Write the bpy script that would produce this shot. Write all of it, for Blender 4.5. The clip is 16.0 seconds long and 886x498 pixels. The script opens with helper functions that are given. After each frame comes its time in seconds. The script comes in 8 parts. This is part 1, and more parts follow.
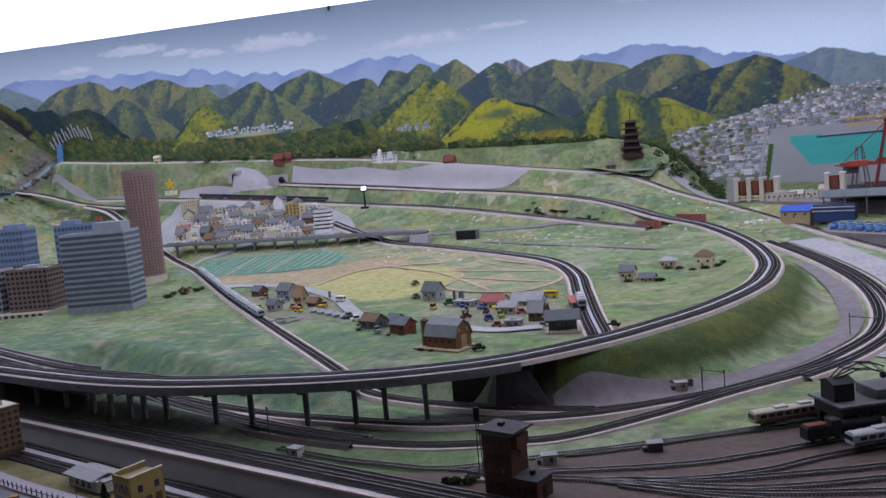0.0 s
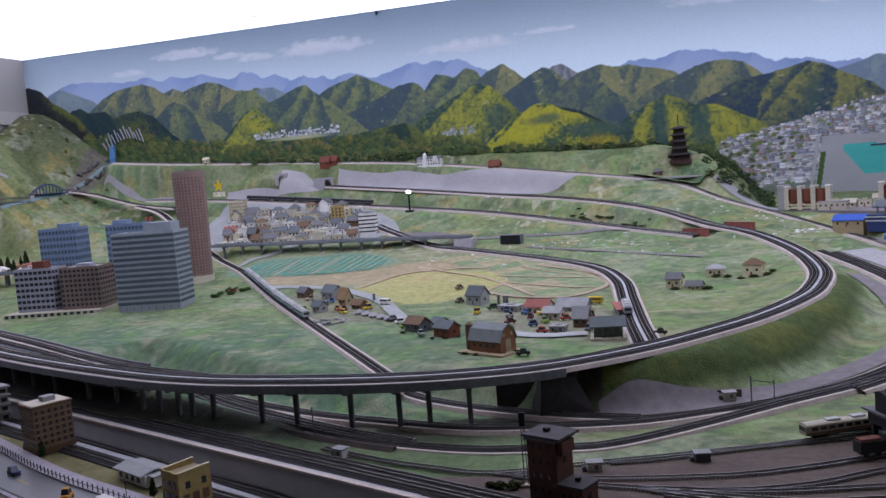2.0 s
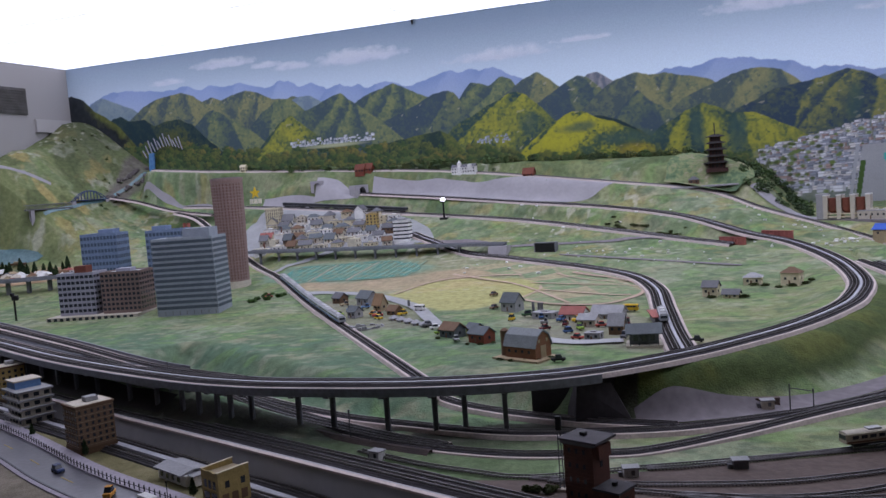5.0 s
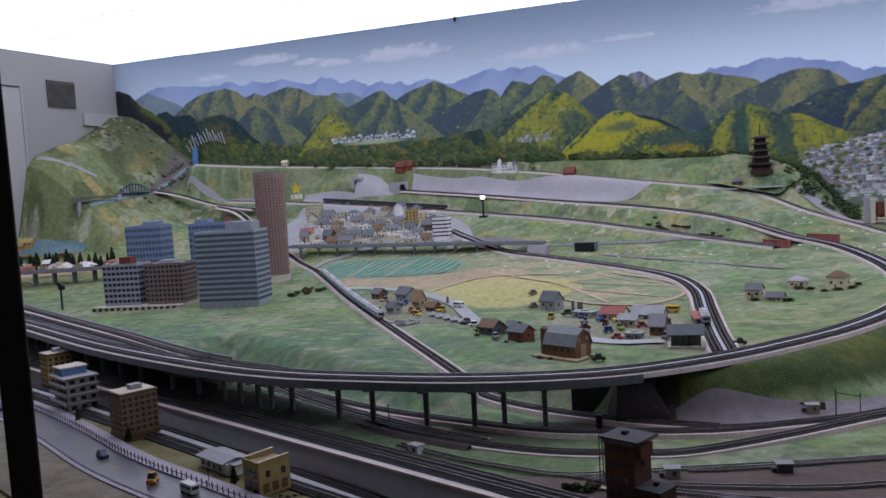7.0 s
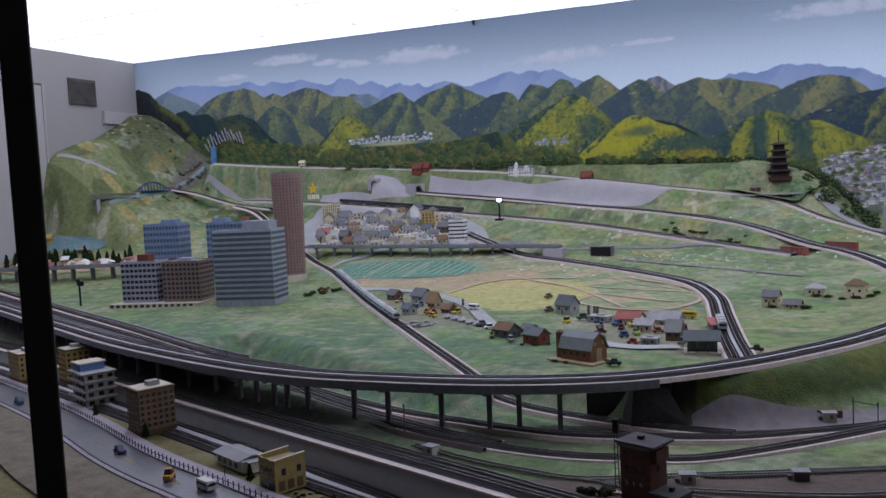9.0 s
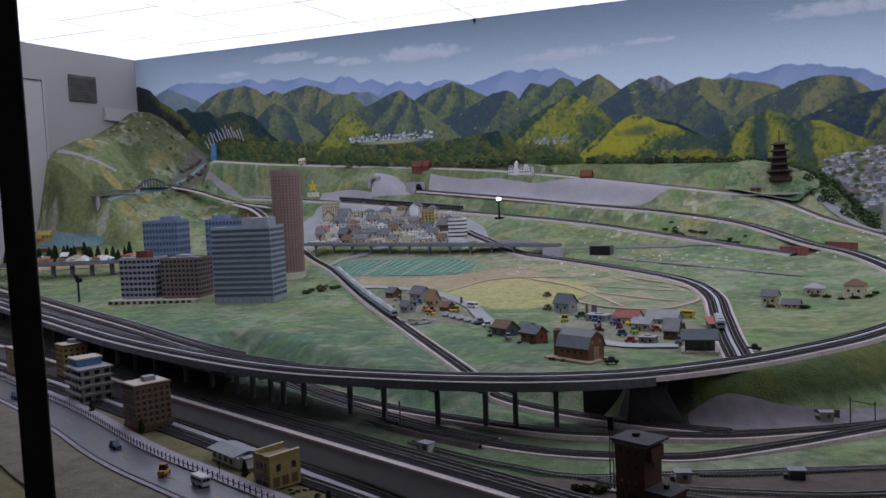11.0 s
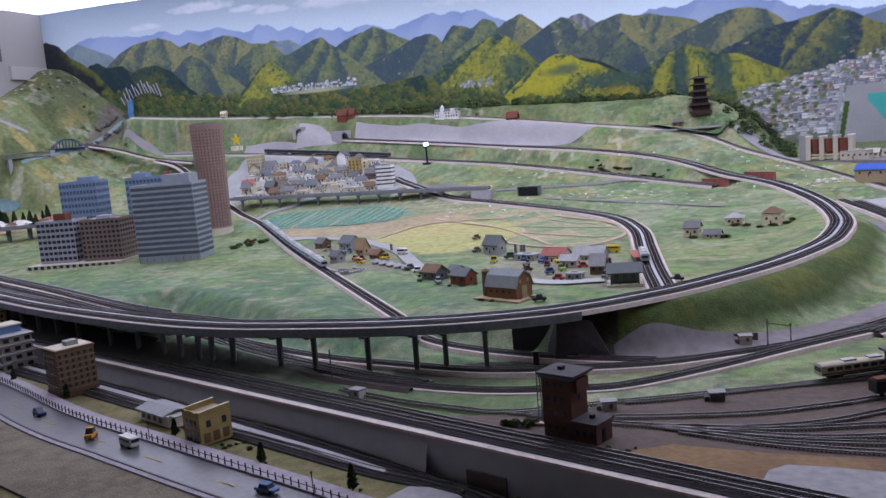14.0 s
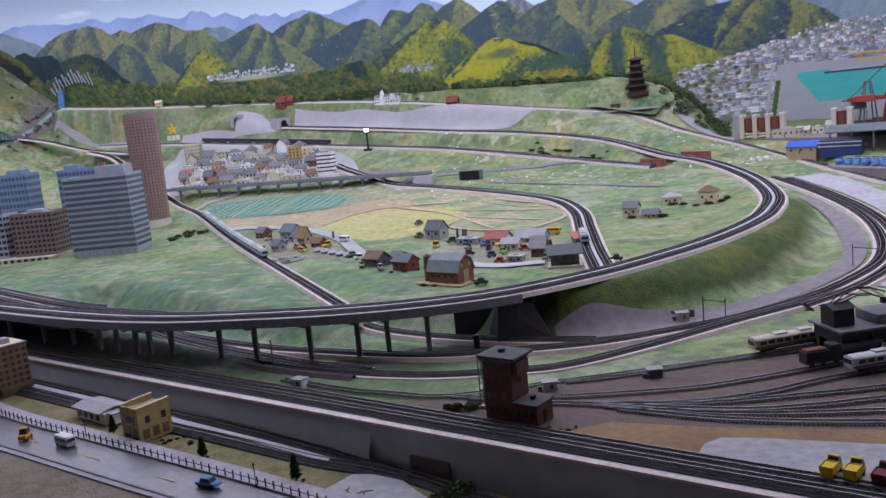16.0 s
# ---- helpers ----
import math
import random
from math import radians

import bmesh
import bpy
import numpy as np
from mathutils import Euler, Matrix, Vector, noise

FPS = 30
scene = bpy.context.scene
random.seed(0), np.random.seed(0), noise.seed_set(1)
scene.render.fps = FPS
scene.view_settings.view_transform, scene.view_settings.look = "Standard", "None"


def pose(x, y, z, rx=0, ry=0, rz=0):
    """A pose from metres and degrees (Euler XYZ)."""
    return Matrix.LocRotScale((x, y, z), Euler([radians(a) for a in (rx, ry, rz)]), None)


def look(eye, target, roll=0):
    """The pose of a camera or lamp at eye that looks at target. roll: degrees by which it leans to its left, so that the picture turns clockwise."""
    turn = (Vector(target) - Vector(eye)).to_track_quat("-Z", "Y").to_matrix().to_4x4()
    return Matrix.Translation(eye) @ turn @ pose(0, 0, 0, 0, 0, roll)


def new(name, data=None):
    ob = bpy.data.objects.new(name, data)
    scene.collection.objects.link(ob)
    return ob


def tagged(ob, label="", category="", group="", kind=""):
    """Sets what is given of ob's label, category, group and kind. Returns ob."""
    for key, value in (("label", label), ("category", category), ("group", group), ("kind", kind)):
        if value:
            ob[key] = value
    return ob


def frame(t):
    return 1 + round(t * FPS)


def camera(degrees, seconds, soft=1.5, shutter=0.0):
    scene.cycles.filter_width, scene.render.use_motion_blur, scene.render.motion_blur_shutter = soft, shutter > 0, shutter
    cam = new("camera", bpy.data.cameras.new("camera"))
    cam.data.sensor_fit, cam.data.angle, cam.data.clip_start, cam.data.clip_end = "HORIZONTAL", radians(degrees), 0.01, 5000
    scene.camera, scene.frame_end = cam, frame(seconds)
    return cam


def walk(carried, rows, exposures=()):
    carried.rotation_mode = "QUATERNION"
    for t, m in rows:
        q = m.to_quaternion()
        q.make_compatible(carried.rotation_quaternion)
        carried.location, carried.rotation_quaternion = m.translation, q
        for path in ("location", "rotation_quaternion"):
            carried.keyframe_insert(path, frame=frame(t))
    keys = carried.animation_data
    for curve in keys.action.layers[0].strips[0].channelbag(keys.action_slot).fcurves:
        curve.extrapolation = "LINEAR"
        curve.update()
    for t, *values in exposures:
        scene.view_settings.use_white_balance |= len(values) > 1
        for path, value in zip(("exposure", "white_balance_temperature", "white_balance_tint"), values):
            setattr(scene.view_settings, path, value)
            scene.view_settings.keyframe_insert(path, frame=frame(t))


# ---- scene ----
cam = camera(54.2, 16.0, soft=1.5)
PATH = [
    (0, (0.029, 0.045, 0.745), (-0.453, 1.976, 0.548), -5.3),
    (0.5, (0.025, 0.036, 0.745), (-0.48, 1.962, 0.552), -4.9),
    (1, (0.022, 0.037, 0.745), (-0.504, 1.957, 0.555), -4.7),
    (1.5, (0.019, 0.037, 0.746), (-0.532, 1.951, 0.562), -4.6),
    (2, (0.017, 0.04, 0.744), (-0.558, 1.947, 0.566), -4.7),
    (2.5, (0.014, 0.041, 0.741), (-0.572, 1.944, 0.555), -4.5),
    (3, (0.009, 0.045, 0.739), (-0.585, 1.945, 0.549), -4.5),
    (5.5, (0.01, 0.014, 0.733), (-0.657, 1.894, 0.588), -4.3),
    (6, (0.006, 0.013, 0.73), (-0.685, 1.884, 0.585), -4.0),
    (6.5, (-0.001, 0.01, 0.728), (-0.71, 1.874, 0.58), -3.9),
    (7, (-0.005, 0.011, 0.727), (-0.73, 1.87, 0.579), -3.7),
    (7.5, (-0.009, 0.008, 0.728), (-0.741, 1.863, 0.578), -3.6),
    (8, (-0.011, 0.006, 0.725), (-0.755, 1.857, 0.579), -3.4),
    (8.5, (-0.012, -0.001, 0.728), (-0.763, 1.848, 0.587), -3.1),
    (11, (-0.002, 0.01, 0.718), (-0.76, 1.856, 0.576), -2.6),
    (11.5, (0.0, 0.014, 0.714), (-0.74, 1.865, 0.548), -2.8),
    (12, (0.005, 0.021, 0.712), (-0.71, 1.879, 0.523), -3.4),
    (12.5, (0.01, 0.026, 0.71), (-0.676, 1.891, 0.489), -4.0),
    (13, (0.014, 0.029, 0.707), (-0.649, 1.899, 0.461), -4.6),
    (13.5, (0.02, 0.035, 0.705), (-0.621, 1.912, 0.448), -5.0),
    (14, (0.024, 0.035, 0.702), (-0.597, 1.917, 0.432), -5.0),
    (14.5, (0.027, 0.038, 0.7), (-0.55, 1.93, 0.407), -5.1),
    (15, (0.028, 0.041, 0.697), (-0.52, 1.939, 0.384), -5.4),
    (15.5, (0.035, 0.046, 0.696), (-0.489, 1.949, 0.376), -5.8),
    (16, (0.041, 0.045, 0.7), (-0.463, 1.955, 0.385), -6.0),
]
walk(cam, [(t, look(eye, target, roll)) for t, eye, target, roll in PATH],
     exposures=[(0, 0.05, 5750, 28), (3, 0.02, 5750, 28), (6, -0.09, 5750, 28), (8.5, -0.12, 5750, 26), (11, -0.42, 5750, 25), (12.5, -0.15, 5750, 26), (14, 0.28, 5750, 30), (16, 0.40, 5750, 30)])

# ---- world and light ----
world = bpy.data.worlds.new("world")
scene.world = world
world.use_nodes = True
world.node_tree.nodes["Background"].inputs[0].default_value = (0.75, 0.82, 1.0, 1)
world.node_tree.nodes["Background"].inputs[1].default_value = 0.02
PANEL_LIGHT = 1.45       # strength of the luminous ceiling panels

WALL_Y, LEFT_X, RIGHT_X, CEIL_Z, FLOOR_Z = 6.98, -6.1, 3.0, 2.12, -0.85
STREET_Z = -0.07


def low_z(x):
    """The street level falls gently towards the yard end."""
    return np.interp(x, [-3.5, -1.6, -1.2, -0.95, -0.6, -0.2], [-0.048, -0.056, -0.066, -0.075, -0.092, -0.102])


def drop(x, y, z=None):
    """Settle a spot of the street plan on the sloping street level."""
    zl = float(low_z(x))
    s = (0.705 - zl) / (0.705 - STREET_Z)
    return x * s, y * s, zl + (0.0 if z is None else z - STREET_Z)



# ---- materials ----
def mat(name, a, b=None, scale=30.0, rough=0.8, metal=0.0, bump=0.15, fine=8.0, contrast=1.0, spec=0.3, grit=0.17):
    m = bpy.data.materials.new(name)
    m.use_nodes = True
    nt = m.node_tree
    bsdf = nt.nodes["Principled BSDF"]
    b = b or tuple(c * 0.72 for c in a)
    tc = nt.nodes.new("ShaderNodeTexCoord")
    n1 = nt.nodes.new("ShaderNodeTexNoise")
    n1.inputs["Scale"].default_value, n1.inputs["Detail"].default_value = scale, 4
    n2 = nt.nodes.new("ShaderNodeTexNoise")
    n2.inputs["Scale"].default_value, n2.inputs["Detail"].default_value = scale * fine, 3
    for n in (n1, n2):
        nt.links.new(tc.outputs["Object"], n.inputs["Vector"])
    ramp = nt.nodes.new("ShaderNodeMapRange")
    ramp.inputs["From Min"].default_value, ramp.inputs["From Max"].default_value = 0.5 - 0.2 / contrast, 0.5 + 0.2 / contrast
    nt.links.new(n1.outputs["Fac"], ramp.inputs["Value"])
    mix = nt.nodes.new("ShaderNodeMix")
    mix.data_type = "RGBA"
    mix.inputs["A"].default_value, mix.inputs["B"].default_value = (*a, 1), (*b, 1)
    nt.links.new(ramp.outputs["Result"], mix.inputs["Factor"])
    grain = nt.nodes.new("ShaderNodeMapRange")
    grain.inputs["From Min"].default_value, grain.inputs["From Max"].default_value = 0.3, 0.7
    grain.inputs["To Min"].default_value, grain.inputs["To Max"].default_value = 1 - grit, 1 + grit
    nt.links.new(n2.outputs["Fac"], grain.inputs["Value"])
    mul = nt.nodes.new("ShaderNodeVectorMath")
    mul.operation = "SCALE"
    nt.links.new(mix.outputs["Result"], mul.inputs[0])
    nt.links.new(grain.outputs["Result"], mul.inputs["Scale"])
    info = nt.nodes.new("ShaderNodeObjectInfo")
    vary = nt.nodes.new("ShaderNodeMapRange")
    vary.inputs["To Min"].default_value, vary.inputs["To Max"].default_value = 0.9, 1.1
    nt.links.new(info.outputs["Random"], vary.inputs["Value"])
    mul2 = nt.nodes.new("ShaderNodeVectorMath")
    mul2.operation = "SCALE"
    nt.links.new(mul.outputs["Vector"], mul2.inputs[0])
    nt.links.new(vary.outputs["Result"], mul2.inputs["Scale"])
    nt.links.new(mul2.outputs["Vector"], bsdf.inputs["Base Color"])
    bsdf.inputs["Roughness"].default_value, bsdf.inputs["Metallic"].default_value = rough, metal
    bsdf.inputs["Specular IOR Level"].default_value = spec
    if bump:
        bp = nt.nodes.new("ShaderNodeBump")
        bp.inputs["Strength"].default_value, bp.inputs["Distance"].default_value = bump, 0.004
        nt.links.new(n2.outputs["Fac"], bp.inputs["Height"])
        nt.links.new(bp.outputs["Normal"], bsdf.inputs["Normal"])
    return m


def glow(name, colour, strength):
    m = bpy.data.materials.new(name)
    m.use_nodes = True
    bsdf = m.node_tree.nodes["Principled BSDF"]
    bsdf.inputs["Base Color"].default_value = (*colour, 1)
    bsdf.inputs["Emission Color"].default_value = (*colour, 1)
    bsdf.inputs["Emission Strength"].default_value = strength
    return m


def scenic(name, stops, scale, bump=0.5, rough=0.95):
    """Painted model scenery: patches of several colours at two sizes, with scatter relief."""
    m = bpy.data.materials.new(name)
    m.use_nodes = True
    nt = m.node_tree
    bsdf = nt.nodes["Principled BSDF"]
    tc = nt.nodes.new("ShaderNodeTexCoord")
    mp = nt.nodes.new("ShaderNodeMapping")
    mp.inputs["Scale"].default_value = (1, 1.15, 1)
    nt.links.new(tc.outputs["Object"], mp.inputs["Vector"])
    outs = []
    for s, d in ((scale, 4), (scale * 4.5, 4), (scale * 40, 2), (scale * 15, 3)):
        n = nt.nodes.new("ShaderNodeTexNoise")
        n.inputs["Scale"].default_value, n.inputs["Detail"].default_value = s, d
        nt.links.new(mp.outputs["Vector"], n.inputs["Vector"])
        outs.append(n.outputs["Fac"])
    pair = nt.nodes.new("ShaderNodeMix")
    pair.inputs["Factor"].default_value = 0.5
    nt.links.new(outs[0], pair.inputs["A"])
    nt.links.new(outs[1], pair.inputs["B"])
    trio = nt.nodes.new("ShaderNodeMix")
    trio.inputs["Factor"].default_value = 0.24
    nt.links.new(pair.outputs["Result"], trio.inputs["A"])
    nt.links.new(outs[3], trio.inputs["B"])
    add = nt.nodes.new("ShaderNodeMapRange")
    add.inputs["From Min"].default_value, add.inputs["From Max"].default_value = 0.38, 0.62
    add.inputs["To Min"].default_value, add.inputs["To Max"].default_value = 0.30, 0.70
    nt.links.new(trio.outputs["Result"], add.inputs["Value"])
    ramp = nt.nodes.new("ShaderNodeValToRGB")
    el = ramp.color_ramp.elements
    el[0].position, el[0].color = stops[0][0], (*stops[0][1], 1)
    el[1].position, el[1].color = stops[-1][0], (*stops[-1][1], 1)
    for p, c in stops[1:-1]:
        e = el.new(p)
        e.color = (*c, 1)
    nt.links.new(add.outputs["Result"], ramp.inputs["Fac"])
    grain = nt.nodes.new("ShaderNodeMapRange")
    grain.inputs["From Min"].default_value, grain.inputs["From Max"].default_value = 0.3, 0.7
    grain.inputs["To Min"].default_value, grain.inputs["To Max"].default_value = 0.84, 1.16
    nt.links.new(outs[2], grain.inputs["Value"])
    mul = nt.nodes.new("ShaderNodeVectorMath")
    mul.operation = "SCALE"
    nt.links.new(ramp.outputs["Color"], mul.inputs[0])
    nt.links.new(grain.outputs["Result"], mul.inputs["Scale"])
    nt.links.new(mul.outputs["Vector"], bsdf.inputs["Base Color"])
    bsdf.inputs["Roughness"].default_value = rough
    bsdf.inputs["Specular IOR Level"].default_value = 0.15
    bp = nt.nodes.new("ShaderNodeBump")
    bp.inputs["Strength"].default_value, bp.inputs["Distance"].default_value = bump, 0.006
    nt.links.new(outs[2], bp.inputs["Height"])
    nt.links.new(bp.outputs["Normal"], bsdf.inputs["Normal"])
    return m


M = {}
M["grass"] = scenic("grass", [(0.36, (0.085, 0.135, 0.075)), (0.44, (0.13, 0.185, 0.095)), (0.50, (0.175, 0.225, 0.11)),
                              (0.56, (0.225, 0.25, 0.125)), (0.62, (0.26, 0.25, 0.15)), (0.72, (0.42, 0.40, 0.31))], 3.0, bump=0.7)
M["bank"] = scenic("bank", [(0.33, (0.035, 0.058, 0.02)), (0.46, (0.07, 0.095, 0.032)), (0.57, (0.12, 0.14, 0.055)), (0.7, (0.18, 0.20, 0.09))], 5.0, bump=0.9)
M["lawn"] = scenic("lawn", [(0.35, (0.15, 0.135, 0.065)), (0.5, (0.195, 0.175, 0.085)), (0.68, (0.24, 0.215, 0.115))], 6.0)
M["earth"] = scenic("earth", [(0.35, (0.22, 0.15, 0.085)), (0.5, (0.36, 0.26, 0.15)), (0.66, (0.46, 0.36, 0.24))], 6.0)
M["path"] = mat("path", (0.48, 0.34, 0.26), (0.36, 0.28, 0.20), 20)
M["yard"] = mat("yard", (0.135, 0.098, 0.082), (0.10, 0.072, 0.06), 6, bump=0.5)
M["ochre"] = mat("ochre", (0.26, 0.16, 0.07), (0.19, 0.11, 0.05), 8, bump=0.5)
M["concrete"] = mat("concrete", (0.36, 0.35, 0.36), (0.30, 0.29, 0.31), 5)
M["apron"] = mat("apron", (0.20, 0.178, 0.188), (0.16, 0.142, 0.15), 4)
M["retaining"] = mat("retaining", (0.44, 0.43, 0.45), (0.37, 0.36, 0.38), 3, grit=0.06)
M["cliff"] = mat("cliff", (0.33, 0.315, 0.33), (0.27, 0.26, 0.275), 5, bump=0.2, grit=0.06)
M["deck"] = mat("deck", (0.20, 0.21, 0.235), (0.16, 0.17, 0.19), 8)
M["pillar"] = mat("pillar", (0.16, 0.165, 0.18), (0.12, 0.125, 0.135), 12)
M["ballast"] = mat("ballast", (0.055, 0.05, 0.055), (0.035, 0.032, 0.036), 40, bump=0.7, fine=12)
M["pale_ballast"] = mat("pale_ballast", (0.22, 0.205, 0.20), (0.16, 0.15, 0.15), 40, bump=0.7, fine=12)
M["yard_ballast"] = mat("yard_ballast", (0.115, 0.085, 0.072), (0.085, 0.063, 0.054), 40, bump=0.7, fine=12)
M["shoulder"] = mat("shoulder", (0.58, 0.49, 0.45), (0.46, 0.39, 0.36), 14)
M["strip"] = mat("strip", (0.47, 0.47, 0.50), (0.37, 0.37, 0.40), 14)
M["rail"] = mat("rail", (0.34, 0.32, 0.33), (0.22, 0.20, 0.20), 30, rough=0.42, metal=0.9, bump=0)
M["sleeper"] = mat("sleeper", (0.045, 0.038, 0.034), (0.03, 0.025, 0.022), 50)
M["asphalt"] = mat("asphalt", (0.125, 0.12, 0.135), (0.09, 0.088, 0.10), 7, rough=0.30, bump=0.12, spec=0.5)
M["pavement"] = mat("pavement", (0.32, 0.29, 0.33), (0.27, 0.245, 0.28), 12)
M["road"] = mat("road", (0.34, 0.345, 0.35), (0.27, 0.275, 0.275), 8, grit=0.1)
M["yellow_line"] = mat("yellow_line", (0.55, 0.42, 0.14), None, 20)
M["wall_paint"] = mat("wall_paint", (0.36, 0.345, 0.335), (0.34, 0.325, 0.315), 1.5, bump=0.02, grit=0.01)
M["room"] = mat("room", (0.30, 0.29, 0.28), (0.26, 0.25, 0.24), 2, bump=0.05)
M["floor"] = mat("floor", (0.12, 0.10, 0.09), (0.09, 0.08, 0.07), 4)
M["ceiling"] = mat("ceiling", (0.70, 0.70, 0.70), (0.66, 0.66, 0.66), 3, bump=0.05)
M["mullion"] = mat("mullion", (0.034, 0.026, 0.024), (0.026, 0.02, 0.019), 10, rough=0.45, bump=0.03)
M["vent"] = mat("vent", (0.10, 0.095, 0.09), (0.07, 0.066, 0.06), 10)
M["panel_light"] = glow("panel_light", (0.94, 0.97, 1.0), PANEL_LIGHT)
M["black"] = mat("black", (0.012, 0.012, 0.013), None, 20, rough=0.6)
M["water"] = mat("water", (0.09, 0.30, 0.25), (0.22, 0.27, 0.17), 22, rough=0.10, bump=0.8, fine=5, contrast=2.2, spec=0.5)
M["river"] = mat("river", (0.10, 0.18, 0.19), (0.15, 0.23, 0.24), 6, rough=0.2, bump=0.2, spec=0.5)


# ---- mesh helpers ----
def add_box(bm, x0, x1, y0, y1, z0, z1):
    v = [bm.verts.new(p) for p in ((x0, y0, z0), (x1, y0, z0), (x1, y1, z0), (x0, y1, z0), (x0, y0, z1), (x1, y0, z1), (x1, y1, z1), (x0, y1, z1))]
    for f in ((3, 2, 1, 0), (4, 5, 6, 7), (0, 1, 5, 4), (1, 2, 6, 5), (2, 3, 7, 6), (3, 0, 4, 7)):
        bm.faces.new([v[i] for i in f])


def box(x0, x1, y0, y1, z0, z1):
    bm = bmesh.new()
    add_box(bm, x0, x1, y0, y1, z0, z1)
    return bm


def soft_box(x0, x1, y0, y1, z0, z1, r):
    bm = box(x0, x1, y0, y1, z0, z1)
    bmesh.ops.bevel(bm, geom=bm.edges[:], offset=r, segments=2, affect="EDGES", profile=0.5)
    return bm


def add_cyl(bm, cx, cy, z0, z1, r0, r1=None, n=16):
    r1 = r0 if r1 is None else r1
    lo = [bm.verts.new((cx + r0 * math.cos(2 * math.pi * i / n), cy + r0 * math.sin(2 * math.pi * i / n), z0)) for i in range(n)]
    hi = [bm.verts.new((cx + r1 * math.cos(2 * math.pi * i / n), cy + r1 * math.sin(2 * math.pi * i / n), z1)) for i in range(n)]
    for i in range(n):
        bm.faces.new((lo[i], lo[(i + 1) % n], hi[(i + 1) % n], hi[i]))
    bm.faces.new(lo[::-1])
    bm.faces.new(hi)


def cyl(cx, cy, z0, z1, r0, r1=None, n=16):
    bm = bmesh.new()
    add_cyl(bm, cx, cy, z0, z1, r0, r1, n)
    return bm


def add_prism(bm, outline, x0, x1):
    """An outline of (y, z) drawn out along x."""
    a = [bm.verts.new((x0, y, z)) for y, z in outline]
    b = [bm.verts.new((x1, y, z)) for y, z in outline]
    n = len(outline)
    for i in range(n):
        bm.faces.new((a[i], a[(i + 1) % n], b[(i + 1) % n], b[i]))
    bm.faces.new(a[::-1])
    bm.faces.new(b)


def prism(outline, x0, x1):
    bm = bmesh.new()
    add_prism(bm, outline, x0, x1)
    return bm


def add_rod(bm, a, b, r, n=6):
    a, b = Vector(a), Vector(b)
    q = (b - a).to_track_quat("Z", "Y")
    ring = [q @ Vector((r * math.cos(2 * math.pi * i / n), r * math.sin(2 * math.pi * i / n), 0)) for i in range(n)]
    lo, hi = [bm.verts.new(a + p) for p in ring], [bm.verts.new(b + p) for p in ring]
    for i in range(n):
        bm.faces.new((lo[i], lo[(i + 1) % n], hi[(i + 1) % n], hi[i]))
    bm.faces.new(lo[::-1])
    bm.faces.new(hi)


def rod(a, b, r, n=6):
    bm = bmesh.new()
    add_rod(bm, a, b, r, n)
    return bm


def to_mesh(name, bm, material, smooth=False):
    bmesh.ops.recalc_face_normals(bm, faces=bm.faces[:])
    me = bpy.data.meshes.new(name)
    bm.to_mesh(me)
    bm.free()
    if smooth:
        me.polygons.foreach_set("use_smooth", [True] * len(me.polygons))
    me.materials.append(material)
    return me


def part(name, bm, material, parent=None, label="", m=None, smooth=False):
    me = bm if isinstance(bm, bpy.types.Mesh) else to_mesh(name, bm, material, smooth)
    ob = new(name, me)
    if parent is not None:
        ob.parent = parent
    if m is not None:
        ob.matrix_basis = m
    if label:
        ob["label"] = label
    return ob


def thing(name, x, y, z, rot=0.0, label="", category="", group="", kind=""):
    if abs(z - STREET_Z) < 0.0065:
        x, y, z = drop(x, y, z)
    ob = new(name)
    ob.empty_display_size = 0.02
    ob.matrix_basis = pose(x, y, z, 0, 0, rot)
    return tagged(ob, label, category, group, kind)


def raw_mesh(name, verts, faces, material, smooth=False):
    me = bpy.data.meshes.new(name)
    verts, faces = np.asarray(verts, np.float32), np.asarray(faces, np.int32)
    k = faces.shape[1]
    me.vertices.add(len(verts))
    me.vertices.foreach_set("co", verts.ravel())
    me.loops.add(faces.size)
    me.loops.foreach_set("vertex_index", faces.ravel())
    me.polygons.add(len(faces))
    me.polygons.foreach_set("loop_start", np.arange(0, faces.size, k, dtype=np.int32))
    me.polygons.foreach_set("use_smooth", np.full(len(faces), smooth, bool))
    me.update(calc_edges=True)
    me.materials.append(material)
    return me


def grid_faces(nu, nv):
    i = np.arange(nu * nv).reshape(nu, nv)
    return np.stack([i[:-1, :-1], i[1:, :-1], i[1:, 1:], i[:-1, 1:]], -1).reshape(-1, 4)


def spline(points, step=0.015):
    """A smooth line through the points, at even steps."""
    p = np.array(points, float)
    p = np.vstack([2 * p[0] - p[1], p, 2 * p[-1] - p[-2]])
    out = []
    for i in range(1, len(p) - 2):
        a, b, c, d = p[i - 1:i + 3]
        t = np.linspace(0, 1, 24, endpoint=False)[:, None]
        out.append(0.5 * (2 * b + (c - a) * t + (2 * a - 5 * b + 4 * c - d) * t**2 + (3 * b - a - 3 * c + d) * t**3))
    q = np.vstack(out + [p[-2:-1]])
    length = np.r_[0, np.cumsum(np.linalg.norm(np.diff(q, axis=0), axis=1))]
    s = np.linspace(0, length[-1], max(2, int(length[-1] / step)))
    return np.stack([np.interp(s, length, q[:, k]) for k in range(3)], 1)


def sideways(q):
    t = np.gradient(q, axis=0)[:, :2]
    t /= np.linalg.norm(t, axis=1)[:, None] + 1e-9
    return np.stack([t[:, 1], -t[:, 0], 0 * t[:, 0]], 1)


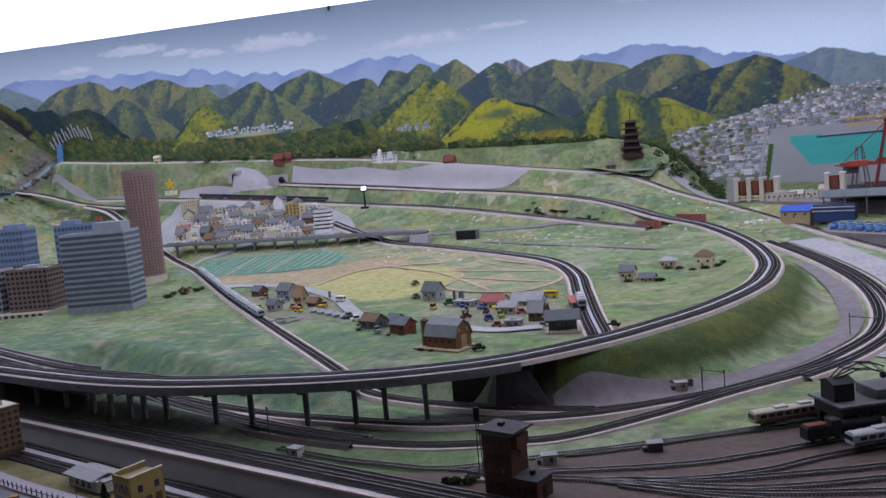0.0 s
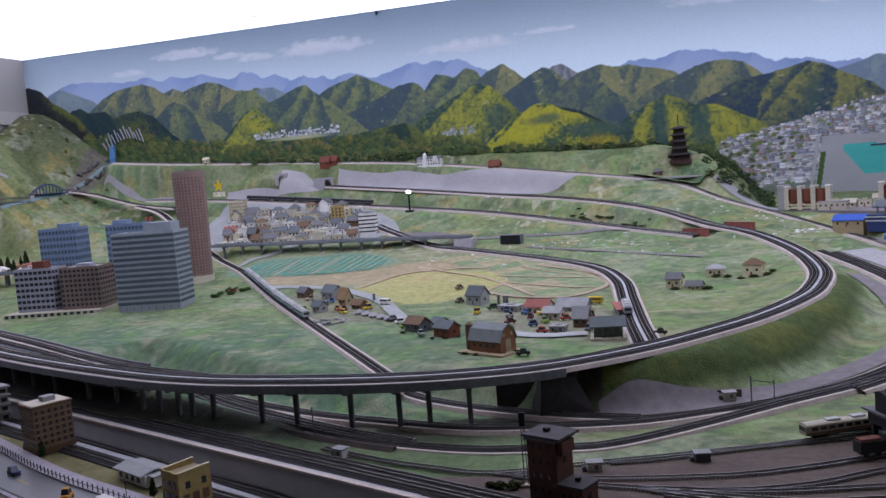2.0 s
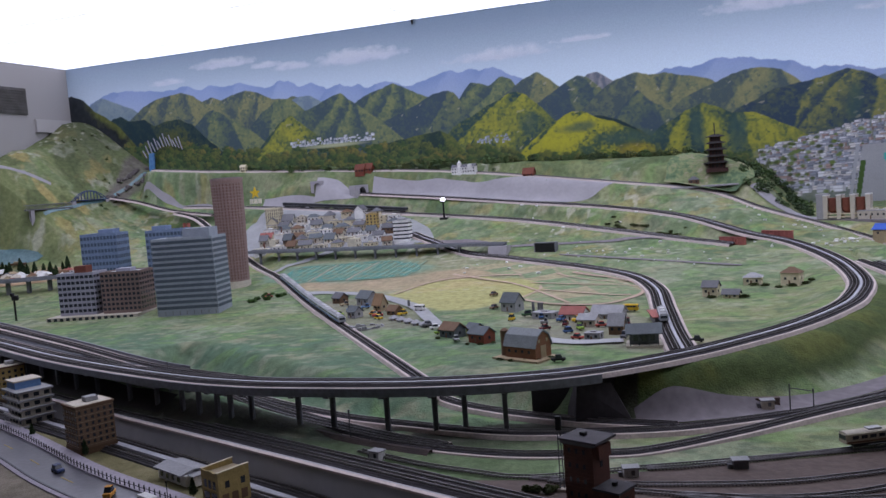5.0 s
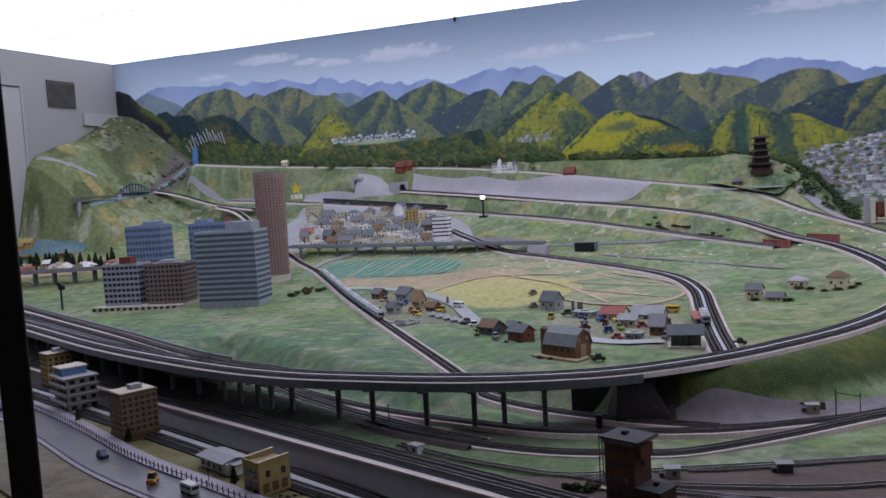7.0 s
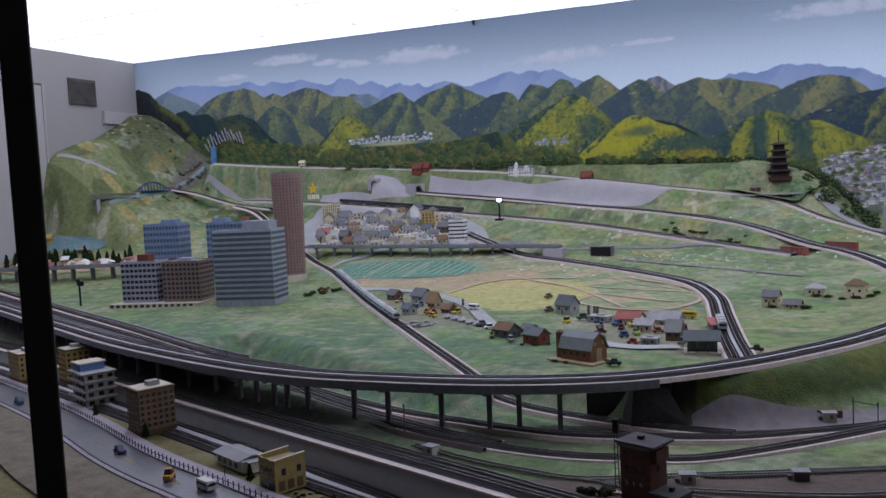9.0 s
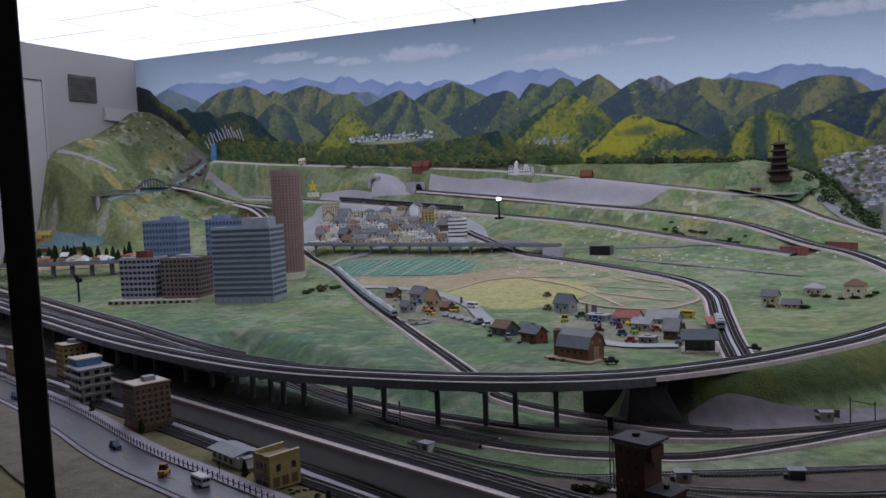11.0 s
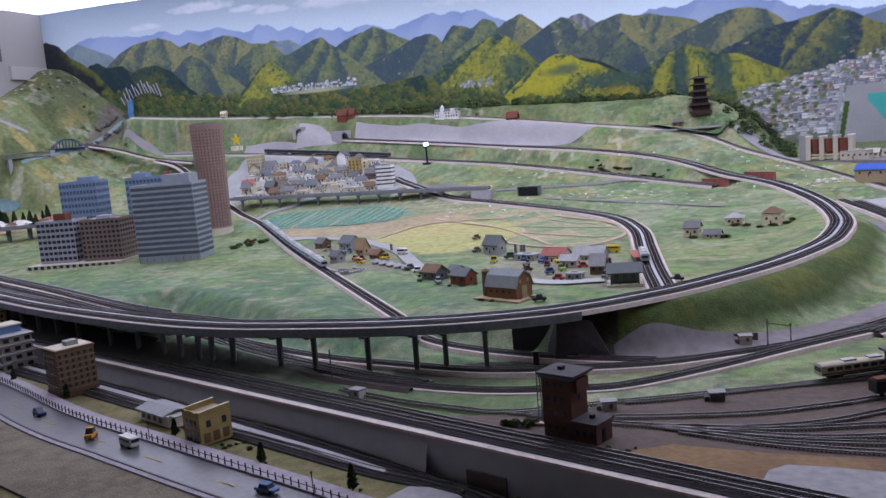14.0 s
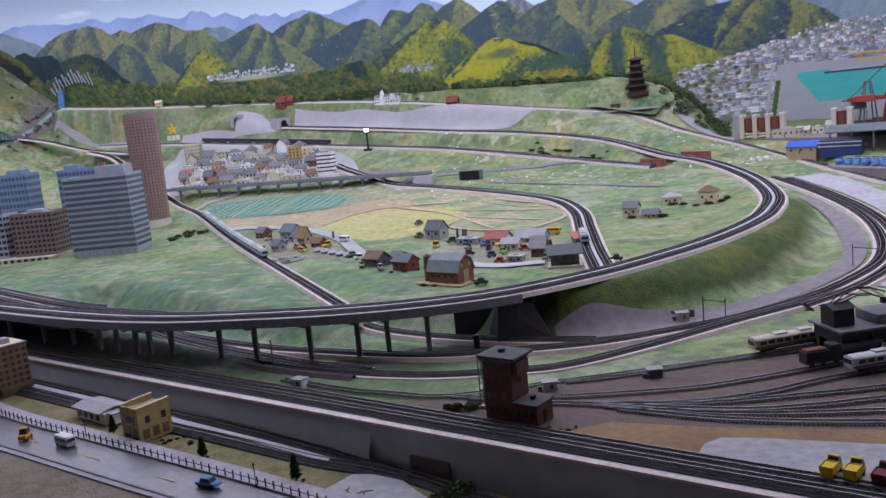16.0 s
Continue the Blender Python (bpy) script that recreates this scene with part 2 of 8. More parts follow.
def ribbon(name, q, section, material, parent=None, closed=True, label=""):
    """A cross-section of (sideways, up) swept along a line."""
    n = sideways(q)
    sec = list(section) + ([section[0]] if closed else [])
    v = np.stack([q + n * a + np.array([0, 0, b]) for a, b in sec], 1).reshape(-1, 3)
    return part(name, raw_mesh(name, v, grid_faces(len(q), len(sec)), material), None, parent, label)


# ---- lines of the railway (x, y, z) ----
V = 0.144
RING = [(-2.90, 6.62, 0.70), (-2.13, 6.46, 0.62), (-1.43, 6.32, 0.54), (-0.86, 6.16, 0.48), (-0.33, 5.91, 0.40), (0.06, 5.60, 0.29),
        (0.31, 5.34, 0.24), (0.48, 4.85, 0.19), (0.52, 4.28, 0.16), (0.45, 3.85, 0.15), (0.35, 3.57, 0.145), (0.18, 3.24, V), (-0.01, 2.97, V),
        (-0.19, 2.76, V), (-0.43, 2.56, V), (-0.66, 2.46, V), (-0.91, 2.41, V), (-1.18, 2.40, V), (-1.52, 2.42, V), (-1.92, 2.53, V),
        (-2.62, 2.82, V), (-3.44, 3.25, V), (-4.47, 3.81, V), (-6.05, 4.68, V)]
SIDING = [(-1.56, 2.47, V), (-2.08, 2.68, V), (-2.89, 3.15, V), (-3.83, 3.68, V), (-5.25, 4.50, V), (-6.05, 4.98, V)]
LINE2 = [(-4.6, 6.60, 0.70), (-3.88, 6.53, 0.655), (-3.08, 6.43, 0.585), (-2.02, 6.22, 0.485), (-1.38, 6.05, 0.42), (-0.74, 5.79, 0.335), (-0.32, 5.60, 0.275), (-0.02, 5.48, 0.235)]
TOPLINE = [(-5.0, 6.70, 1.06), (-4.4, 6.80, 1.00), (-3.41, 6.86, 0.925), (-2.20, 6.76, 0.83), (-0.81, 6.52, 0.643), (-0.17, 6.42, 0.535),
           (0.19, 6.15, 0.40), (0.53, 5.95, 0.29), (0.81, 5.50, 0.205), (1.13, 4.71, 0.12), (1.5, 3.8, 0.05), (1.9, 2.9, 0.02)]
STRAIGHT = [(-3.88, 6.02, 0.42), (-3.33, 5.53, 0.255), (-2.91, 5.13, 0.19), (-2.295, 4.36, 0.125), (-1.805, 3.74, 0.097), (-1.07, 2.80, 0.07), (-0.94, 2.70, 0.02),
            (-0.72, 2.61, 0.004), (-0.43, 2.52, 0.004), (-0.18, 2.49, 0.004)]
INNER = [(-0.19, 3.10, 0.09), (-0.25, 3.47, 0.095), (-0.32, 3.98, 0.104), (-0.39, 4.42, 0.128), (-0.54, 4.80, 0.15), (-0.83, 5.05, 0.18),
         (-1.34, 5.34, 0.225), (-1.70, 5.54, 0.255), (-2.06, 5.79, 0.34), (-2.24, 5.93, 0.39)]
G1 = [(-2.6, 3.32, 0.0), (-1.85, 2.80, 0.0), (-1.54, 2.58, 0.0), (-1.12, 2.36, 0.0), (-0.87, 2.26, 0.0), (-0.61, 2.21, 0.0), (-0.39, 2.23, 0.0),
      (-0.24, 2.27, 0.0), (-0.02, 2.44, 0.0), (0.22, 2.66, 0.0), (0.49, 2.89, 0.0), (0.74, 3.13, 0.0), (1.2, 3.6, 0.0)]
G2 = [(-2.4, 3.22, 0.0), (-1.73, 2.79, 0.0), (-1.28, 2.56, 0.0), (-0.95, 2.46, 0.0), (-0.66, 2.40, 0.0), (-0.42, 2.42, 0.0), (-0.18, 2.47, 0.0),
      (0.02, 2.57, 0.0), (0.22, 2.69, 0.0), (0.43, 2.88, 0.0), (0.60, 3.07, 0.01), (0.74, 3.27, 0.03), (0.81, 3.52, 0.06), (0.83, 3.93, 0.09),
      (0.76, 4.39, 0.125), (0.61, 4.95, 0.165)]
FRONT = [(x, 1.613 - 0.434 * x + 0.052, 0.0) for x in (-5.6, -2.23, -1.44, -0.98, -0.62, -0.32, 0.30, 1.5)]


def cap_y(x):
    """The front edge of the upper level, along the retaining wall."""
    return 1.613 - 0.434 * np.asarray(x, float)


RING_X = [-6.1, -4.47, -3.44, -2.62, -1.92, -1.49, -1.18, -0.91, -0.66, -0.43, -0.19, -0.01, 0.18, 0.35, 0.45, 0.52, 0.60]
RING_Y = [4.70, 3.81, 3.25, 2.82, 2.52, 2.42, 2.40, 2.41, 2.46, 2.56, 2.76, 2.97, 3.24, 3.57, 3.85, 4.28, 5.20]
PROF_Y = [-2, 2.6, 2.85, 3.92, 4.86, 5.51, 5.70, 6.07, 6.35, 6.63, 6.82, 7.2]
PROF_Z = [0.05, 0.07, 0.078, 0.094, 0.148, 0.245, 0.308, 0.43, 0.526, 0.72, 0.885, 1.02]


def step(a, b, x):
    t = np.clip((x - a) / (b - a), 0, 1)
    return t * t * (3 - 2 * t)


LATTICE = np.random.RandomState(7).rand(256, 256)


def vnoise(x, y, seed=0):
    x, y = np.asarray(x, float) + seed * 17.3, np.asarray(y, float) + seed * 9.1
    i, j = np.floor(x).astype(int), np.floor(y).astype(int)
    u, v = x - i, y - j
    u, v = u * u * (3 - 2 * u), v * v * (3 - 2 * v)
    g = lambda a, b: LATTICE[a % 256, b % 256]
    return (g(i, j) * (1 - u) + g(i + 1, j) * u) * (1 - v) + (g(i, j + 1) * (1 - u) + g(i + 1, j + 1) * u) * v


def fbm(x, y, seed=0, octaves=4):
    t, a, s = 0, 0.5, 1.0
    for k in range(octaves):
        t, a, s = t + a * vnoise(x * s, y * s, seed + k), a / 2, s * 2.03
    return t / (1 - 0.5**octaves)


# lines that carry their own bed through the scenery: line, half width, reach of the slope, first and last x of the open viaduct
BEDS = []
for pts, hw, reach, open_to in ((RING, 0.075, 0.20, -0.45), (LINE2, 0.06, 0.12, None), (TOPLINE, 0.045, 0.10, None), (STRAIGHT, 0.045, 0.10, None),
                                (INNER, 0.06, 0.10, None), (G2, 0.06, 0.16, None)):
    q = spline(pts, 0.03)
    if open_to is not None:
        q = q[~((q[:, 0] < open_to) & (q[:, 1] < 5.2))]
    BEDS.append((q, hw, reach))


def ground(x, y):
    """Height of the model landscape."""
    x, y = np.atleast_1d(np.asarray(x, float)), np.atleast_1d(np.asarray(y, float))
    z = np.interp(y, PROF_Y, PROF_Z)
    z = z - step(0.6, 2.3, x) * step(4.6, 6.6, y) * np.maximum(z - 0.30, 0) * 0.9
    z = z - step(0.0, 0.5, x) * step(5.2, 5.6, y) * np.maximum(z - 0.27, 0) * 0.85
    z = z + np.interp(y, [4.6, 5.0, 5.3, 5.5, 5.62, 5.78, 5.9, 6.2, 6.8, 7.0], [0.03, 0.06, 0.09, 0.14, 0.24, 0.78, 0.84, 0.85, 0.69, 0.66]) * np.exp(-((x + 6.1) / 0.75) ** 2)
    z = z + 0.10 * np.exp(-((x + 3.35) / 0.30) ** 2 - ((y - 6.75) / 0.22) ** 2)
    z = z + 0.05 * (fbm(x * 1.7, y * 1.7, 3) - 0.5) * step(5.0, 6.5, y)
    crest = np.interp(x, [-5.6, -5.2, -4.4, -3.3, -2, -1.2, -0.3, 0.2, 0.6], [3.0, 1.3, 1.08, 1.0, 0.88, 0.84, 0.80, 0.64, 0.42])
    z = z - 0.03 * np.logaddexp(0, (z - crest) / 0.03)
    edge = np.interp(x, RING_X, RING_Y)
    inside = step(-0.10, 0.12, y - edge) * (x < 0.62) + (x >= 0.62) * step(4.8, 5.3, y)
    outer = 0.15 * step(2.9, 5.0, y) * step(0.2, 0.5, x) - 0.004
    z = outer * (1 - inside) + z * inside
    for q, hw, reach in BEDS:
        near = (x > q[:, 0].min() - 0.4) & (x < q[:, 0].max() + 0.4) & (y > q[:, 1].min() - 0.4) & (y < q[:, 1].max() + 0.4)
        k = np.nonzero(near)[0]
        for c in np.array_split(k, max(1, len(k) // 20000)):
            if not len(c):
                continue
            d2 = (x[c, None] - q[None, :, 0]) ** 2 + (y[c, None] - q[None, :, 1]) ** 2
            m = d2.argmin(1)
            d = np.sqrt(d2[np.arange(len(c)), m])
            w = 1 - step(hw, hw + reach, d)
            z[c] = z[c] * (1 - w) + (q[m, 2] - 0.012) * w
    return z


def gz(x, y):
    return float(ground(x, y)[0])


# ---- room ----
def wall(name, x0, x1, y0, y1, z0, z1, material, label):
    return tagged(part(name, box(x0, x1, y0, y1, z0, z1), material), label, "wall", kind="structure")


wall("wall_north", LEFT_X - 0.12, RIGHT_X + 0.12, WALL_Y + 0.01, WALL_Y + 0.13, FLOOR_Z, CEIL_Z, M["wall_paint"], "plain painted wall behind the scenic mural")
wall("wall_west", LEFT_X - 0.12, LEFT_X, -2.6, WALL_Y + 0.008, FLOOR_Z, CEIL_Z, M["wall_paint"], "off-white painted wall beside the layout")
wall("wall_east", RIGHT_X, RIGHT_X + 0.12, -2.6, WALL_Y + 0.008, FLOOR_Z, CEIL_Z, M["wall_paint"], "off-white painted wall at the harbour end")
wall("wall_south", LEFT_X - 0.12, RIGHT_X + 0.12, -2.72, -2.6, FLOOR_Z, CEIL_Z, M["room"], "dim painted wall of the viewing room")
tagged(part("floor", box(LEFT_X, RIGHT_X, -2.6, WALL_Y, FLOOR_Z - 0.05, FLOOR_Z), M["floor"]), "dark carpeted floor of the viewing room", "floor", kind="structure")
tagged(part("ceiling", box(LEFT_X - 0.12, RIGHT_X + 0.12, -2.72, WALL_Y + 0.13, CEIL_Z + 0.06, CEIL_Z + 0.12), M["ceiling"]), "white ceiling above the light panels", "ceiling", kind="structure")

# the luminous ceiling: rows of diffuser panels over the layout
PANEL_W, PANEL_D, PANEL_Y0 = 0.91, 0.455, 1.975
pane = to_mesh("diffuser", soft_box(-PANEL_W / 2 + 0.005, PANEL_W / 2 - 0.001, -PANEL_D / 2 + 0.005, PANEL_D / 2 - 0.001, -0.004, 0.006, 0.002), M["panel_light"])
rim = bmesh.new()
for y in (-PANEL_D / 2, PANEL_D / 2 - 0.006):
    add_box(rim, -PANEL_W / 2, PANEL_W / 2, y, y + 0.003, -0.0042, 0.03)
for x in (-PANEL_W / 2, PANEL_W / 2 - 0.008):
    add_box(rim, x, x + 0.003, -PANEL_D / 2 + 0.006, PANEL_D / 2 - 0.006, -0.0042, 0.03)
rim = to_mesh("frame", rim, M["ceiling"])
rng = random.Random(3)
for i in range(10):
    for j in range(11):
        p = thing("ceiling_light", LEFT_X + PANEL_W * (i + 0.5), PANEL_Y0 + PANEL_D * (j + 0.5), CEIL_Z + rng.uniform(0, 0.004), 0,
                  "lit white diffuser panel in the ceiling", "ceiling light", "ceiling light panels")
        part("diffuser", pane, None, p)
        part("frame", rim, None, p)

# door outline and grille on the west wall
door = thing("door_1", LEFT_X + 0.002, 5.42, 0.95, 0, "closed off-white flush door in the west wall", "door", kind="structure")
part("leaf", box(0, 0.012, -0.36, 0.36, -1.75, 0.84), M["wall_paint"], door)
for y in (-0.385, 0.365):
    part("frame", box(0, 0.018, y, y + 0.02, -1.75, 0.86), M["wall_paint"], door)
part("frame", box(0, 0.018, -0.385, 0.385, 0.86, 0.88), M["wall_paint"], door)
vent = thing("wall_vent", LEFT_X + 0.002, 6.262, 1.775, 0, "dark square ventilation grille on the white wall", "vent")
part("frame", box(0, 0.012, -0.165, 0.165, -0.12, 0.12), M["vent"], vent)
for k in range(9):
    part("slat", box(0.013, 0.02, -0.15, 0.15, -0.105 + k * 0.0245, -0.093 + k * 0.0245), M["vent"], vent)
trunking = tagged(part("cable_trunking", box(LEFT_X + 0.002, LEFT_X + 0.03, 6.50, 6.95, 1.50, 1.62), M["wall_paint"]), "white cable trunking box on the wall", "trunking")
hook = thing("ceiling_hook", -2.48, WALL_Y - 0.02, CEIL_Z - 0.03, 0, "small dark hook at the ceiling edge", "hook")
part("plate", box(-0.008, 0.008, -0.004, 0.012, 0.0, 0.03), M["black"], hook)
part("pin", cyl(0, 0, -0.012, 0.004, 0.006, n=8), M["black"], hook)

# window post of the viewing window
tagged(part("window_post", soft_box(-0.0175, 0.0175, -0.02, 0.02, FLOOR_Z, CEIL_Z, 0.003), M["mullion"], m=pose(-0.898, 0.808, 0, 0, 0, 47.7)),
       "dark metal post of the viewing window", "window post", kind="structure")

# ---- mural ----
NX, NZ = 1300, 400
mx, mz = np.linspace(LEFT_X, RIGHT_X, NX), np.linspace(0.25, CEIL_Z, NZ)
X, Z = np.meshgrid(mx, mz, indexing="ij")
# sky gradient, deepened at the top to paint in shade below the ceiling
up = step(1.30, 2.1, Z + 0.03 * X)
paint = np.stack([0.61 - 0.41 * up, 0.72 - 0.46 * up, 0.83 - 0.50 * up], -1)


def lay(mask, colour):
    mask = mask[..., None]
    paint[:] = paint * (1 - mask) + np.asarray(colour) * mask


# the painted sky grows paler towards the harbour
paint *= (1 + 0.14 * step(-2.5, 1.5, X))[..., None]
# clouds: flat bases, ragged tops
for cx, cz, w, h in ((-4.35, 1.96, 0.34, 0.06), (-3.9, 1.90, 0.16, 0.04), (-3.0, 1.86, 0.42, 0.10), (-3.65, 1.86, 0.2, 0.05), (-1.75, 1.73, 0.45, 0.075), (-1.05, 1.78, 0.26, 0.03),
                     (0.35, 1.86, 0.5, 0.08), (1.3, 1.75, 0.4, 0.06), (-4.95, 1.86, 0.2, 0.04), (2.2, 1.7, 0.4, 0.07)):
    d = ((X - cx) / w) ** 2 + ((Z - cz) / (h * np.where(Z > cz, 1.0, 0.45))) ** 2
    k = np.clip(1.25 - d + 1.6 * (fbm(X * 14, Z * 26, 5) - 0.55), 0, 1) * 0.62
    lay(k, (0.66, 0.67, 0.71))
    lay(np.clip(1.0 - d - (Z - cz + 0.01) * 18, 0, 1) * 0.25, (0.38, 0.42, 0.56))


def slope_mask(crest, seed, rough, soft=True):
    """Everything of the mural below a painted skyline."""
    xs, zs = [p[0] for p in crest], [p[1] for p in crest]
    xs, zs = [xs[0] - 0.6] + xs + [xs[-1] + 0.6], [zs[0] - 0.55] + zs + [zs[-1] - 0.55]
    i0, i1 = np.searchsorted(mx, (xs[0], xs[-1]))
    line = np.interp(mx[i0:i1], xs, zs)
    box5 = np.ones(9) / 9
    if soft:
        line = 0.5 * line + 0.5 * np.convolve(np.pad(line, 4, mode="edge"), box5, "valid")
    line = line + rough * 2 * (fbm(mx[i0:i1] * 14, mx[i0:i1] * 0 + seed, seed, 4) - 0.5)
    return i0, i1, line[:, None]


# pigments: sunlit, half-lit and shaded colour, and how far haze lies over it
TONES = dict(
    FAR=((0.29, 0.36, 0.57), (0.23, 0.31, 0.54), (0.165, 0.25, 0.48), 0.15),
    HAZE=((0.17, 0.22, 0.19), (0.11, 0.165, 0.17), (0.07, 0.115, 0.15), 0.30),
    OLIVE=((0.225, 0.215, 0.075), (0.12, 0.14, 0.06), (0.045, 0.07, 0.065), 0.09),
    MID=((0.185, 0.205, 0.068), (0.09, 0.125, 0.057), (0.034, 0.062, 0.068), 0.08),
    DARKISH=((0.14, 0.16, 0.06), (0.062, 0.095, 0.065), (0.03, 0.055, 0.075), 0.08),
    BLUISH=((0.205, 0.205, 0.06), (0.08, 0.105, 0.065), (0.028, 0.05, 0.078), 0.03),
    SUNNY=((0.31, 0.31, 0.05), (0.145, 0.175, 0.055), (0.036, 0.072, 0.072), 0.0),
    HERO=((0.40, 0.385, 0.035), (0.31, 0.31, 0.042), (0.055, 0.095, 0.06), 0.0),
    DARK=((0.09, 0.105, 0.04), (0.032, 0.056, 0.05), (0.019, 0.04, 0.05), 0.0),
    FOOT=((0.13, 0.15, 0.045), (0.07, 0.10, 0.045), (0.028, 0.052, 0.048), 0.0),
    CRAG=((0.28, 0.26, 0.26), (0.18, 0.18, 0.20), (0.10, 0.11, 0.14), 0.10))
hills_painted = []


def hill(tone, crest, spurs):
    """A painted hill: a skyline, and spurs (x at the skyline, lean) that are sunlit on their right and shaded on their left."""
    lit, half, dark, haze = TONES[tone]
    seed = 60 + len(hills_painted)
    hills_painted.append(tone)
    i0, i1, line = slope_mask(crest, seed, 0.022 if tone == "FAR" else 0.012, tone != "FAR")
    A, B = X[i0:i1], Z[i0:i1]
    inside = np.clip((line - B) / 0.008, 0, 1)
    wob = 0.10 * (fbm(A * 4, B * 4, seed + 1, 3) - 0.5) + 0.03 * (fbm(A * 22, B * 22, seed + 2, 2) - 0.5)
    xs, zs = [p[0] for p in crest], [p[1] for p in crest]
    gaps = [A - (x + lean * np.maximum(np.interp(x, xs, zs) - B, 0)) + wob for x, lean in spurs]
    gaps.append(gaps[-1] - 0.75)
    light = np.full_like(A, 0.16) + 0.25 * np.clip(-gaps[0] * 2.0 - 0.25, 0, 0.6)
    for near, far in zip(gaps, gaps[1:]):
        t = np.clip(near / (near - far + 1e-3), 0, 1)
        face = 0.84 - 0.70 * step(0.25, 0.9, t)
        w = np.clip(near / 0.022 + 0.3, 0, 1)
        light = light * (1 - w) + face * w
    light = light - 0.06
    grain = fbm(A * 13 + B * 5, B * 9, seed + 3, 4) - 0.5
    fine = fbm(A * 55, B * 55, seed + 4, 2) - 0.5
    if tone != "FAR":
        # slanting brushwork down the slopes, darker hollows and tree clumps
        light = light + 0.95 * grain + 0.65 * fine - 0.30 * np.clip(line - B - 0.18, 0, 0.7)
        light = light - 0.35 * (fbm(A * 30, B * 34, seed + 5, 2) > 0.66)
    else:
        light = light * 0.6 + 0.25 * grain - 0.2 * np.clip(line - B - 0.05, -0.05, 0.3) + 0.15
    light = np.clip(light, 0, 1)[..., None]
    lo = np.clip(light * 2, 0, 1)
    hi = np.clip(light * 2 - 1, 0, 1)
    col = np.asarray(dark) * (1 - lo) + np.asarray(half) * lo
    col = col * (1 - hi) + np.asarray(lit) * hi
    if tone in ("OLIVE", "SUNNY", "HERO", "DARKISH", "BLUISH"):
        # pale rock strokes, and dark shrubs on the sunny slopes
        rock = (vnoise(A * 26 - B * 20, B * 30, seed + 8) > 0.90) & (vnoise(A * 5, B * 5, seed + 9) > 0.50)
        col = np.where(rock[..., None], col * 0.45 + np.array((0.24, 0.22, 0.15)) * 0.8, col)
    if tone == "HERO":
        shrub = (vnoise(A * 24, B * 34, seed + 10) > 0.83) & (A > -1.0) & (line - B > 0.04)
        col = np.where(shrub[..., None], np.array((0.10, 0.14, 0.03)), col)
        rust = np.clip(1.3 - ((A + 0.72) / 0.16) ** 2 - ((B - 0.86) / 0.08) ** 2, 0, 1)[..., None] * 0.55
        col = col * (1 - rust) + np.array((0.34, 0.26, 0.03)) * rust
    col = col * (1 - haze) + np.array((0.36, 0.44, 0.58)) * haze
    if tone == "FAR":
        low = np.clip((line - B) / 0.16, 0, 1)[..., None] * 0.45
        col = col * (1 - low) + np.array((0.42, 0.50, 0.64)) * low
    k = inside[..., None]
    paint[i0:i1] = paint[i0:i1] * (1 - k) + np.clip(col, 0, 1) * k


hill("FAR", [(-5.84, 1.762), (-5.71, 1.815), (-5.5, 1.849), (-5.26, 1.833), (-5.04, 1.801), (-4.87, 1.801), (-4.74, 1.814), (-4.62, 1.774), (-4.51, 1.793), (-4.39, 1.776), (-4.2, 1.792), (-4.1, 1.755), (-3.99, 1.734), (-3.94, 1.712), (-3.78, 1.76), (-3.69, 1.745), (-3.61, 1.693), (-3.47, 1.704), (-3.33, 1.638)],
     [(-5.5, -0.62), (-4.74, -0.58), (-4.2, -0.42), (-3.78, -0.63)])
hill("FAR", [(-3.33, 1.63), (-3.2, 1.666), (-3.1, 1.631), (-3.03, 1.64), (-2.94, 1.613), (-2.84, 1.637), (-2.71, 1.635), (-2.61, 1.595), (-2.55, 1.572), (-2.45, 1.602), (-2.32, 1.638), (-2.19, 1.673), (-2.11, 1.647), (-1.97, 1.656), (-1.94, 1.645), (-1.88, 1.657), (-1.78, 1.626), (-1.71, 1.587), (-1.6, 1.535), (-1.52, 1.486)],
     [(-3.2, -0.5), (-2.84, -0.57), (-2.19, -0.73), (-1.88, -0.65)])
hill("FAR", [(-0.63, 1.421), (-0.46, 1.471), (-0.33, 1.479), (-0.26, 1.464), (-0.22, 1.478), (-0.08, 1.516), (0.08, 1.502), (0.18, 1.485), (0.3, 1.457), (0.43, 1.442), (0.53, 1.4), (0.6, 1.37), (0.71, 1.364), (0.83, 1.359), (0.98, 1.305), (1.04, 1.308), (1.16, 1.307), (1.25, 1.282), (1.43, 1.247), (1.63, 1.254)],
     [(-0.08, -0.75), (0.43, -0.46), (0.83, -1.57)])
hill("HAZE", [(0.97, 1.239), (1.04, 1.262), (1.14, 1.287), (1.26, 1.332), (1.38, 1.325), (1.56, 1.261), (1.82, 1.204)],
     [(1.26, -0.53), (1.38, -0.21)])
hill("HAZE", [(-5.94, 1.659), (-5.84, 1.762), (-5.71, 1.806), (-5.56, 1.744), (-5.39, 1.68), (-5.27, 1.612)],
     [(-5.71, -0.62)])
hill("OLIVE", [(-4.61, 1.656), (-4.5, 1.69), (-4.4, 1.644), (-4.27, 1.684), (-4.14, 1.714), (-4.01, 1.674), (-3.87, 1.608), (-3.72, 1.592), (-3.67, 1.613), (-3.55, 1.575)],
     [(-4.5, -0.64), (-4.14, -0.5), (-3.97, -0.47)])
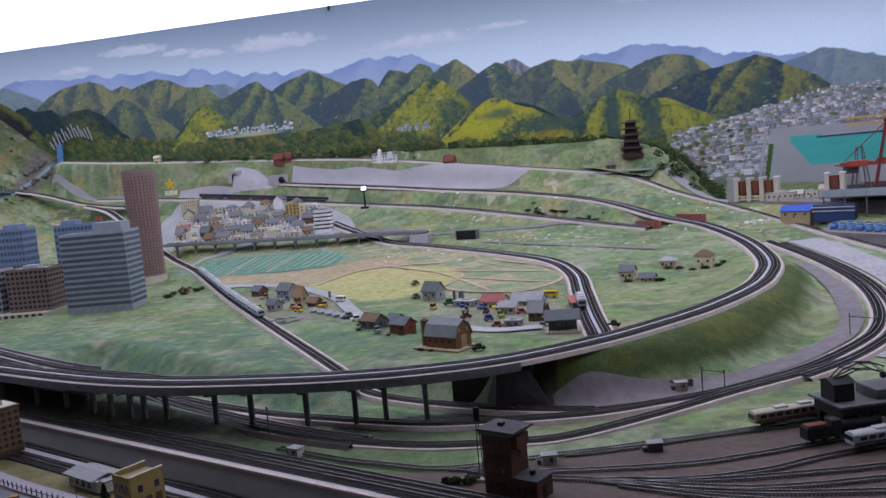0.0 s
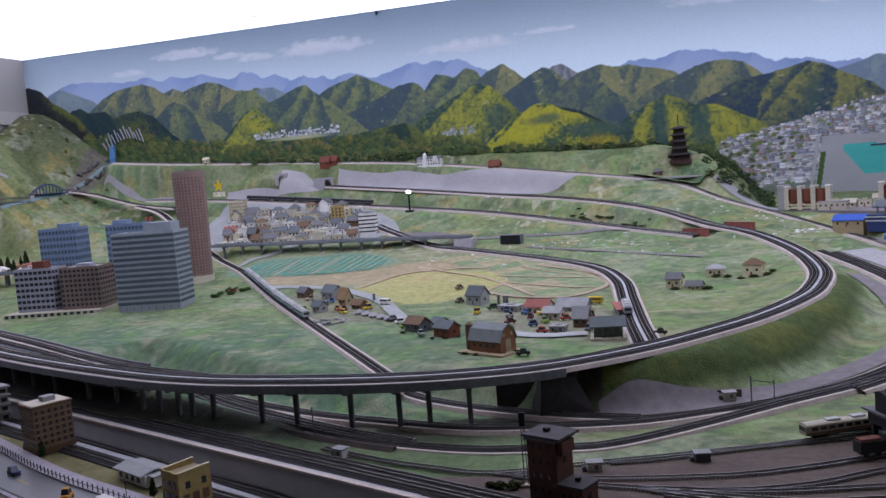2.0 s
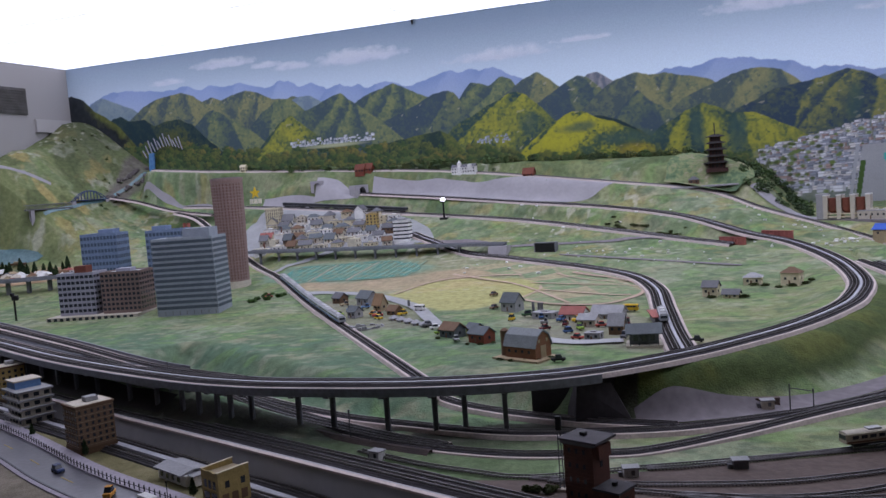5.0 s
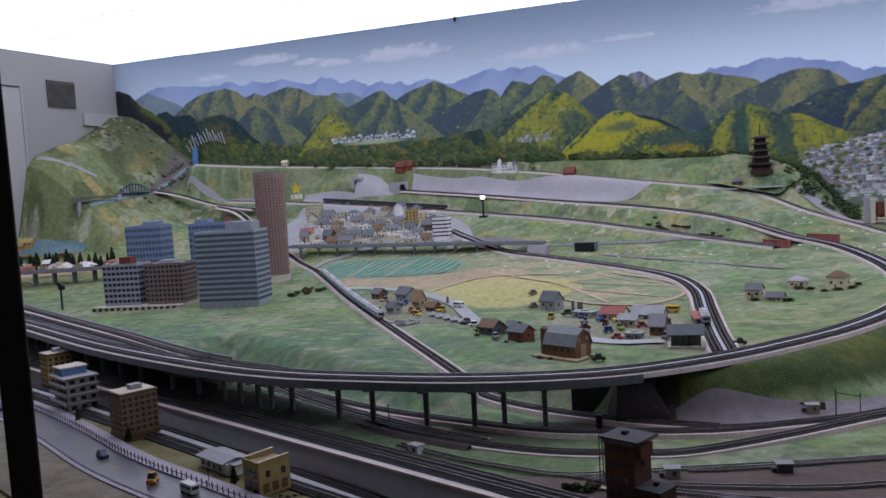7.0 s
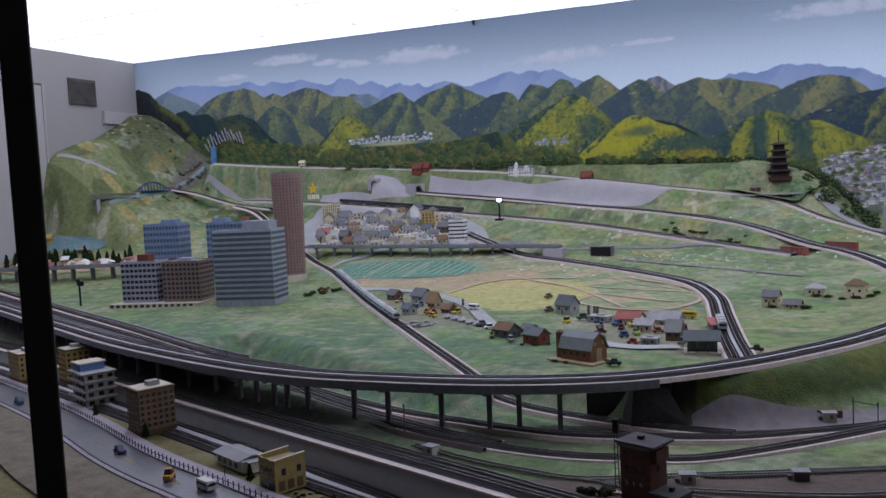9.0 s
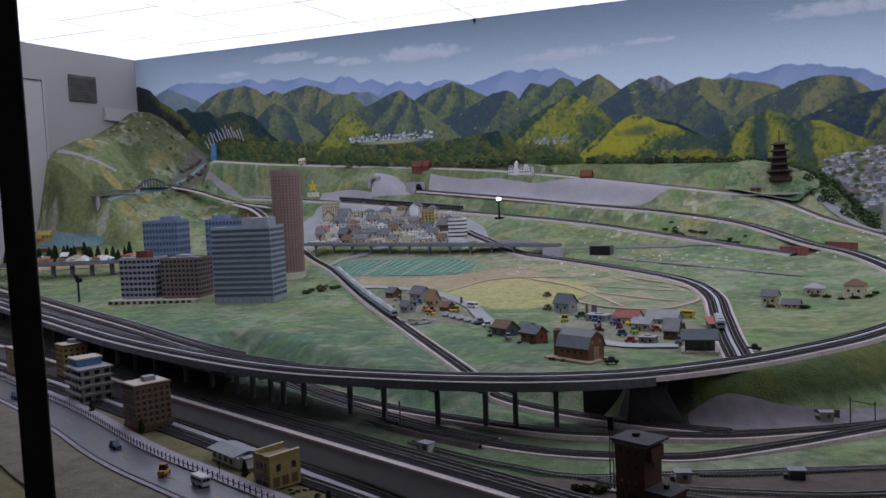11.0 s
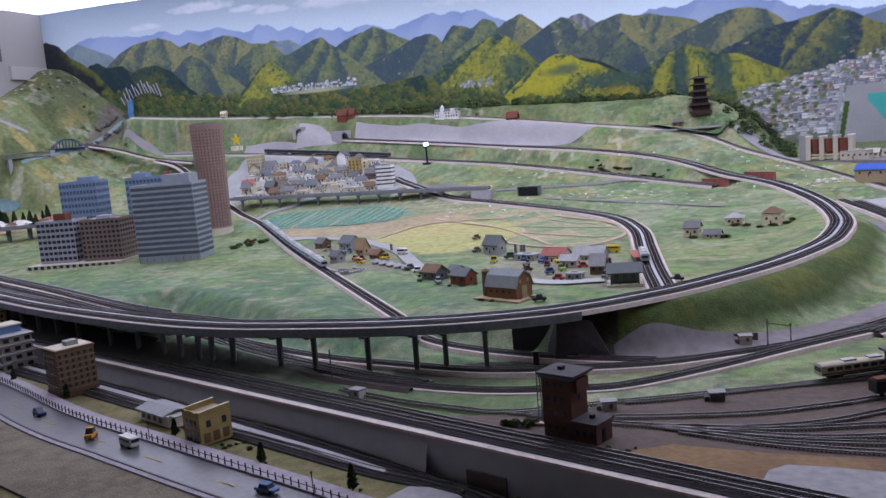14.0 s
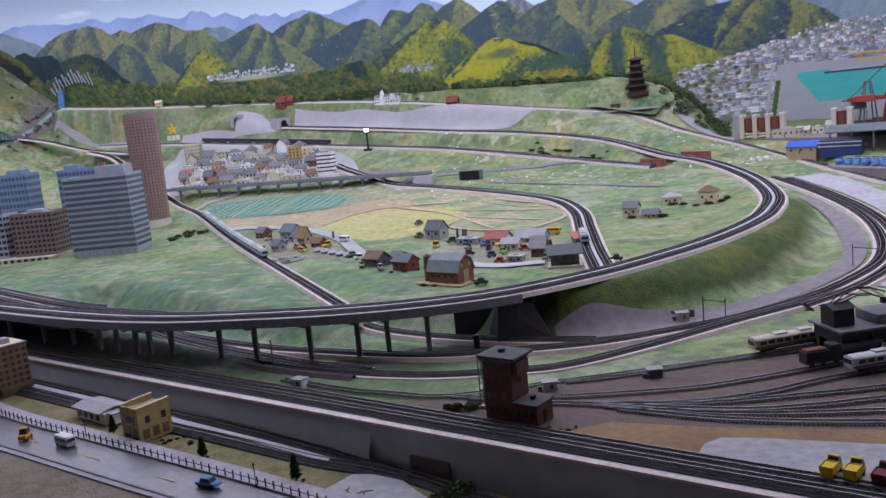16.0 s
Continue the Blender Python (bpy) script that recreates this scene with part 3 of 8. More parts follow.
hill("OLIVE", [(-5.46, 1.537), (-5.24, 1.674), (-5.12, 1.726), (-4.99, 1.746), (-4.81, 1.764), (-4.69, 1.718), (-4.55, 1.632), (-4.41, 1.564), (-4.24, 1.44)],
     [(-5.1, -1.14), (-4.94, -0.29), (-4.8, 0.22)])
hill("HAZE", [(-3.73, 1.567), (-3.61, 1.598), (-3.5, 1.599), (-3.38, 1.532), (-3.31, 1.456)],
     [(-3.61, -0.46), (-3.5, 0.0)])
hill("MID", [(-3.04, 1.514), (-2.85, 1.579), (-2.7, 1.621), (-2.58, 1.558), (-2.4, 1.474), (-2.27, 1.369)],
     [(-2.83, -1.13), (-2.71, -0.46), (-2.61, 0.11)])
hill("MID", [(-2.18, 1.36), (-2.02, 1.548), (-1.95, 1.533), (-1.87, 1.5), (-1.76, 1.569), (-1.67, 1.534), (-1.62, 1.449)],
     [(-2.02, -0.69), (-1.76, -0.95)])
hill("DARKISH", [(-2.82, 1.305), (-2.63, 1.371), (-2.52, 1.41), (-2.35, 1.485), (-2.22, 1.513), (-2.17, 1.483), (-2.11, 1.402), (-2.05, 1.282)],
     [(-2.21, -0.71)])
hill("OLIVE", [(-1.72, 1.428), (-1.58, 1.525), (-1.46, 1.567), (-1.37, 1.517), (-1.28, 1.436), (-1.2, 1.357)],
     [(-1.46, -0.28)])
hill("CRAG", [(-1.08, 1.486), (-1.05, 1.506), (-0.98, 1.514), (-0.92, 1.484), (-0.85, 1.429)],
     [(-1.04, -0.19), (-0.98, 0.0), (-0.92, 0.16)])
hill("DARKISH", [(-1.46, 1.321), (-1.26, 1.442), (-1.13, 1.507), (-1.05, 1.475), (-0.94, 1.378), (-0.86, 1.244)],
     [(-1.24, 0.31), (-1.11, 0.51)])
hill("OLIVE", [(-0.6, 1.441), (-0.46, 1.456), (-0.36, 1.422), (-0.26, 1.404), (-0.23, 1.4), (-0.11, 1.356), (-0.06, 1.305)],
     [(-0.56, -0.52), (-0.43, -0.54), (-0.36, -0.38)])
hill("OLIVE", [(-0.96, 1.364), (-0.82, 1.441), (-0.67, 1.48), (-0.58, 1.447), (-0.51, 1.347), (-0.46, 1.235)],
     [(-0.67, 0.0)])
hill("OLIVE", [(-0.34, 1.24), (-0.12, 1.327), (0.11, 1.41), (0.24, 1.407), (0.37, 1.388), (0.5, 1.291), (0.59, 1.189)],
     [(0.15, -0.63), (0.37, 0.24)])
hill("DARKISH", [(-0.83, 1.179), (-0.67, 1.348), (-0.58, 1.247), (-0.46, 1.174), (-0.31, 1.113)],
     [(-0.66, -0.76), (-0.57, 0.64)])
hill("BLUISH", [(0.03, 1.108), (0.29, 1.229), (0.54, 1.278), (0.73, 1.311), (0.82, 1.337), (0.92, 1.311), (1.04, 1.239), (1.19, 1.171), (1.27, 1.119), (1.37, 1.035)],
     [(0.58, -0.46), (0.82, -0.89), (1.03, -0.3)])
hill("MID", [(-4.0, 1.488), (-3.83, 1.594), (-3.69, 1.589), (-3.56, 1.48), (-3.46, 1.383)],
     [(-3.83, -0.4)])
hill("MID", [(-3.71, 1.407), (-3.46, 1.505), (-3.3, 1.558), (-3.2, 1.599), (-3.12, 1.522), (-2.99, 1.424), (-2.85, 1.326), (-2.72, 1.211)],
     [(-3.2, -0.86), (-3.13, -0.43), (-3.09, 0.36)])
hill("SUNNY", [(-2.19, 1.196), (-2.08, 1.252), (-1.9, 1.332), (-1.76, 1.399), (-1.66, 1.433), (-1.56, 1.402), (-1.48, 1.322), (-1.37, 1.208)],
     [(-1.75, -1.23), (-1.65, 0.64), (-1.6, -1.14)])
hill("MID", [(-4.8, 1.365), (-4.56, 1.561), (-4.49, 1.581), (-4.34, 1.485), (-4.22, 1.421), (-4.09, 1.337)],
     [(-4.49, -0.38), (-4.36, 0.44)])
hill("DARK", [(-5.61, 1.598), (-5.51, 1.608), (-5.41, 1.551), (-5.25, 1.555), (-5.15, 1.49), (-4.9, 1.531), (-4.74, 1.47), (-4.59, 1.328)],
     [(-5.21, 0.61)])
hill("SUNNY", [(-4.03, 1.189), (-3.85, 1.368), (-3.7, 1.451), (-3.58, 1.342), (-3.38, 1.202)],
     [(-3.71, -1.13)])
hill("DARK", [(-1.02, 1.182), (-0.86, 1.143), (-0.68, 1.041), (-0.54, 0.949), (-0.39, 0.875), (-0.29, 0.82)],
     [(-0.68, 0.38)])
hill("SUNNY", [(-0.51, 1.05), (-0.44, 1.075), (-0.32, 1.142), (-0.19, 1.193), (-0.07, 1.15), (0.02, 1.094), (0.17, 1.087), (0.31, 1.012), (0.45, 0.944), (0.59, 0.84), (0.73, 0.751)],
     [(-0.32, -0.68), (-0.21, -0.04), (0.06, 0.29)])
hill("HERO", [(-1.57, 1.001), (-1.41, 1.108), (-1.28, 1.191), (-1.19, 1.23), (-1.11, 1.226), (-1.01, 1.165), (-0.85, 1.103), (-0.7, 1.026), (-0.58, 0.923), (-0.52, 0.855), (-0.51, 0.776)],
     [(-1.55, -1.0), (-1.28, -1.13), (-1.13, 0.44), (-1.09, -1.83)])
hill("SUNNY", [(-2.06, 1.036), (-1.96, 1.166), (-1.88, 1.143), (-1.77, 1.027)],
     [(-1.97, -0.59)])
hill("FOOT", [(-2.91, 1.11), (-2.65, 1.138), (-2.41, 1.167), (-2.29, 1.172), (-2.19, 1.113), (-2.13, 1.008)],
     [(-2.65, -0.36), (-2.31, 0.08)])
# blue shade in the hollows beside the pagoda and inside the sunny hill
for cx, cz, w, h, lean in ((-0.24, 1.02, 0.07, 0.16, 0.25), (0.05, 0.93, 0.08, 0.15, -0.15), (-1.17, 1.09, 0.16, 0.05, -1.6), (-0.75, 0.98, 0.30, 0.06, 1.2), (0.86, 1.09, 0.06, 0.14, -0.2), (-1.55, 1.16, 0.10, 0.13, 0.2)):
    d = ((X - cx - lean * (cz - Z) * 0.5) / w) ** 2 + ((Z - cz) / h) ** 2 + 1.4 * (fbm(X * 9, Z * 9, 71, 3) - 0.5)
    lay(np.clip(1.15 - d, 0, 1) * 0.8, np.stack([0.035 + 0.04 * fbm(X * 30, Z * 30, 72), 0.075 + 0.05 * fbm(X * 30, Z * 30, 72), 0.085 + 0 * X], -1))
# dark crag at the west end, with an olive flank
i0, i1, crag = slope_mask([(-6.13, 1.848), (-6.06, 1.856), (-5.96, 1.821), (-5.88, 1.767), (-5.8, 1.683), (-5.65, 1.603), (-5.53, 1.507), (-5.45, 1.406), (-5.33, 1.283)], 97, 0.02)
A, B = X[i0:i1], Z[i0:i1]
k = np.clip((crag - B) / 0.008, 0, 1)[..., None]
olive = np.clip(1.1 - (crag - B) / 0.09 + 2.2 * (fbm(A * 12, B * 12, 98, 3) - 0.5), 0, 1) * step(-5.98, -5.75, A)
olive = np.maximum(olive, 0.9 * step(0.30, 0.55, crag - B + 0.25 * (fbm(A * 8, B * 8, 99, 3) - 0.5)))[..., None]
stone = (0.6 + 0.8 * fbm(A * 26, B * 20, 96, 4))[..., None]
paint[i0:i1] = paint[i0:i1] * (1 - k) + (np.array((0.022, 0.026, 0.030)) * stone * (1 - olive) + np.array((0.105, 0.12, 0.035)) * stone * olive) * k
# woods along the foot of the mountains: overlapping clumps, sunlit above and to the right
foot_x, foot_z = [-6.1, -5.3, -4.65, -4.04, -3.22, -2.48, -1.76, -1.11, -0.64, 0.1, 0.4], [1.33, 1.26, 1.17, 1.08, 1.05, 1.00, 0.91, 0.81, 0.74, 0.72, 0.56]
rw_ = np.random.RandomState(23)
clumps = []
for _ in range(900):
    cx = rw_.uniform(-5.5, 0.35)
    clumps.append((np.interp(cx, foot_x, foot_z) + rw_.uniform(-0.12, 0.075) - 0.02 * (cx > -1.7), cx, rw_.uniform(0.018, 0.055), rw_.rand()))
lay(np.clip((np.interp(X, foot_x, foot_z) - 0.01 + 0.05 * (fbm(X * 9, Z * 0, 44, 3) - 0.5) - Z) / 0.01, 0, 1) * (X < 0.4), np.stack([0.05 + 0.07 * fbm(X * 25, Z * 25, 45), 0.085 + 0.08 * fbm(X * 25, Z * 25, 45), 0.04 + 0.02 * fbm(X * 25, Z * 25, 45)], -1))
for cz, cx, r, u in sorted(clumps, reverse=True):
    i0, i1 = np.searchsorted(mx, (cx - r * 1.3, cx + r * 1.3))
    j0, j1 = np.searchsorted(mz, (cz - r, cz + r))
    if i1 - i0 < 2 or j1 - j0 < 2:
        continue
    A, B = X[i0:i1, j0:j1], Z[i0:i1, j0:j1]
    d = ((A - cx) / r) ** 2 + ((B - cz) / (r * 0.8)) ** 2 + 1.3 * (vnoise(A * 60, B * 60, int(u * 90)) - 0.5)
    m = (np.clip((1.0 - d) * 3, 0, 1) * 0.85)[..., None]
    s = np.clip(0.5 + 0.45 * (A - cx) / r + 0.5 * (B - cz) / r + 0.6 * (vnoise(A * 90, B * 90, 7) - 0.5), 0, 1)[..., None]
    top = np.array((0.13, 0.15, 0.045)) if u < 0.45 else (np.array((0.07, 0.115, 0.04)) if u < 0.85 else np.array((0.20, 0.17, 0.05)))
    paint[i0:i1, j0:j1] = paint[i0:i1, j0:j1] * (1 - m) + (np.array((0.026, 0.05, 0.034)) * (1 - s) + top * s) * m
# painted town: rows of small blocks
rs = np.random.RandomState(11)


def blocks(n, place, size, palette):
    for _ in range(n):
        cx, cz = place()
        w, h = size(cz)
        i0, i1 = np.searchsorted(mx, (cx - w / 2, cx + w / 2))
        j0, j1 = np.searchsorted(mz, (cz, cz + h))
        c = np.asarray(palette[rs.randint(len(palette))]) * rs.uniform(0.8, 1.1)
        paint[i0:i1, j0:j1] = c
        paint[i0 + (i1 - i0) * 3 // 4:i1, j0:j1] = c * 0.6
        if i1 - i0 > 5 and j1 - j0 > 4:
            paint[i0:i1, (j0 + j1) // 2] = c * 0.55
        paint[i0:i1, j1:j1 + 1] = c * 0.4 + (0.1, 0.1, 0.12)


TOWN = [(0.66, 0.67, 0.70), (0.52, 0.53, 0.58), (0.36, 0.38, 0.43), (0.58, 0.56, 0.54), (0.22, 0.24, 0.28), (0.34, 0.25, 0.22), (0.27, 0.30, 0.36)]
skyline = 0.80 + 0.24 * step(0.15, 1.5, X) + 0.03 * (fbm(X * 12, X * 0, 31) - 0.5)
lay(np.clip((skyline - Z) / 0.01, 0, 1) * step(0.12, 0.30, X + 0.25 * (Z - 0.7)) * 0.9, np.stack([0.10 + 0.16 * fbm(X * 20, Z * 30, 9), 0.13 + 0.16 * fbm(X * 20, Z * 30, 9), 0.10 + 0.17 * fbm(X * 20, Z * 30, 9)], -1))


def town_place():
    cx = 0.2 + 2.7 * rs.rand()
    z1 = 0.80 + 0.24 * float(step(0.15, 1.5, cx))
    return cx, 0.42 + (z1 - 0.42) * rs.rand() ** 0.7


spots = sorted((town_place() for _ in range(2300)), key=lambda p: -p[1])
it = iter(spots)


def block_size(z):
    near = float(np.clip((1.02 - z) / 0.42, 0.0, 1.0))
    return rs.uniform(0.014, 0.032) * (1 + 1.9 * near), rs.uniform(0.009, 0.016) * (1 + 1.8 * near)


blocks(2300, lambda: next(it), block_size, TOWN)
# trees among the houses
for _ in range(420):
    cx, cz = town_place()
    if cx < 0.78 or rs.rand() < 0.15:
        r = rs.uniform(0.010, 0.026)
        lay(np.clip(1.3 - ((X - cx) ** 2 + (Z - cz) ** 2 * 2.2) / r**2, 0, 1) * 0.9, np.array((0.10, 0.145, 0.035)) * rs.uniform(0.4, 1.5))
# quay, basin and ship
quay = step(0.83, 0.84, X - (Z - 0.43) * 0.19) * (Z < 0.775 - 0.02 * (X - 0.9))
lay(quay, np.stack([0.30 + 0.05 * fbm(X * 5, Z * 9, 2)] * 3, -1) * (1.0, 1.02, 1.06))
basin = step(0, 0.01, X - (1.03 + np.maximum(0.66 - Z, 0) * 0.75)) * (Z < 0.70) * (Z > 0.475)
lay(basin, np.stack([0.05 + 0.03 * fbm(X * 6, Z * 20, 3), 0.36 + 0.06 * fbm(X * 6, Z * 20, 3), 0.34 + 0.05 * fbm(X * 6, Z * 20, 3)], -1))
lay(((X > 1.22) & (X < 1.72) & (Z > 0.672) & (Z < 0.69)).astype(float), (0.05, 0.06, 0.08))
lay(((X > 1.26) & (X < 1.66) & (Z > 0.69) & (Z < 0.70)).astype(float), (0.35, 0.36, 0.40))
for z in (0.79, 0.74):
    lay(((X > 1.42) & (X < 2.4) & (Z > z) & (Z < z + 0.014)).astype(float), (0.50, 0.33, 0.10))
lay(((X > 0.80 + (Z - 0.43) * 0.16) & (X < 0.825 + (Z - 0.43) * 0.17) & (Z < 0.78)).astype(float), (0.34, 0.35, 0.37))
lay(((X > 0.845 + (Z - 0.43) * 0.17) & (X < 0.88 + (Z - 0.43) * 0.17) & (Z < 0.66)).astype(float), (0.06, 0.11, 0.03))
# white hill town in the valley
blocks(150, lambda: (rs.uniform(-3.72, -2.92), 1.15 + 0.06 * rs.rand() ** 2), lambda z: (rs.uniform(0.012, 0.03), rs.uniform(0.008, 0.018)),
       [(0.60, 0.62, 0.66), (0.5, 0.52, 0.58), (0.36, 0.40, 0.46)])
lay(np.clip(1 - ((X + 3.3) / 0.36) ** 2 - ((Z - 1.14) / 0.022) ** 2, 0, 1), (0.40, 0.42, 0.26))
blocks(40, lambda: (rs.uniform(-2.0, -1.72), 1.02 + 0.06 * rs.rand()), lambda z: (rs.uniform(0.012, 0.025), rs.uniform(0.008, 0.02)), [(0.42, 0.46, 0.54), (0.34, 0.38, 0.46)])

verts = np.stack([X, np.full_like(X, WALL_Y), Z], -1).reshape(-1, 3)
mural_mat = bpy.data.materials.new("mural_paint")
mural_mat.use_nodes = True
nt = mural_mat.node_tree
pig = nt.nodes.new("ShaderNodeAttribute")
pig.attribute_name = "pigment"
dab = nt.nodes.new("ShaderNodeTexNoise")
dab.inputs["Scale"].default_value, dab.inputs["Detail"].default_value = 90, 3
dabs = nt.nodes.new("ShaderNodeMapRange")
dabs.inputs["From Min"].default_value, dabs.inputs["From Max"].default_value = 0.3, 0.7
dabs.inputs["To Min"].default_value, dabs.inputs["To Max"].default_value = 0.95, 1.05
mulm = nt.nodes.new("ShaderNodeVectorMath")
mulm.operation = "SCALE"
tcm = nt.nodes.new("ShaderNodeTexCoord")
nt.links.new(tcm.outputs["Object"], dab.inputs["Vector"])
nt.links.new(dab.outputs["Fac"], dabs.inputs["Value"])
nt.links.new(pig.outputs["Color"], mulm.inputs[0])
nt.links.new(dabs.outputs["Result"], mulm.inputs["Scale"])
nt.links.new(mulm.outputs["Vector"], nt.nodes["Principled BSDF"].inputs["Base Color"])
nt.nodes["Principled BSDF"].inputs["Roughness"].default_value = 0.85
nt.nodes["Principled BSDF"].inputs["Specular IOR Level"].default_value = 0.15
me = raw_mesh("mural", verts, grid_faces(NX, NZ), mural_mat)
att = me.color_attributes.new("pigment", "FLOAT_COLOR", "POINT")
att.data.foreach_set("color", np.concatenate([np.clip(paint, 0, 1), np.ones((NX, NZ, 1))], -1).astype(np.float32).ravel())
tagged(part("mural", me, None), "painted mural of green mountains, harbour town and hazy sky", "mural", kind="structure")

# ---- landscape ----
nu, nv = 820, 520
gx = np.linspace(LEFT_X + 0.002, RIGHT_X - 0.002, nu)
vv = np.linspace(0, 1, nv)
GX = np.repeat(gx[:, None], nv, 1)
GY = cap_y(GX) + (WALL_Y - 0.004 - cap_y(GX)) * vv[None, :]
LX, LY = GX.ravel(), GY.ravel()
GZ = ground(LX, LY) + 0.008 * (fbm(LX * 9, LY * 9, 12) - 0.5) * (LY > 3.2)
# pigment of the scenery: brushed patches of teal, green, olive and pale scuffs
broad, patch, scuff = fbm(LX * 1.6, LY * 2.0, 51, 4), fbm(LX * 5, LY * 6, 52, 4), fbm(LX * 13, LY * 15, 53, 4)
tint = np.zeros((len(LX), 3))
tint[:] = (0.165, 0.215, 0.115)


def brush(mask, colour):
    k = np.clip(mask, 0, 1)[:, None]
    tint[:] = tint * (1 - k) + np.asarray(colour) * k


def field(outline, soft=0.03, warp=0.05, seed=0):
    """How far each spot of the landscape lies inside an outline, with a ragged soft edge."""
    o = np.array(outline, float)
    out = np.zeros(len(LX))
    k = np.nonzero((LX > o[:, 0].min() - 0.2) & (LX < o[:, 0].max() + 0.2) & (LY > o[:, 1].min() - 0.2) & (LY < o[:, 1].max() + 0.2))[0]
    x = LX[k] + warp * 2 * (fbm(LX[k] * 6, LY[k] * 6, seed, 3) - 0.5)
    y = LY[k] + warp * 2 * (fbm(LX[k] * 6, LY[k] * 6, seed + 5, 3) - 0.5)
    inside, near = np.zeros(len(k), bool), np.full(len(k), 9.0)
    for (ax, ay), (bx_, by_) in zip(o, np.roll(o, -1, 0)):
        cross = (ay > y) != (by_ > y)
        inside ^= cross & (x < (bx_ - ax) * (y - ay) / (by_ - ay + 1e-12) + ax)
        t = np.clip(((x - ax) * (bx_ - ax) + (y - ay) * (by_ - ay)) / ((bx_ - ax) ** 2 + (by_ - ay) ** 2), 0, 1)
        near = np.minimum(near, np.hypot(x - ax - t * (bx_ - ax), y - ay - t * (by_ - ay)))
    out[k] = step(-soft, soft, np.where(inside, near, -near))
    return out


brush(step(0.42, 0.62, broad) * 0.7, (0.215, 0.235, 0.105))
brush(step(0.48, 0.66, patch) * 0.6, (0.115, 0.165, 0.085))
brush(step(4.4, 3.2, LY) * step(-0.2, -1.4, LX) * (0.55 + 0.5 * patch), (0.095, 0.16, 0.105))
brush(step(0.56, 0.72, fbm(LX * 3.3, LY * 4.2, 54, 4)) * 0.55, (0.27, 0.295, 0.20))
brush(step(0.60, 0.78, scuff) * 0.35, (0.34, 0.34, 0.25))
brush(step(0.58, 0.72, fbm(LX * 7, LY * 12, 55, 4)) * step(4.8, 5.6, LY) * 0.7, (0.27, 0.24, 0.10))
brush(step(0.60, 0.74, fbm(LX * 4 + 9, LY * 9, 56, 4)) * step(5.4, 6.4, LY) * 0.75, (0.09, 0.125, 0.055))
brush(step(0.56, 0.70, fbm(LX * 9, LY * 11, 74, 3)) * 0.5, (0.15, 0.255, 0.085))
brush(step(0.60, 0.74, fbm(LX * 8, LY * 13, 75, 3)) * 0.45, (0.33, 0.30, 0.20))
brush(step(0.58, 0.72, fbm(LX * 12, LY * 15, 76, 3)) * 0.5, (0.075, 0.115, 0.07))
# the western hill: mottled olive, ochre and moss
west = step(-4.9, -5.5, LX) * step(5.3, 5.7, LY)
brush(west * (0.3 + 0.6 * fbm(LX * 4, LY * 4, 57)), (0.155, 0.175, 0.07))
brush(west * step(0.52, 0.66, fbm(LX * 6, LY * 6, 58)) * 0.8, (0.085, 0.105, 0.045))
brush(west * step(0.60, 0.72, fbm(LX * 5, LY * 7, 59)) * 0.7, (0.33, 0.26, 0.10))
brush(west * step(0.62, 0.74, fbm(LX * 9, LY * 9, 60)) * 0.6, (0.38, 0.38, 0.30))
brush(step(-5.1, -5.8, LX) * step(6.15, 6.75, LY + 0.3 * (patch - 0.5)) * 0.85, (0.06, 0.072, 0.036))
brush(field([(-5.42, 6.97), (-5.13, 6.97), (-5.10, 6.75), (-5.22, 6.45), (-5.34, 6.40), (-5.36, 6.7)], 0.03, 0.04, 73) * 0.85, (0.115, 0.10, 0.092))
# foot of the mountains
brush(step(6.60, 6.85, LY + 0.25 * (patch - 0.5)) * step(-5.4, -5.0, LX) * 0.7, (0.10, 0.13, 0.055))
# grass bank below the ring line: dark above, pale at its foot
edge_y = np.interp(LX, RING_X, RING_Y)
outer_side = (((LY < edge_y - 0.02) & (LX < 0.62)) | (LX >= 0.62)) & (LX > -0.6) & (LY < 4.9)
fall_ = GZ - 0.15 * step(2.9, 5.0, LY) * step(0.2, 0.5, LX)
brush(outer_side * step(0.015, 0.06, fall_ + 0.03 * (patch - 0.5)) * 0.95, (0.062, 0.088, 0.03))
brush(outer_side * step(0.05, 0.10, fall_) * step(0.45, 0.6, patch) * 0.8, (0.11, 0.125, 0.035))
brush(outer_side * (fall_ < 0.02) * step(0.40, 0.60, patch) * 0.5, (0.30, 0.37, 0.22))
# low green strip before the viaduct; beneath it dark soil with the deck's shade painted in
brush((LY < edge_y - 0.10) * (LX < -0.45) * (0.4 + 0.5 * patch), (0.10, 0.15, 0.065))
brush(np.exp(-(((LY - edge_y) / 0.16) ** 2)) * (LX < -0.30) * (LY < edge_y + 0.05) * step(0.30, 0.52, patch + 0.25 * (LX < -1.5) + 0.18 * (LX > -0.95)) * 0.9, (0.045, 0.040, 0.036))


brush(field([(-3.0, 5.52), (-2.3, 5.54), (-1.5, 5.46), (-0.95, 5.18), (-0.58, 4.88), (-0.42, 4.45), (-0.5, 4.05), (-0.95, 4.05), (-1.6, 4.1), (-2.0, 4.5), (-2.7, 4.85)], 0.06, 0.05, 61) * 0.55, (0.26, 0.25, 0.16))
brush(field([(-2.6, 4.78), (-2.1, 4.64), (-1.75, 4.62), (-1.45, 4.98), (-0.95, 4.95), (-0.9, 5.12), (-1.6, 5.14), (-2.1, 5.02), (-2.7, 5.0)], 0.06, 0.06, 62) * (0.35 + 0.6 * patch), (0.40, 0.29, 0.19))
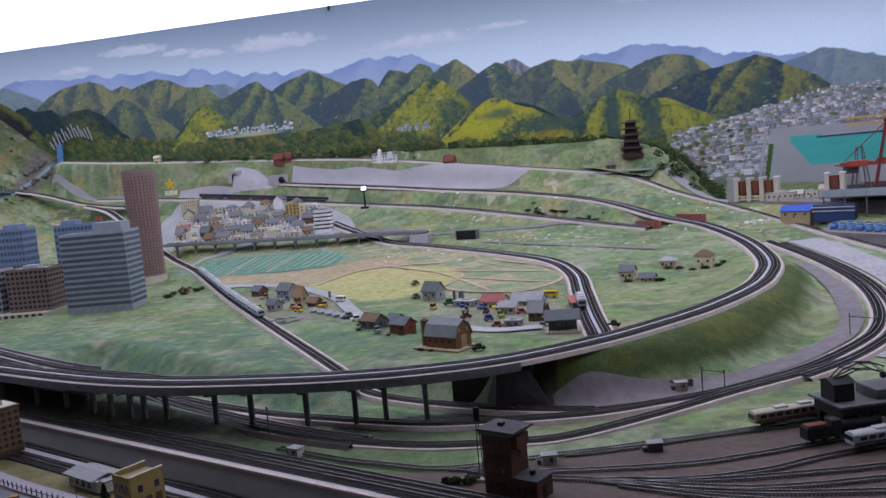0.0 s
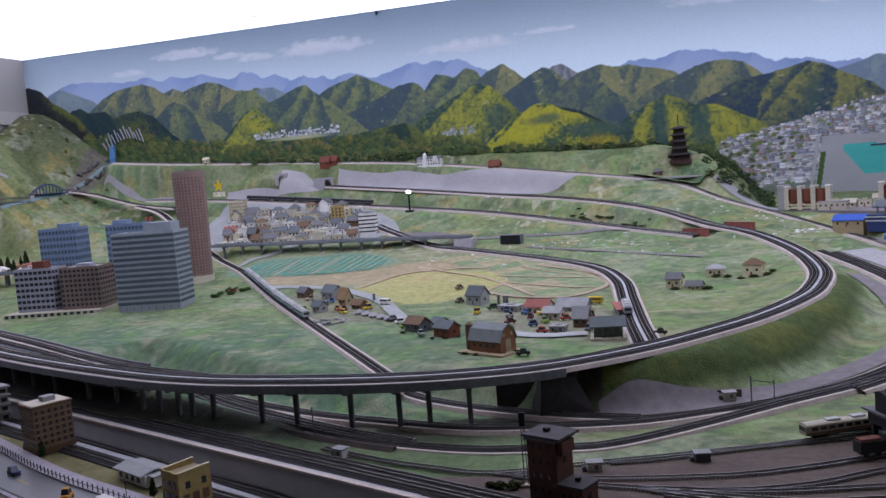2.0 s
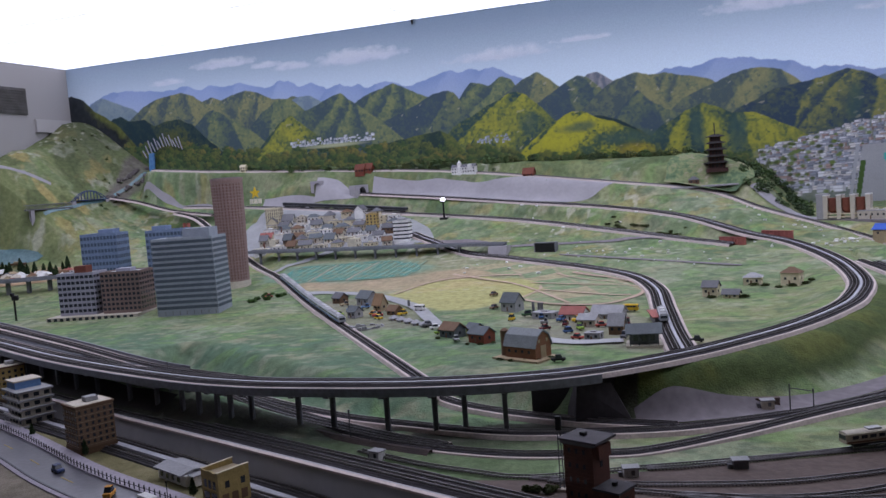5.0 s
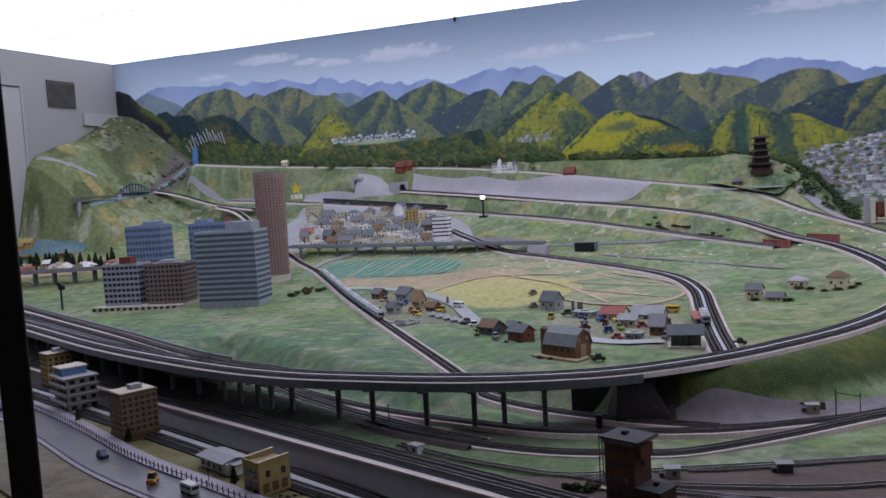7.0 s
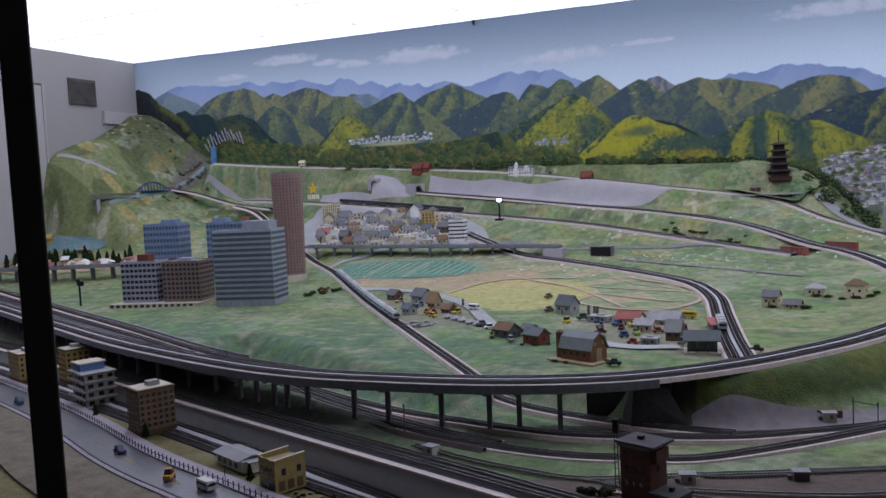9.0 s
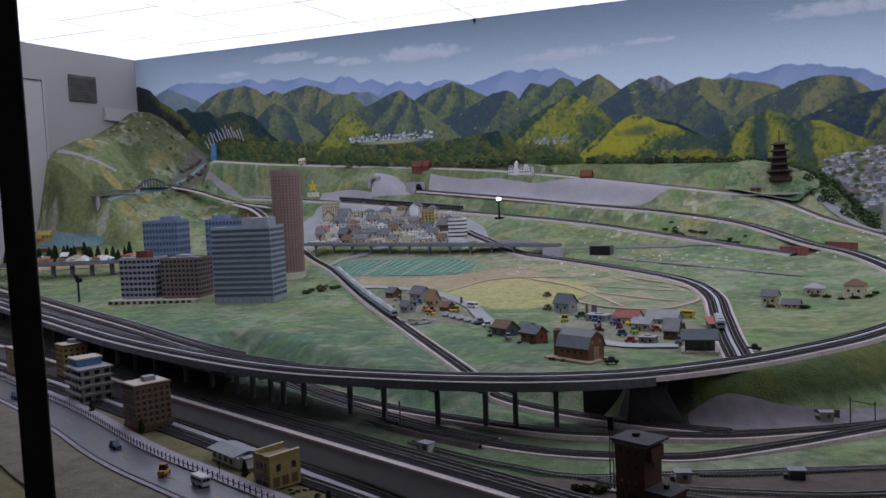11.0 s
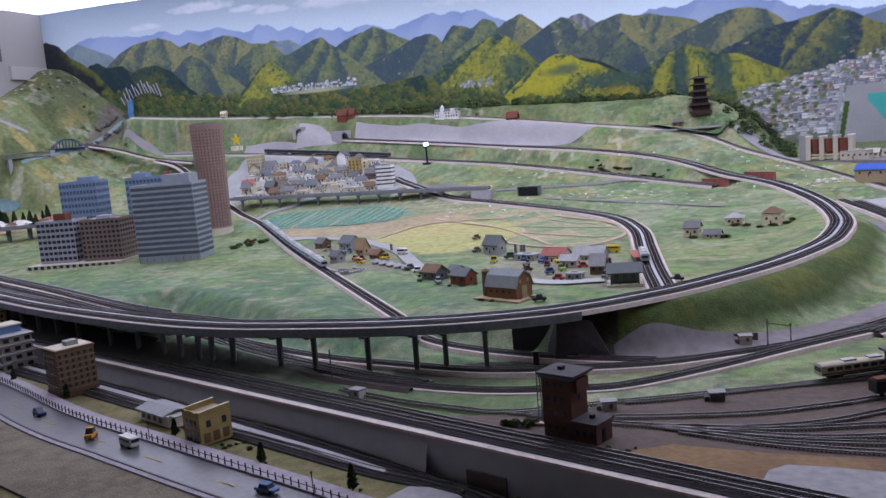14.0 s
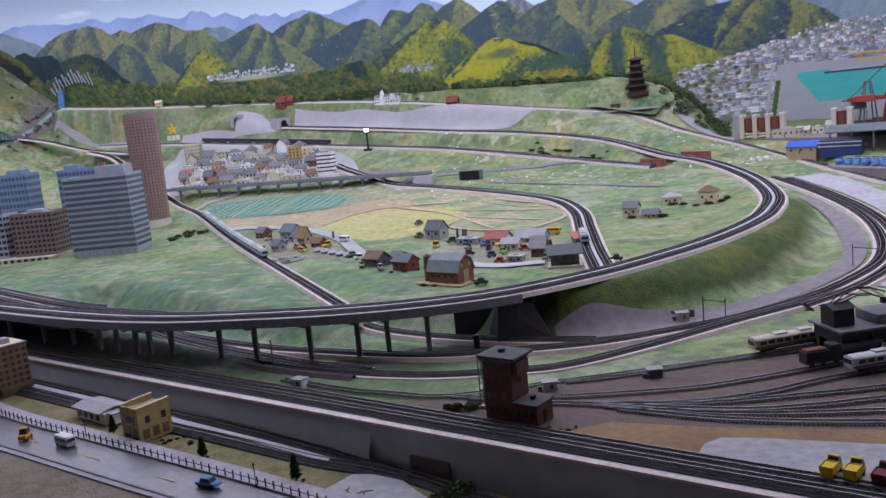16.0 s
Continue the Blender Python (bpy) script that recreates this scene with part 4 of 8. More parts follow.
plots = field([(-1.72, 5.28), (-1.3, 5.22), (-0.75, 5.02), (-0.5, 4.75), (-0.44, 4.42), (-0.55, 4.14), (-0.8, 4.14), (-1.03, 4.27), (-1.08, 4.6), (-1.3, 4.95)], 0.02, 0.01, 63)
pu, pv = LX * 0.88 + LY * 0.47, LY * 0.88 - LX * 0.47
cell = vnoise(np.floor(pu / 0.21) * 7.3, np.floor(pv / 0.115) * 5.1, 64)
furrow = 0.5 + 0.5 * np.sin(pv * 2 * math.pi / 0.034)
brush(plots * 0.9, np.stack([0.14 + 0.14 * cell + 0.05 * furrow, 0.215 + 0.08 * cell + 0.04 * furrow, 0.125 + 0.05 * cell], 1))
brush(plots * (cell > 0.68) * 0.6, (0.33, 0.27, 0.17))
border = np.minimum(np.abs((pu / 0.21) % 1 - 0.5), 9)
border = (border > 0.465) | (np.abs((pv / 0.115) % 1 - 0.5) > 0.44)
brush(plots * border * 0.55, (0.40, 0.30, 0.22))
brush(field([(-1.88, 4.50), (-1.74, 4.87), (-1.45, 4.95), (-1.15, 4.84), (-0.98, 4.55), (-1.06, 4.30), (-1.25, 4.06), (-1.42, 4.08), (-1.64, 4.30)], 0.03, 0.04, 65) * (0.72 + 0.25 * patch), (0.37, 0.35, 0.14))
brush(field([(-1.80, 4.55), (-1.6, 4.86), (-1.3, 4.84), (-1.25, 4.7), (-1.5, 4.65)], 0.05, 0.08, 66) * 0.5, (0.42, 0.33, 0.17))
brush(field([(-2.35, 4.38), (-1.95, 4.48), (-1.6, 4.08), (-1.3, 3.72), (-1.45, 3.62), (-1.75, 3.72), (-2.05, 4.0)], 0.05, 0.06, 67) * (0.35 + 0.5 * patch), (0.22, 0.20, 0.155))
brush(field([(-0.95, 3.85), (-0.5, 3.98), (-0.36, 3.75), (-0.24, 3.20), (-0.33, 3.10), (-0.62, 3.25), (-0.85, 3.5)], 0.05, 0.05, 68) * (0.35 + 0.5 * patch), (0.26, 0.23, 0.19))
brush(field([(-2.98, 5.02), (-2.5, 4.95), (-1.98, 5.02), (-1.85, 5.25), (-2.1, 5.46), (-2.5, 5.46), (-2.95, 5.42), (-3.05, 5.2)], 0.05, 0.05, 69) * 0.7, (0.17, 0.27, 0.20))
# pale stony scuffs and tyre-worn verge by the lines
brush(step(0.72, 0.78, vnoise(LX * 27, LY * 29, 70)) * step(0.5, 0.7, fbm(LX * 2, LY * 2, 71)) * step(4.3, 4.9, LY) * 0.5, (0.46, 0.44, 0.36))
turf = bpy.data.materials.new("painted_turf")
turf.use_nodes = True
nt = turf.node_tree
bsdf = nt.nodes["Principled BSDF"]
bsdf.inputs["Roughness"].default_value, bsdf.inputs["Specular IOR Level"].default_value = 0.95, 0.12
pig = nt.nodes.new("ShaderNodeAttribute")
pig.attribute_name = "pigment"
tcm = nt.nodes.new("ShaderNodeTexCoord")
last = pig.outputs["Color"]
for sc, amt in ((30, 0.20), (150, 0.15), (420, 0.07)):
    n = nt.nodes.new("ShaderNodeTexNoise")
    n.inputs["Scale"].default_value, n.inputs["Detail"].default_value = sc, 3
    nt.links.new(tcm.outputs["Object"], n.inputs["Vector"])
    r = nt.nodes.new("ShaderNodeMapRange")
    r.inputs["From Min"].default_value, r.inputs["From Max"].default_value = 0.3, 0.7
    r.inputs["To Min"].default_value, r.inputs["To Max"].default_value = 1 - amt, 1 + amt
    nt.links.new(n.outputs["Fac"], r.inputs["Value"])
    mu = nt.nodes.new("ShaderNodeVectorMath")
    mu.operation = "SCALE"
    nt.links.new(last, mu.inputs[0])
    nt.links.new(r.outputs["Result"], mu.inputs["Scale"])
    last = mu.outputs["Vector"]
    if sc == 150:
        bp = nt.nodes.new("ShaderNodeBump")
        bp.inputs["Strength"].default_value, bp.inputs["Distance"].default_value = 0.6, 0.006
        nt.links.new(n.outputs["Fac"], bp.inputs["Height"])
        nt.links.new(bp.outputs["Normal"], bsdf.inputs["Normal"])
nt.links.new(last, bsdf.inputs["Base Color"])
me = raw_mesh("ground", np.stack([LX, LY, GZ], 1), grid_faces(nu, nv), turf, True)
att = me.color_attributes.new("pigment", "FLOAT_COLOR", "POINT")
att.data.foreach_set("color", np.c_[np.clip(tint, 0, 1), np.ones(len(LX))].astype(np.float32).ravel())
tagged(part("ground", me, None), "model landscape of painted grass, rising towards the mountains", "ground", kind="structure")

# lower street level and the table front
LX0, LX1 = LEFT_X, 1.6
lx = np.linspace(LX0, LX1, 90)
off = np.linspace(0.03, -0.95, 12)
LOWX = np.repeat(lx[:, None], 12, 1)
LOWY = cap_y(LOWX) + off[None, :]
low = np.stack([LOWX, LOWY, low_z(LOWX) - 0.006], -1).reshape(-1, 3)
tagged(part("ground_street_level", raw_mesh("ground_street_level", low, grid_faces(90, 12), M["lawn"], True), None), "lower model ground of olive lawn beside the street", "ground", kind="structure")


# retaining wall with a pale coping
q = spline([(x, float(cap_y(x)), 0.0) for x in (-6.05, -3, 0, 1.55)], 0.05)
rw = thing("retaining_wall", 0, 0, 0, 0, "grey concrete retaining wall with a pale coping", "wall", kind="structure")
left_q, right_q = (spline([(x, float(cap_y(x)), 0.0) for x in xs_], 0.05) for xs_ in ((-6.05, -3, -1.5, -0.645), (-0.655, -0.2, 0.6, 1.55)))
ribbon("wall_face", left_q, [(-0.006, -0.002), (0.030, -0.002), (0.060, -0.125), (-0.006, -0.125)], M["retaining"], rw)
ribbon("wall_face", right_q, [(-0.007, -0.003), (0.034, -0.003), (0.036, -0.135), (-0.007, -0.135)], M["retaining"], rw, "upright darker section of the wall")
ribbon("coping", q, [(0.022, -0.001), (0.038, -0.001), (0.038, 0.005), (0.022, 0.005)], M["shoulder"], rw)



# ---- railway lines ----
def sleepers(name, q, parent, material, width=0.031, pitch=0.0085, z=0.0045):
    seg = np.r_[0, np.cumsum(np.linalg.norm(np.diff(q, axis=0), axis=1))]
    s = np.arange(0.004, seg[-1], pitch)
    c = np.stack([np.interp(s, seg, q[:, k]) for k in range(3)], 1)
    n = np.stack([np.interp(s, seg, sideways(q)[:, k]) for k in range(3)], 1)
    t = np.stack([-n[:, 1], n[:, 0], n[:, 2]], 1)
    v, corner = [], []
    for a in (-1, 1):
        for b in (-1, 1):
            for h in (0.0, 0.002):
                v.append(c + n * a * width / 2 + t * b * 0.0018 + np.array([0, 0, z + h]))
    v = np.stack(v, 1)
    f0 = np.array([(1, 3, 7, 5), (0, 4, 5, 1), (2, 3, 7, 6), (0, 1, 3, 2), (4, 6, 7, 5)])
    f = (np.arange(len(s))[:, None, None] * 8 + f0[None]).reshape(-1, 4)
    ob = part(name, raw_mesh(name, v.reshape(-1, 3), f, material), None, parent)
    return tagged(ob, kind="stuff")


def track(pts, label, tracks=1, gap=0.052, shoulder=True, bed=True, ballast="ballast", smooth_step=0.015, lift=0.0, strip=False, ribbed=True):
    q = spline(pts, smooth_step) + (0, 0, lift)
    n = sideways(q)
    t = thing("railway_track", 0, 0, 0, 0, label, "railway track", "railway lines")
    half = gap * (tracks - 1) / 2 + 0.024
    if bed:
        s = half + (0.008 if shoulder else 0.002)
        ribbon("roadbed", q, [(-s - 0.006, -0.013), (-s, 0.0), (s, 0.0), (s + 0.006, -0.013)], M["shoulder"] if shoulder else M[ballast], t)
    for k in range(tracks):
        c = q + n * (gap * (k - (tracks - 1) / 2))
        if ribbed:
            ribbon("ballast", c, [(-0.022, 0.0006), (-0.018, 0.0045), (0.018, 0.0045), (0.022, 0.0006)], M[ballast], t)
        sleepers("sleeper_bed", c, t, M["sleeper"])
        for a in (-0.0086, 0.0086):
            ribbon("rail", c, [(a - 0.0009, 0.0055), (a - 0.0009, 0.0088), (a + 0.0009, 0.0088), (a + 0.0009, 0.0055)], M["rail"], t)
    if strip and tracks == 2:
        ribbon("centre_strip", q, [(-0.0055, 0.001), (-0.0055, 0.0062), (0.0055, 0.0062), (0.0055, 0.001)], M["strip"], t)
    return t


track(RING, "double railway line circling the green field on a viaduct", 2, strip=True)
track(SIDING, "siding joining the main line on the viaduct", 1)
track([(-2.1, 2.62, V), (-2.75, 3.0, V), (-3.6, 3.47, V), (-4.9, 4.2, V), (-6.05, 4.84, V)], "dark siding between the viaduct lines", 1, bed=False)
track(LINE2, "railway line passing the station and town", 2, strip=True, ballast="pale_ballast")
track(TOPLINE, "single railway line along the foot of the mountains", 1, ballast="pale_ballast")
track(STRAIGHT, "straight railway line crossing the field under the viaduct", 1)
track(INNER, "curved double railway line round the farm field", 2, gap=0.048, strip=True)
track(G1, "outer low-level main line with pale ballast shoulders", 1)
track(G2, "inner low-level main line curving round the yard", 1)
track([(-2.5, 3.30, 0), (-1.79, 2.80, 0), (-1.46, 2.585, 0), (-1.22, 2.455, 0), (-1.0, 2.345, 0), (-0.80, 2.268, 0)], "low-level line joining the outer main line", 1)
q = spline(G2, 0.05)
keep = (q[:, 0] > 0.35)
track([tuple(p + np.array((0.045, -0.035, 0))) for p in q[keep][::4]], "outer track of the curve beside the brown road", 1, bed=True)
track(FRONT, "double railway line on top of the retaining wall", 2, gap=0.042, shoulder=False)
YARD = [
    [(-1.03, 2.20, 0), (-0.83, 2.11, 0), (-0.66, 2.06, 0), (-0.50, 2.035, 0), (-0.23, 2.13, 0), (-0.03, 2.20, 0), (0.25, 2.31, 0), (0.59, 2.49, 0), (1.2, 2.85, 0)],
    [(-0.23, 2.12, 0), (-0.12, 2.15, 0), (0.11, 2.245, 0), (0.40, 2.35, 0), (1.1, 2.6, 0)],
    [(-0.50, 2.03, 0), (-0.28, 2.01, 0), (0.04, 2.05, 0), (0.23, 2.12, 0), (0.37, 2.19, 0), (0.9, 2.45, 0)],
    [(-0.45, 2.015, 0), (-0.21, 1.965, 0), (0.04, 1.96, 0), (0.22, 2.01, 0), (0.41, 2.12, 0), (0.9, 2.35, 0)],
    [(-0.15, 1.96, 0), (0.10, 1.955, 0), (0.33, 2.00, 0), (0.48, 2.04, 0), (1.0, 2.2, 0)],
    [(-0.15, 1.955, 0), (0.15, 1.912, 0), (0.32, 1.93, 0), (0.47, 1.97, 0), (1.0, 2.1, 0)],
    [(-0.12, 1.945, 0), (0.15, 1.888, 0), (0.45, 1.895, 0), (1.0, 1.95, 0)],
    [(-0.09, 1.925, 0), (0.14, 1.855, 0), (0.44, 1.83, 0), (1.0, 1.83, 0)],
]
for pts in YARD:
    track(pts, "dark yard track on brown ballast", 1, shoulder=False, bed=False, ballast="yard_ballast", lift=-0.003, ribbed=False)
low_a = [(x, float(cap_y(x)) - 0.088, low_z(x)) for x in (-5.6, -3, -1.9, -1.45)] + [drop(x, y) for x, y in ((-1.146, 2.045), (-0.812, 1.88), (-0.653, 1.80), (-0.572, 1.757), (-0.451, 1.685), (-0.38, 1.64), (0.0, 1.42), (0.4, 1.2))]
low_b = [(x, float(cap_y(x)) - 0.160, low_z(x)) for x in (-5.6, -3, -1.9, -1.45)] + [drop(x, y) for x, y in ((-1.107, 1.955), (-0.79, 1.815), (-0.658, 1.772), (-0.53, 1.722))]
for pts, lab in ((low_a, "low-level track at the foot of the retaining wall"), (low_b, "low-level track beside the olive lawn")):
    track(pts, lab, 1, shoulder=False)
q = spline([(x, float(cap_y(x)) - 0.124 + 0.03 * max(0.0, x + 1.3), low_z(x)) for x in (-5.6, -3, -1.6, -1.25, -0.95, -0.76)], 0.05)
tagged(ribbon("pale_strip", q, [(-0.011, 0.0), (-0.011, 0.006), (0.011, 0.006), (0.011, 0.0)], M["strip"]), "pale strip between the two low tracks", "path", kind="structure")

# ---- viaduct ----
q = spline(RING, 0.03)
q = q[(q[:, 0] < -0.42) & (q[:, 1] < 5.0)]
via = thing("railway_viaduct", 0, 0, 0, 0, "grey concrete railway viaduct on slim pillars", "viaduct")
wide = 0.078 + 0.0 * q[:, 0]
ribbon("deck", q, [(-0.072, -0.022), (-0.072, -0.014), (0.072, -0.014), (0.072, -0.022), (0.05, -0.030), (-0.05, -0.030)], M["deck"], via)
for a in (-0.072, 0.067):
    ribbon("parapet", q, [(a, -0.014), (a, 0.002), (a + 0.005, 0.002), (a + 0.005, -0.014)], M["deck"], via)
q2 = spline(SIDING, 0.03)
q2 = q2[q2[:, 0] < -1.9]
side = thing("railway_viaduct", 0, 0, 0, 0, "wide grey viaduct deck carrying the sidings", "viaduct")
ribbon("deck", q2, [(-0.10, -0.046), (-0.10, -0.0185), (0.045, -0.0185), (0.045, -0.046)], M["deck"], side)
ribbon("parapet", q2, [(0.039, -0.018), (0.039, 0.008), (0.045, 0.008), (0.045, -0.018)], M["deck"], side)
nq = sideways(q)
PILLAR_X = [-0.67, -0.78, -0.88, -1.01, -1.20, -1.33, -1.51, -1.59, -1.66, -1.73, -1.83, -1.97, -2.15, -2.36] + [-2.52 - 0.16 * k for k in range(20)]
for px in PILLAR_X:
    m = np.abs(q[:, 0] - px).argmin()
    c, n = q[m], nq[m]
    turn = math.degrees(math.atan2(n[1], n[0]))
    base = gz(c[0], c[1]) - 0.01
    part("pillar", soft_box(-0.007, 0.007, -0.0075, 0.0075, base - (V - 0.034), 0.0, 0.002), M["pillar"], via, m=pose(c[0], c[1], V - 0.034, 0, 0, turn))
    part("crosshead", box(-0.045, 0.045, -0.009, 0.009, -0.037, -0.029), M["pillar"], via, m=pose(c[0], c[1], V, 0, 0, turn))
    if c[0] < -2.1:
        p = c + n * 0.16
        base = gz(p[0], p[1]) - 0.01
        part("pillar", soft_box(-0.006, 0.006, -0.007, 0.007, base - (V - 0.045), 0.0, 0.002), M["pillar"], side, m=pose(p[0], p[1], V - 0.045, 0, 0, turn))

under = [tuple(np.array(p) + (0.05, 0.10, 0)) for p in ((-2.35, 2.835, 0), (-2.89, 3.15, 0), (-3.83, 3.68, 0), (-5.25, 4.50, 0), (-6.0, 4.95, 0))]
# near-black colour that paints in the shade under the viaduct deck
M["deck_shade"] = mat("deck_shade", (0.035, 0.03, 0.03), (0.025, 0.022, 0.022), 6)
tagged(ribbon("undercroft_wall", spline(under, 0.05), [(-0.004, -0.01), (-0.004, V - 0.048), (0.004, V - 0.048), (0.004, -0.01)], M["deck_shade"]),
       "dark wall painted for the shade beneath the wide viaduct", "wall", kind="structure")

# wall added behind the last span, its colour standing in for deep shade
tagged(ribbon("abutment_wall", spline([(-0.62, 2.60, 0), (-0.5, 2.655, 0), (-0.36, 2.77, 0)], 0.04), [(-0.006, -0.01), (-0.006, V - 0.036), (0.006, V - 0.036), (0.006, -0.01)], M["deck_shade"]),
       "dark wall added for the shade behind the viaduct's last span", "wall", kind="structure")

# abutment where the embankment begins
ab = thing("viaduct_abutment", 0, 0, 0, 0, "dark sloping concrete abutment under the viaduct", "abutment")
bm = bmesh.new()
lo = [(-0.47, 2.50, -0.006), (-0.52, 2.62, -0.006), (-0.36, 2.78, -0.006), (-0.31, 2.555, -0.006)]
hi = [(-0.46, 2.51, V - 0.034), (-0.48, 2.60, V - 0.034), (-0.36, 2.70, V - 0.034), (-0.37, 2.555, V - 0.034)]
lo, hi = [bm.verts.new(p) for p in lo], [bm.verts.new(p) for p in hi]
for i in range(4):
    bm.faces.new((lo[i], lo[(i + 1) % 4], hi[(i + 1) % 4], hi[i]))
bm.faces.new(hi)
bm.faces.new(lo[::-1])
part("slope", bm, mat("dark_concrete", (0.06, 0.053, 0.058), (0.042, 0.037, 0.041), 8), ab)


M["leaf_row"] = mat("leaf_row", (0.15, 0.24, 0.15), (0.25, 0.42, 0.34), 40)


M["timber_edge"] = mat("timber_edge", (0.060, 0.042, 0.036), (0.035, 0.026, 0.024), 20, bump=0.6)
q = spline([(-1.62, 2.585, 0), (-1.36, 2.43, 0), (-1.14, 2.315, 0), (-0.96, 2.245, 0), (-0.82, 2.20, 0)], 0.03)
tagged(ribbon("track_edging", q, [(-0.012, -0.008), (-0.010, 0.006), (0.002, 0.006), (0.022, -0.008)], M["timber_edge"]), "dark brown edging below the outer low line", "edging", kind="structure")


# ---- surfaces laid on the landscape ----
def drape(name, line, a0, a1, material, label, lift=0.004, across=8, kind="structure", category="ground", wave=0.0, seed=0, step_m=0.03):
    """A strip from a0 to a1 (one number, or several along the way) beside a line, following the landscape."""
    q = spline([(p[0], p[1], 0) for p in line], step_m)
    n = sideways(q)
    k = np.linspace(0, 1, across + 1)
    s = np.arange(len(q)) * step_m
    if isinstance(a1, tuple):
        a1 = np.interp(np.linspace(0, 1, len(q)), np.linspace(0, 1, len(a1)), a1)
    outer = a1 + wave * 2 * (fbm(s * 3, s * 0, seed, 3) - 0.5)
    pts = q[:, None, :2] + n[:, None, :2] * (a0 + (outer[:, None] - a0) * k[None, :])[..., None]
    z = ground(pts[..., 0].ravel(), pts[..., 1].ravel()) + lift
    v = np.concatenate([pts.reshape(-1, 2), z[:, None]], 1)
    return tagged(part(name, raw_mesh(name, v, grid_faces(len(q), across + 1), material, True), None), label, category, kind=kind)


def blob(name, outline, material, label, lift=0.004, rings=10, ragged=0.03, seed=0, category="ground"):
    """A patch with a rounded outline, following the landscape."""
    pts = [(*p, 0) for p in outline]
    q = spline(pts + pts[:1], 0.05)[:-1, :2]
    c = q.mean(0)
    ang = np.arange(len(q))
    q = c + (q - c) * (1 + ragged * 2 * (fbm(ang * 0.35, ang * 0, seed, 3) - 0.5))[:, None]
    k = np.linspace(0.001, 1, rings)
    v = (c[None, None] + (q - c)[None] * k[:, None, None])
    v = np.concatenate([v, v[:, :1]], 1)
    z = ground(v[..., 0].ravel(), v[..., 1].ravel()) + lift
    return tagged(part(name, raw_mesh(name, np.c_[v.reshape(-1, 2), z], grid_faces(rings, v.shape[1]), material, True), None), label, category, kind="structure")


def flat(name, outline, z, material, label, category="ground", thick=0.003):
    bm = bmesh.new()
    up_, dn = [bm.verts.new((x, y, z)) for x, y in outline], [bm.verts.new((x, y, z - thick)) for x, y in outline]
    n = len(outline)
    bm.faces.new(up_)
    bm.faces.new(dn[::-1])
    for i in range(n):
        bm.faces.new((up_[i], dn[i], dn[(i + 1) % n], up_[(i + 1) % n]))
    return tagged(part(name, bm, material), label, category, kind="structure")


flat("yard_ground", [(-0.66, 2.0), (-0.5, 2.02), (-0.25, 2.10), (0.25, 2.28), (0.59, 2.45), (1.6, 3.0), (1.6, 1.02), (0.3, 1.545)], -0.0005, M["yard"], "brown gravel ground of the railway yard")
flat("ochre_ground", [(-0.22, 1.79), (-0.1, 1.85), (0.1, 1.815), (0.45, 1.79), (0.7, 1.78), (0.4, 1.55), (0.1, 1.64)], 0.0015, M["ochre"], "bare ochre soil patch beside the yard", thick=0.002)
flat("concrete_pad", [(0.065, 1.65), (0.085, 1.725), (0.12, 1.755), (0.2, 1.75), (0.42, 1.715), (0.9, 1.68), (0.9, 1.30), (0.3, 1.555)], 0.0035, M["concrete"], "pale grey concrete parking pad", thick=0.003)
g2 = [p for p in G2 if p[0] > -0.3]
drape("brown_road", [(-0.26, 2.46, 0)] + g2[1:-1], -0.135, -0.052, M["apron"], "brown-grey service road inside the curve", 0.006)
drape("pale_apron", g2[4:], 0.10, 0.27, M["concrete"], "pale grey gravel strip outside the curve", 0.005, wave=0.03)
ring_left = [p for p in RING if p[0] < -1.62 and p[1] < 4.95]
# dark sheet over the grass that paints in the wide deck's shade
drape("undercroft_floor", ring_left, -0.035, 0.06, M["deck_shade"], "dark ground sheet painted for the shade under the wide viaduct", 0.004, wave=0.02, seed=3)
drape("cliff_face", [(-2.87, 6.58, 0), (-2.3, 6.52, 0), (-1.84, 6.48, 0), (-1.4, 6.44, 0), (-1.1, 6.40, 0), (-0.84, 6.45, 0)], 0.0, (-0.17, -0.16, -0.15, -0.13, -0.14, -0.13, -0.06), M["cliff"], "grey stone cutting above the upper line", 0.006, wave=0.012, seed=4)
drape("cliff_face", [(-3.34, 6.60, 0), (-3.1, 6.60, 0), (-2.96, 6.585, 0)], -0.09, 0.03, M["cliff"], "grey stone cutting between two tunnels", 0.006, wave=0.02, seed=5)
drape("cliff_face", [(-5.05, 6.60, 0), (-4.75, 6.60, 0), (-4.45, 6.62, 0), (-4.22, 6.60, 0)], 0.0, (-0.01, -0.02, -0.035, -0.055, -0.05), M["cliff"], "pale grey stone cutting by the hill", 0.006, wave=0.012, seed=8)
drape("gravel_slope", [(-3.86, 6.56, 0), (-3.6, 6.54, 0), (-3.35, 6.50, 0)], -0.10, 0.0, M["cliff"], "grey gravel slope behind the station", 0.006, wave=0.03, seed=9)
drape("cliff_face", [(-6.05, 5.85, 0), (-5.9, 5.89, 0), (-5.75, 5.98, 0), (-5.6, 6.08, 0)], -0.03, 0.0, M["cliff"], "grey path cut across the hillside", 0.006, wave=0.012, seed=10)
drape("cliff_face", [(0.10, 6.42, 0), (0.28, 6.30, 0), (0.50, 6.16, 0)], -0.14, 0.0, M["cliff"], "grey stone slope by the harbour line", 0.006, wave=0.04, seed=12)
blob("town_ground", [(-3.5, 5.72), (-2.9, 5.70), (-2.2, 5.70), (-2.05, 5.85), (-2.3, 6.15), (-3.0, 6.38), (-3.7, 6.42), (-3.75, 6.1)], M["road"], "pale grey paved ground under the town", 0.004, 14, 0.01)
